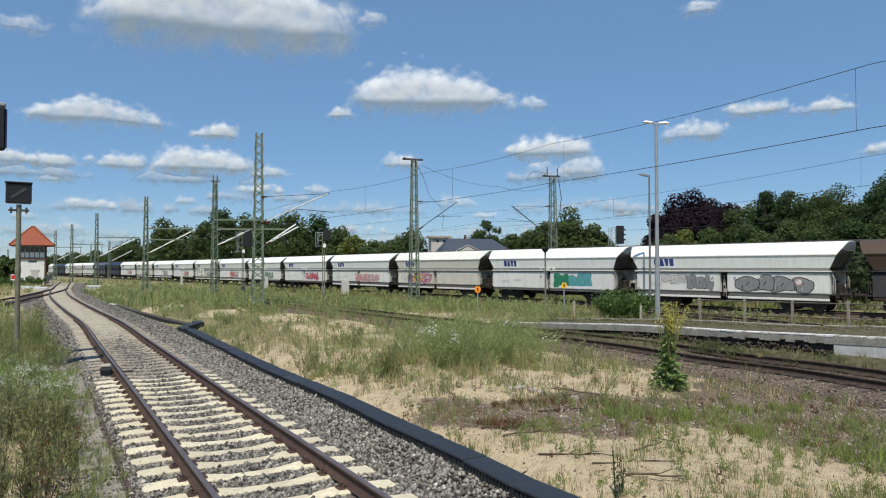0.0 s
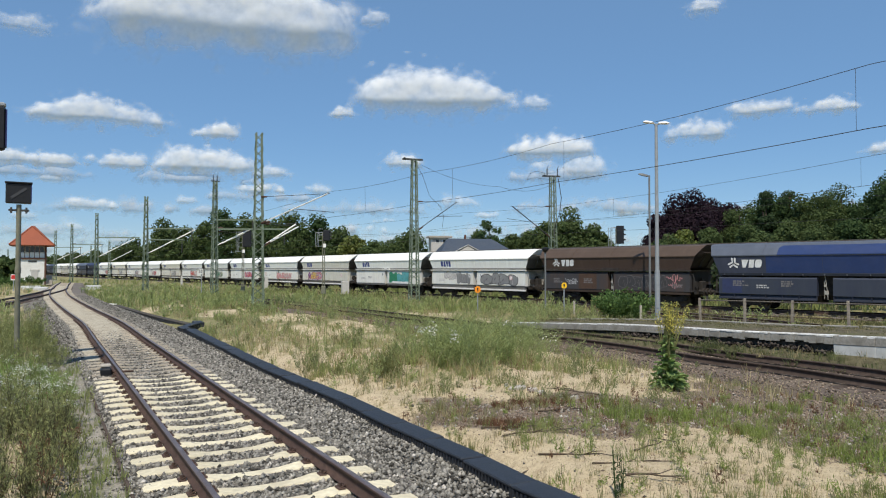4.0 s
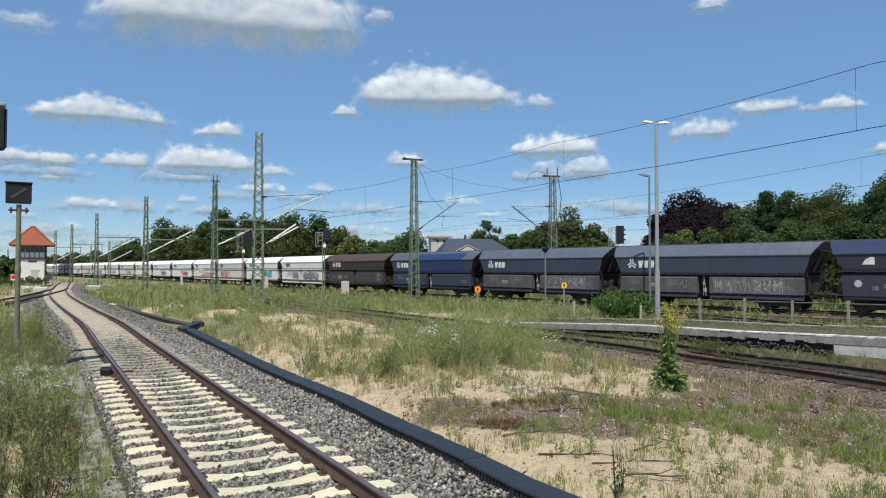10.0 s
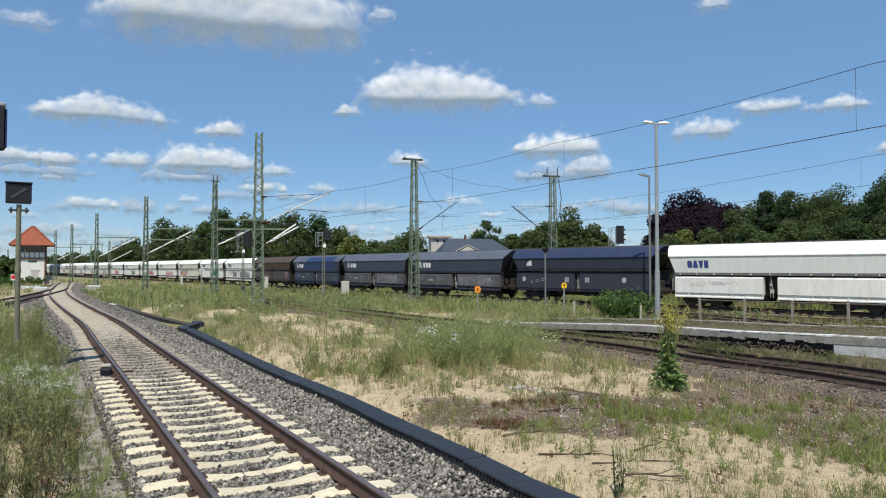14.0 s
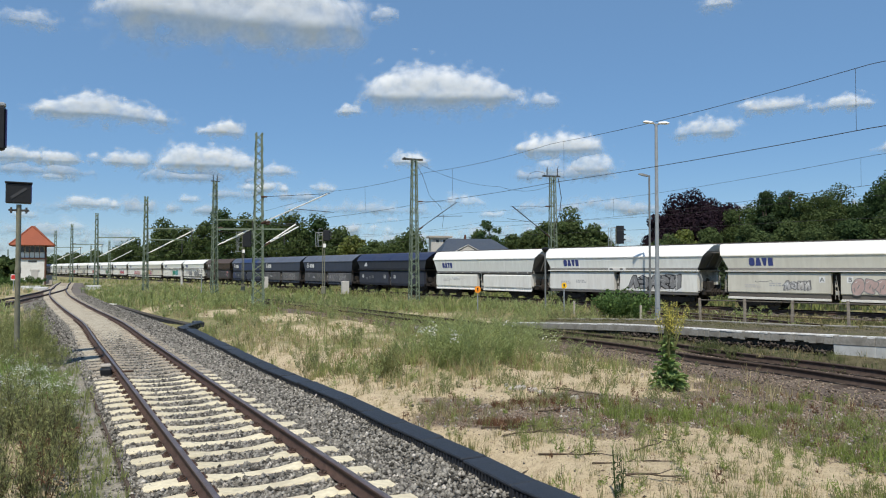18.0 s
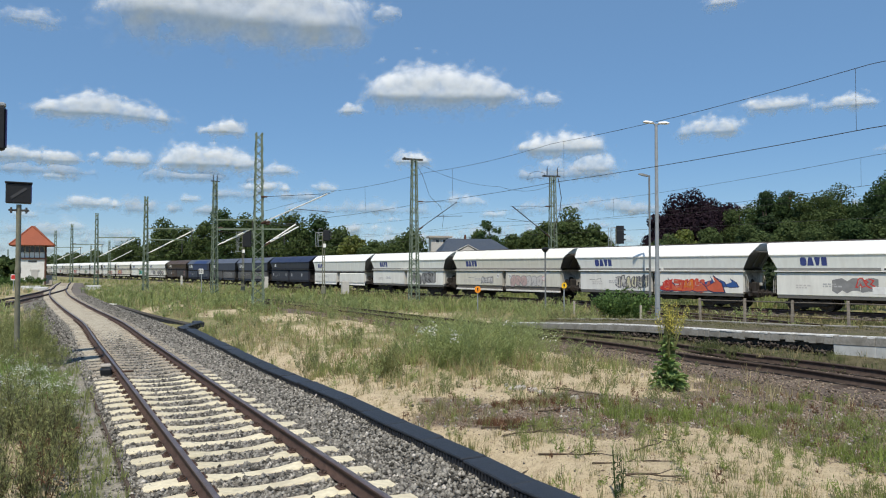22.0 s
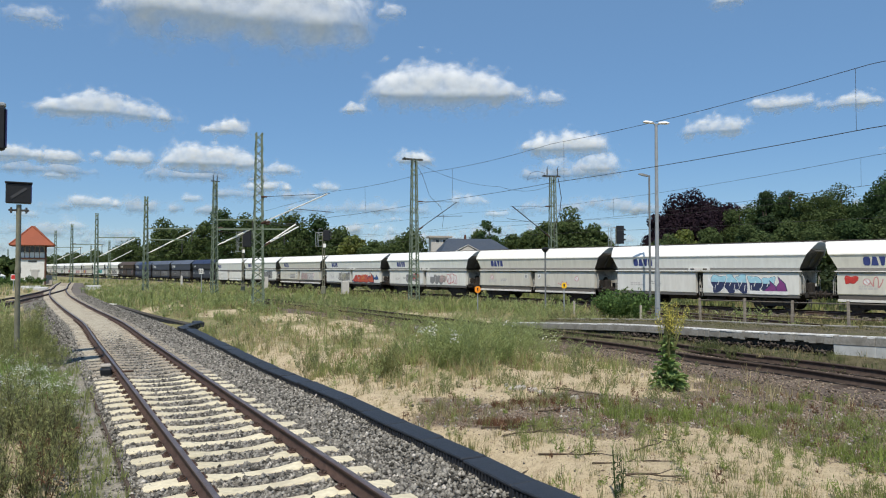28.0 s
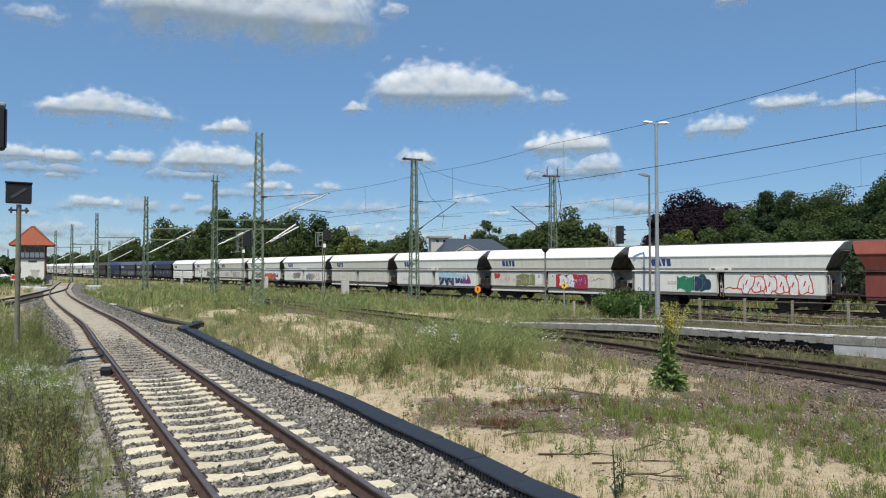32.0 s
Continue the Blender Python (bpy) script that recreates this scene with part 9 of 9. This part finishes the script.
def mullein():
    rng = np.random.default_rng(77)
    x, y = 4.8, 15.0
    root = thing("mullein", pose(x, y, float(gz(x, y)) - 0.02), "tall weed with yellow flower spikes and broad green basal leaves", "weed")
    for k in range(260):
        a, low = rng.uniform(0, 6.28), k < 120
        z = rng.uniform(0.02, 0.2) if low else 0.2 + 0.95 * rng.random() ** 1.2
        ln = rng.uniform(0.16, 0.5) if low else rng.uniform(0.14, 0.4) * (1.3 - z * 0.75)
        rise = rng.uniform(0.25, 1.2) if low else rng.uniform(0.0, 1.0)
        s = Shape()
        rows = []
        for u, w in ((0, 0.03), (0.25, 0.13), (0.55, 0.19), (0.8, 0.13), (1, 0.01)):
            px, pz = ln * u * 0.95, z + ln * (rise * u - 0.5 * u * u)
            ww = w * ln / 0.5 * 0.5
            rows.append([(px, -ww, pz + 0.02), (px, 0, pz - 0.012), (px, ww, pz + 0.02)])
        s.loft(rows, closed=False, m=Matrix.Rotation(a, 4, "Z"))
        part("leaf", s, BROAD_LEAF, root)
    for k in range(32):
        a, q = rng.uniform(0, 6.28), rng.uniform(0.04, 0.38)
        top = rng.uniform(1.45, 1.9)
        mid = Vector((q * 0.45 * math.cos(a), q * 0.45 * math.sin(a), 0.95))
        tip = Vector((q * math.cos(a) + 0.06, q * math.sin(a), top))
        part("stalk", Shape().tube([(0, 0, 0.05), mid, tip], 0.014, 5, r_end=0.006), GRASS["green"], root)
        n = 42
        t = rng.uniform(0.42, 1.0, n)
        p = np.array([list(mid.lerp(tip, float(u))) for u in t]) + rng.normal(size=(n, 3)) * 0.024
        d = rng.normal(size=(n, 3))
        u = np.cross(d, rng.normal(size=(n, 3)))
        u /= np.linalg.norm(u, axis=1)[:, None]
        w = np.cross(d / np.linalg.norm(d, axis=1)[:, None], u)
        v = np.stack([p - u * 0.015, p - w * 0.013, p + u * 0.015, p + w * 0.013], 1).reshape(-1, 3)
        tagged(part("flower_spike", sheet("flower_spike", v, np.arange(n * 4).reshape(-1, 4), FLOWER_YELLOW), None, root, "yellow flower spike"), kind="stuff")


mullein()


def gravel_patch():
    rng = np.random.default_rng(12)
    n = 110000
    r = np.exp(rng.uniform(math.log(7.5), math.log(24), n))
    a = np.radians(rng.uniform(-8, 42, n))
    x, y = r * np.sin(a), r * np.cos(a)
    g, k = covers(x, y)
    off = (x + 1.4 + 0.5735 * (y - 7.14)) * 0.867
    m = (rng.random(n) < 0.8 * k + 0.012) & (off > 2.9)
    x, y = x[m], y[m]
    return np.stack([x, y, gz(x, y) + 0.0], 1)


stones("old_gravel", gravel_patch()[::55] + np.array([0, 0, 0.008]), 0.034, STONE_PALE, "pale stones strewn among the old gravel", None, 19)
stones("old_gravel", gravel_patch()[5::16] + np.array([0, 0, 0.005]), 0.03, STONE, "grey stones strewn among the old gravel", None, 20)
rubble_rng = random.Random(77)
for x, y, w, turn in ((1.55, 14.75, 0.20, 15), (1.85, 14.55, 0.15, -30), (1.98, 14.25, 0.11, 50), (1.35, 15.05, 0.09, 70), (2.55, 13.7, 0.09, 10), (3.1, 13.2, 0.10, -20)):
    ring = [(w * rubble_rng.uniform(0.75, 1.1) * math.cos(k * 1.047), 0.55 * w * rubble_rng.uniform(0.7, 1.15) * math.sin(k * 1.047)) for k in range(6)]
    chunk = new("broken_slab", Shape().loft([[(a * q, b * q, z) for a, b in ring] for q, z in ((1.0, 0.0), (1.04, 0.05), (0.93, 0.085))]).mesh("broken_slab", STONE_PALE))
    chunk.matrix_basis = pose(x, y, float(gz(x, y)) - 0.02, 4, -5, turn)
    tagged(chunk, "broken piece of pale slab lying on the old gravel", "slab piece", "slab pieces on the gravel")
stones("old_gravel", gravel_patch(), 0.022, STONE_BROWN, "old brown-grey gravel strewn over the sand", None, 9)


def edging_gravel():
    rng = np.random.default_rng(14)
    n = 5200
    y = 6.0 + 16 * rng.random(n) ** 1.6
    off = -1.42 - 0.75 * rng.random(n) ** 0.8
    x = off / 0.867 - 1.4 - 0.5735 * (y - 7.14)
    return np.stack([x, y, np.full(n, -0.035) + rng.uniform(-0.02, 0.015, n)], 1)


stones("strewn_gravel", edging_gravel(), 0.02, STONE, "grey gravel strewn over the edging slabs", None, 10)
tufts("edging_weeds", edging_gravel()[:420], 0.18, 12, 0.16, 0.004, FEATHER, "small weeds growing in the edging joints", 15)


def sand_grit(n, seed):
    rng = np.random.default_rng(seed)
    r = np.exp(rng.uniform(math.log(7.0), math.log(26), n))
    a = np.radians(rng.uniform(-16, 42, n))
    x, y = r * np.sin(a), r * np.cos(a)
    m = free(x, y) & (rng.random(n) < 0.25 + 0.75 * clumpy(x * 1.7, y * 1.3))
    x, y = x[m], y[m]
    return np.stack([x, y, gz(x, y) - 0.002], 1)


stones("sand_grit", sand_grit(15000, 51), 0.013, STONE_BROWN, "small dark grit scattered over the sand", None, 51)
tufts("straw_litter", sand_grit(3600, 52), 0.045, 7, 0.3, 0.004, GRASS["dry"], "flattened straw litter on the sand", 52)
tufts("straw_litter", sand_grit(1200, 53), 0.05, 6, 0.25, 0.004, GRASS["brown"], "dark dead stems lying on the sand", 53)


def pale_pebbles():
    rng = np.random.default_rng(15)
    p = gravel_patch()
    return p[rng.choice(len(p), 420, replace=False)] + np.array([0, 0, 0.01])


stones("pale_pebbles", pale_pebbles(), 0.038, POST_CONC, "pale pebbles among the old gravel", None, 11)


def twig(x, y, turn, length, seed):
    rng = random.Random(seed)
    z = float(gz(x, y))
    root = thing("twig", pose(x, y, z, 0, 0, turn), "bare dead twig lying on the sand", "twig")
    pts, p = [], Vector((0, 0, 0.02))
    for k in range(6):
        pts.append(p.copy())
        p += Vector((length / 5, rng.uniform(-0.07, 0.07) * length, rng.uniform(-0.01, 0.035)))
    part("branch", Shape().tube(pts, 0.016, 5, r_end=0.005), BARK, root)
    for k in (2, 3):
        q = pts[k]
        part("side_branch", Shape().tube([q, q + Vector((0.12, rng.uniform(-0.2, 0.2), 0.05)), q + Vector((0.25, rng.uniform(-0.3, 0.3), 0.03))], 0.009, 4, r_end=0.004), BARK, root)


for k, row in enumerate(((0.9, 10.6, 10, 1.2), (1.3, 9.6, -15, 1.0), (1.0, 9.2, 25, 0.9), (1.7, 12.6, 5, 0.8), (1.35, 8.6, -5, 0.8), (3.1, 14.0, 170, 1.1), (0.4, 12.2, 60, 0.6), (1.9, 9.0, 8, 1.1), (2.2, 8.5, -20, 0.7), (2.6, 9.6, 35, 0.6), (0.6, 11.2, -8, 0.9))):
    twig(*row, k)


def motions():
    times = [k * 1.0 for k in range(33)]
    for i, w in TRAIN.items():
        walk(w, [(t, wagon_pose(i, t)[0]) for t in times])
        if i >= -8:
            # wheels roll on the rail, 75 degrees from key to key
            for b in [c for c in w.children if c.name.startswith("bogie")]:
                for ws in b.children:
                    x = ws.matrix_basis.translation.x
                    turn = lambda t: math.degrees((travelled(t) - travelled(0)) / 0.46)
                    n = int(turn(32.0) / 75) + 1
                    ts = np.interp(np.linspace(0, turn(32.0), n + 1), [turn(k / 30) for k in range(961)], [k / 30 for k in range(961)])
                    walk(ws, [(t, pose(x, 0, 0.46, 0, turn(t) % 360, 0)) for t in ts])
    def van_at(x):
        return pose(x - 3.1, 115.0, float(gz(x - 3.1, 115.0)))

    walk(VAN, [(0.0, van_at(-102.0)), (12.0, van_at(-82.0)), (20.0, van_at(-74.0)), (25.5, van_at(-72.5)), (28.0, van_at(-72.1)), (32.0, van_at(-71.45))])
    for c, home, dx, dz in CLOUDS:
        walk(c, [(k * 8.0, Matrix.Translation((dx * k / 4, 0, dz * k / 4)) @ home) for k in range(5)])


motions()
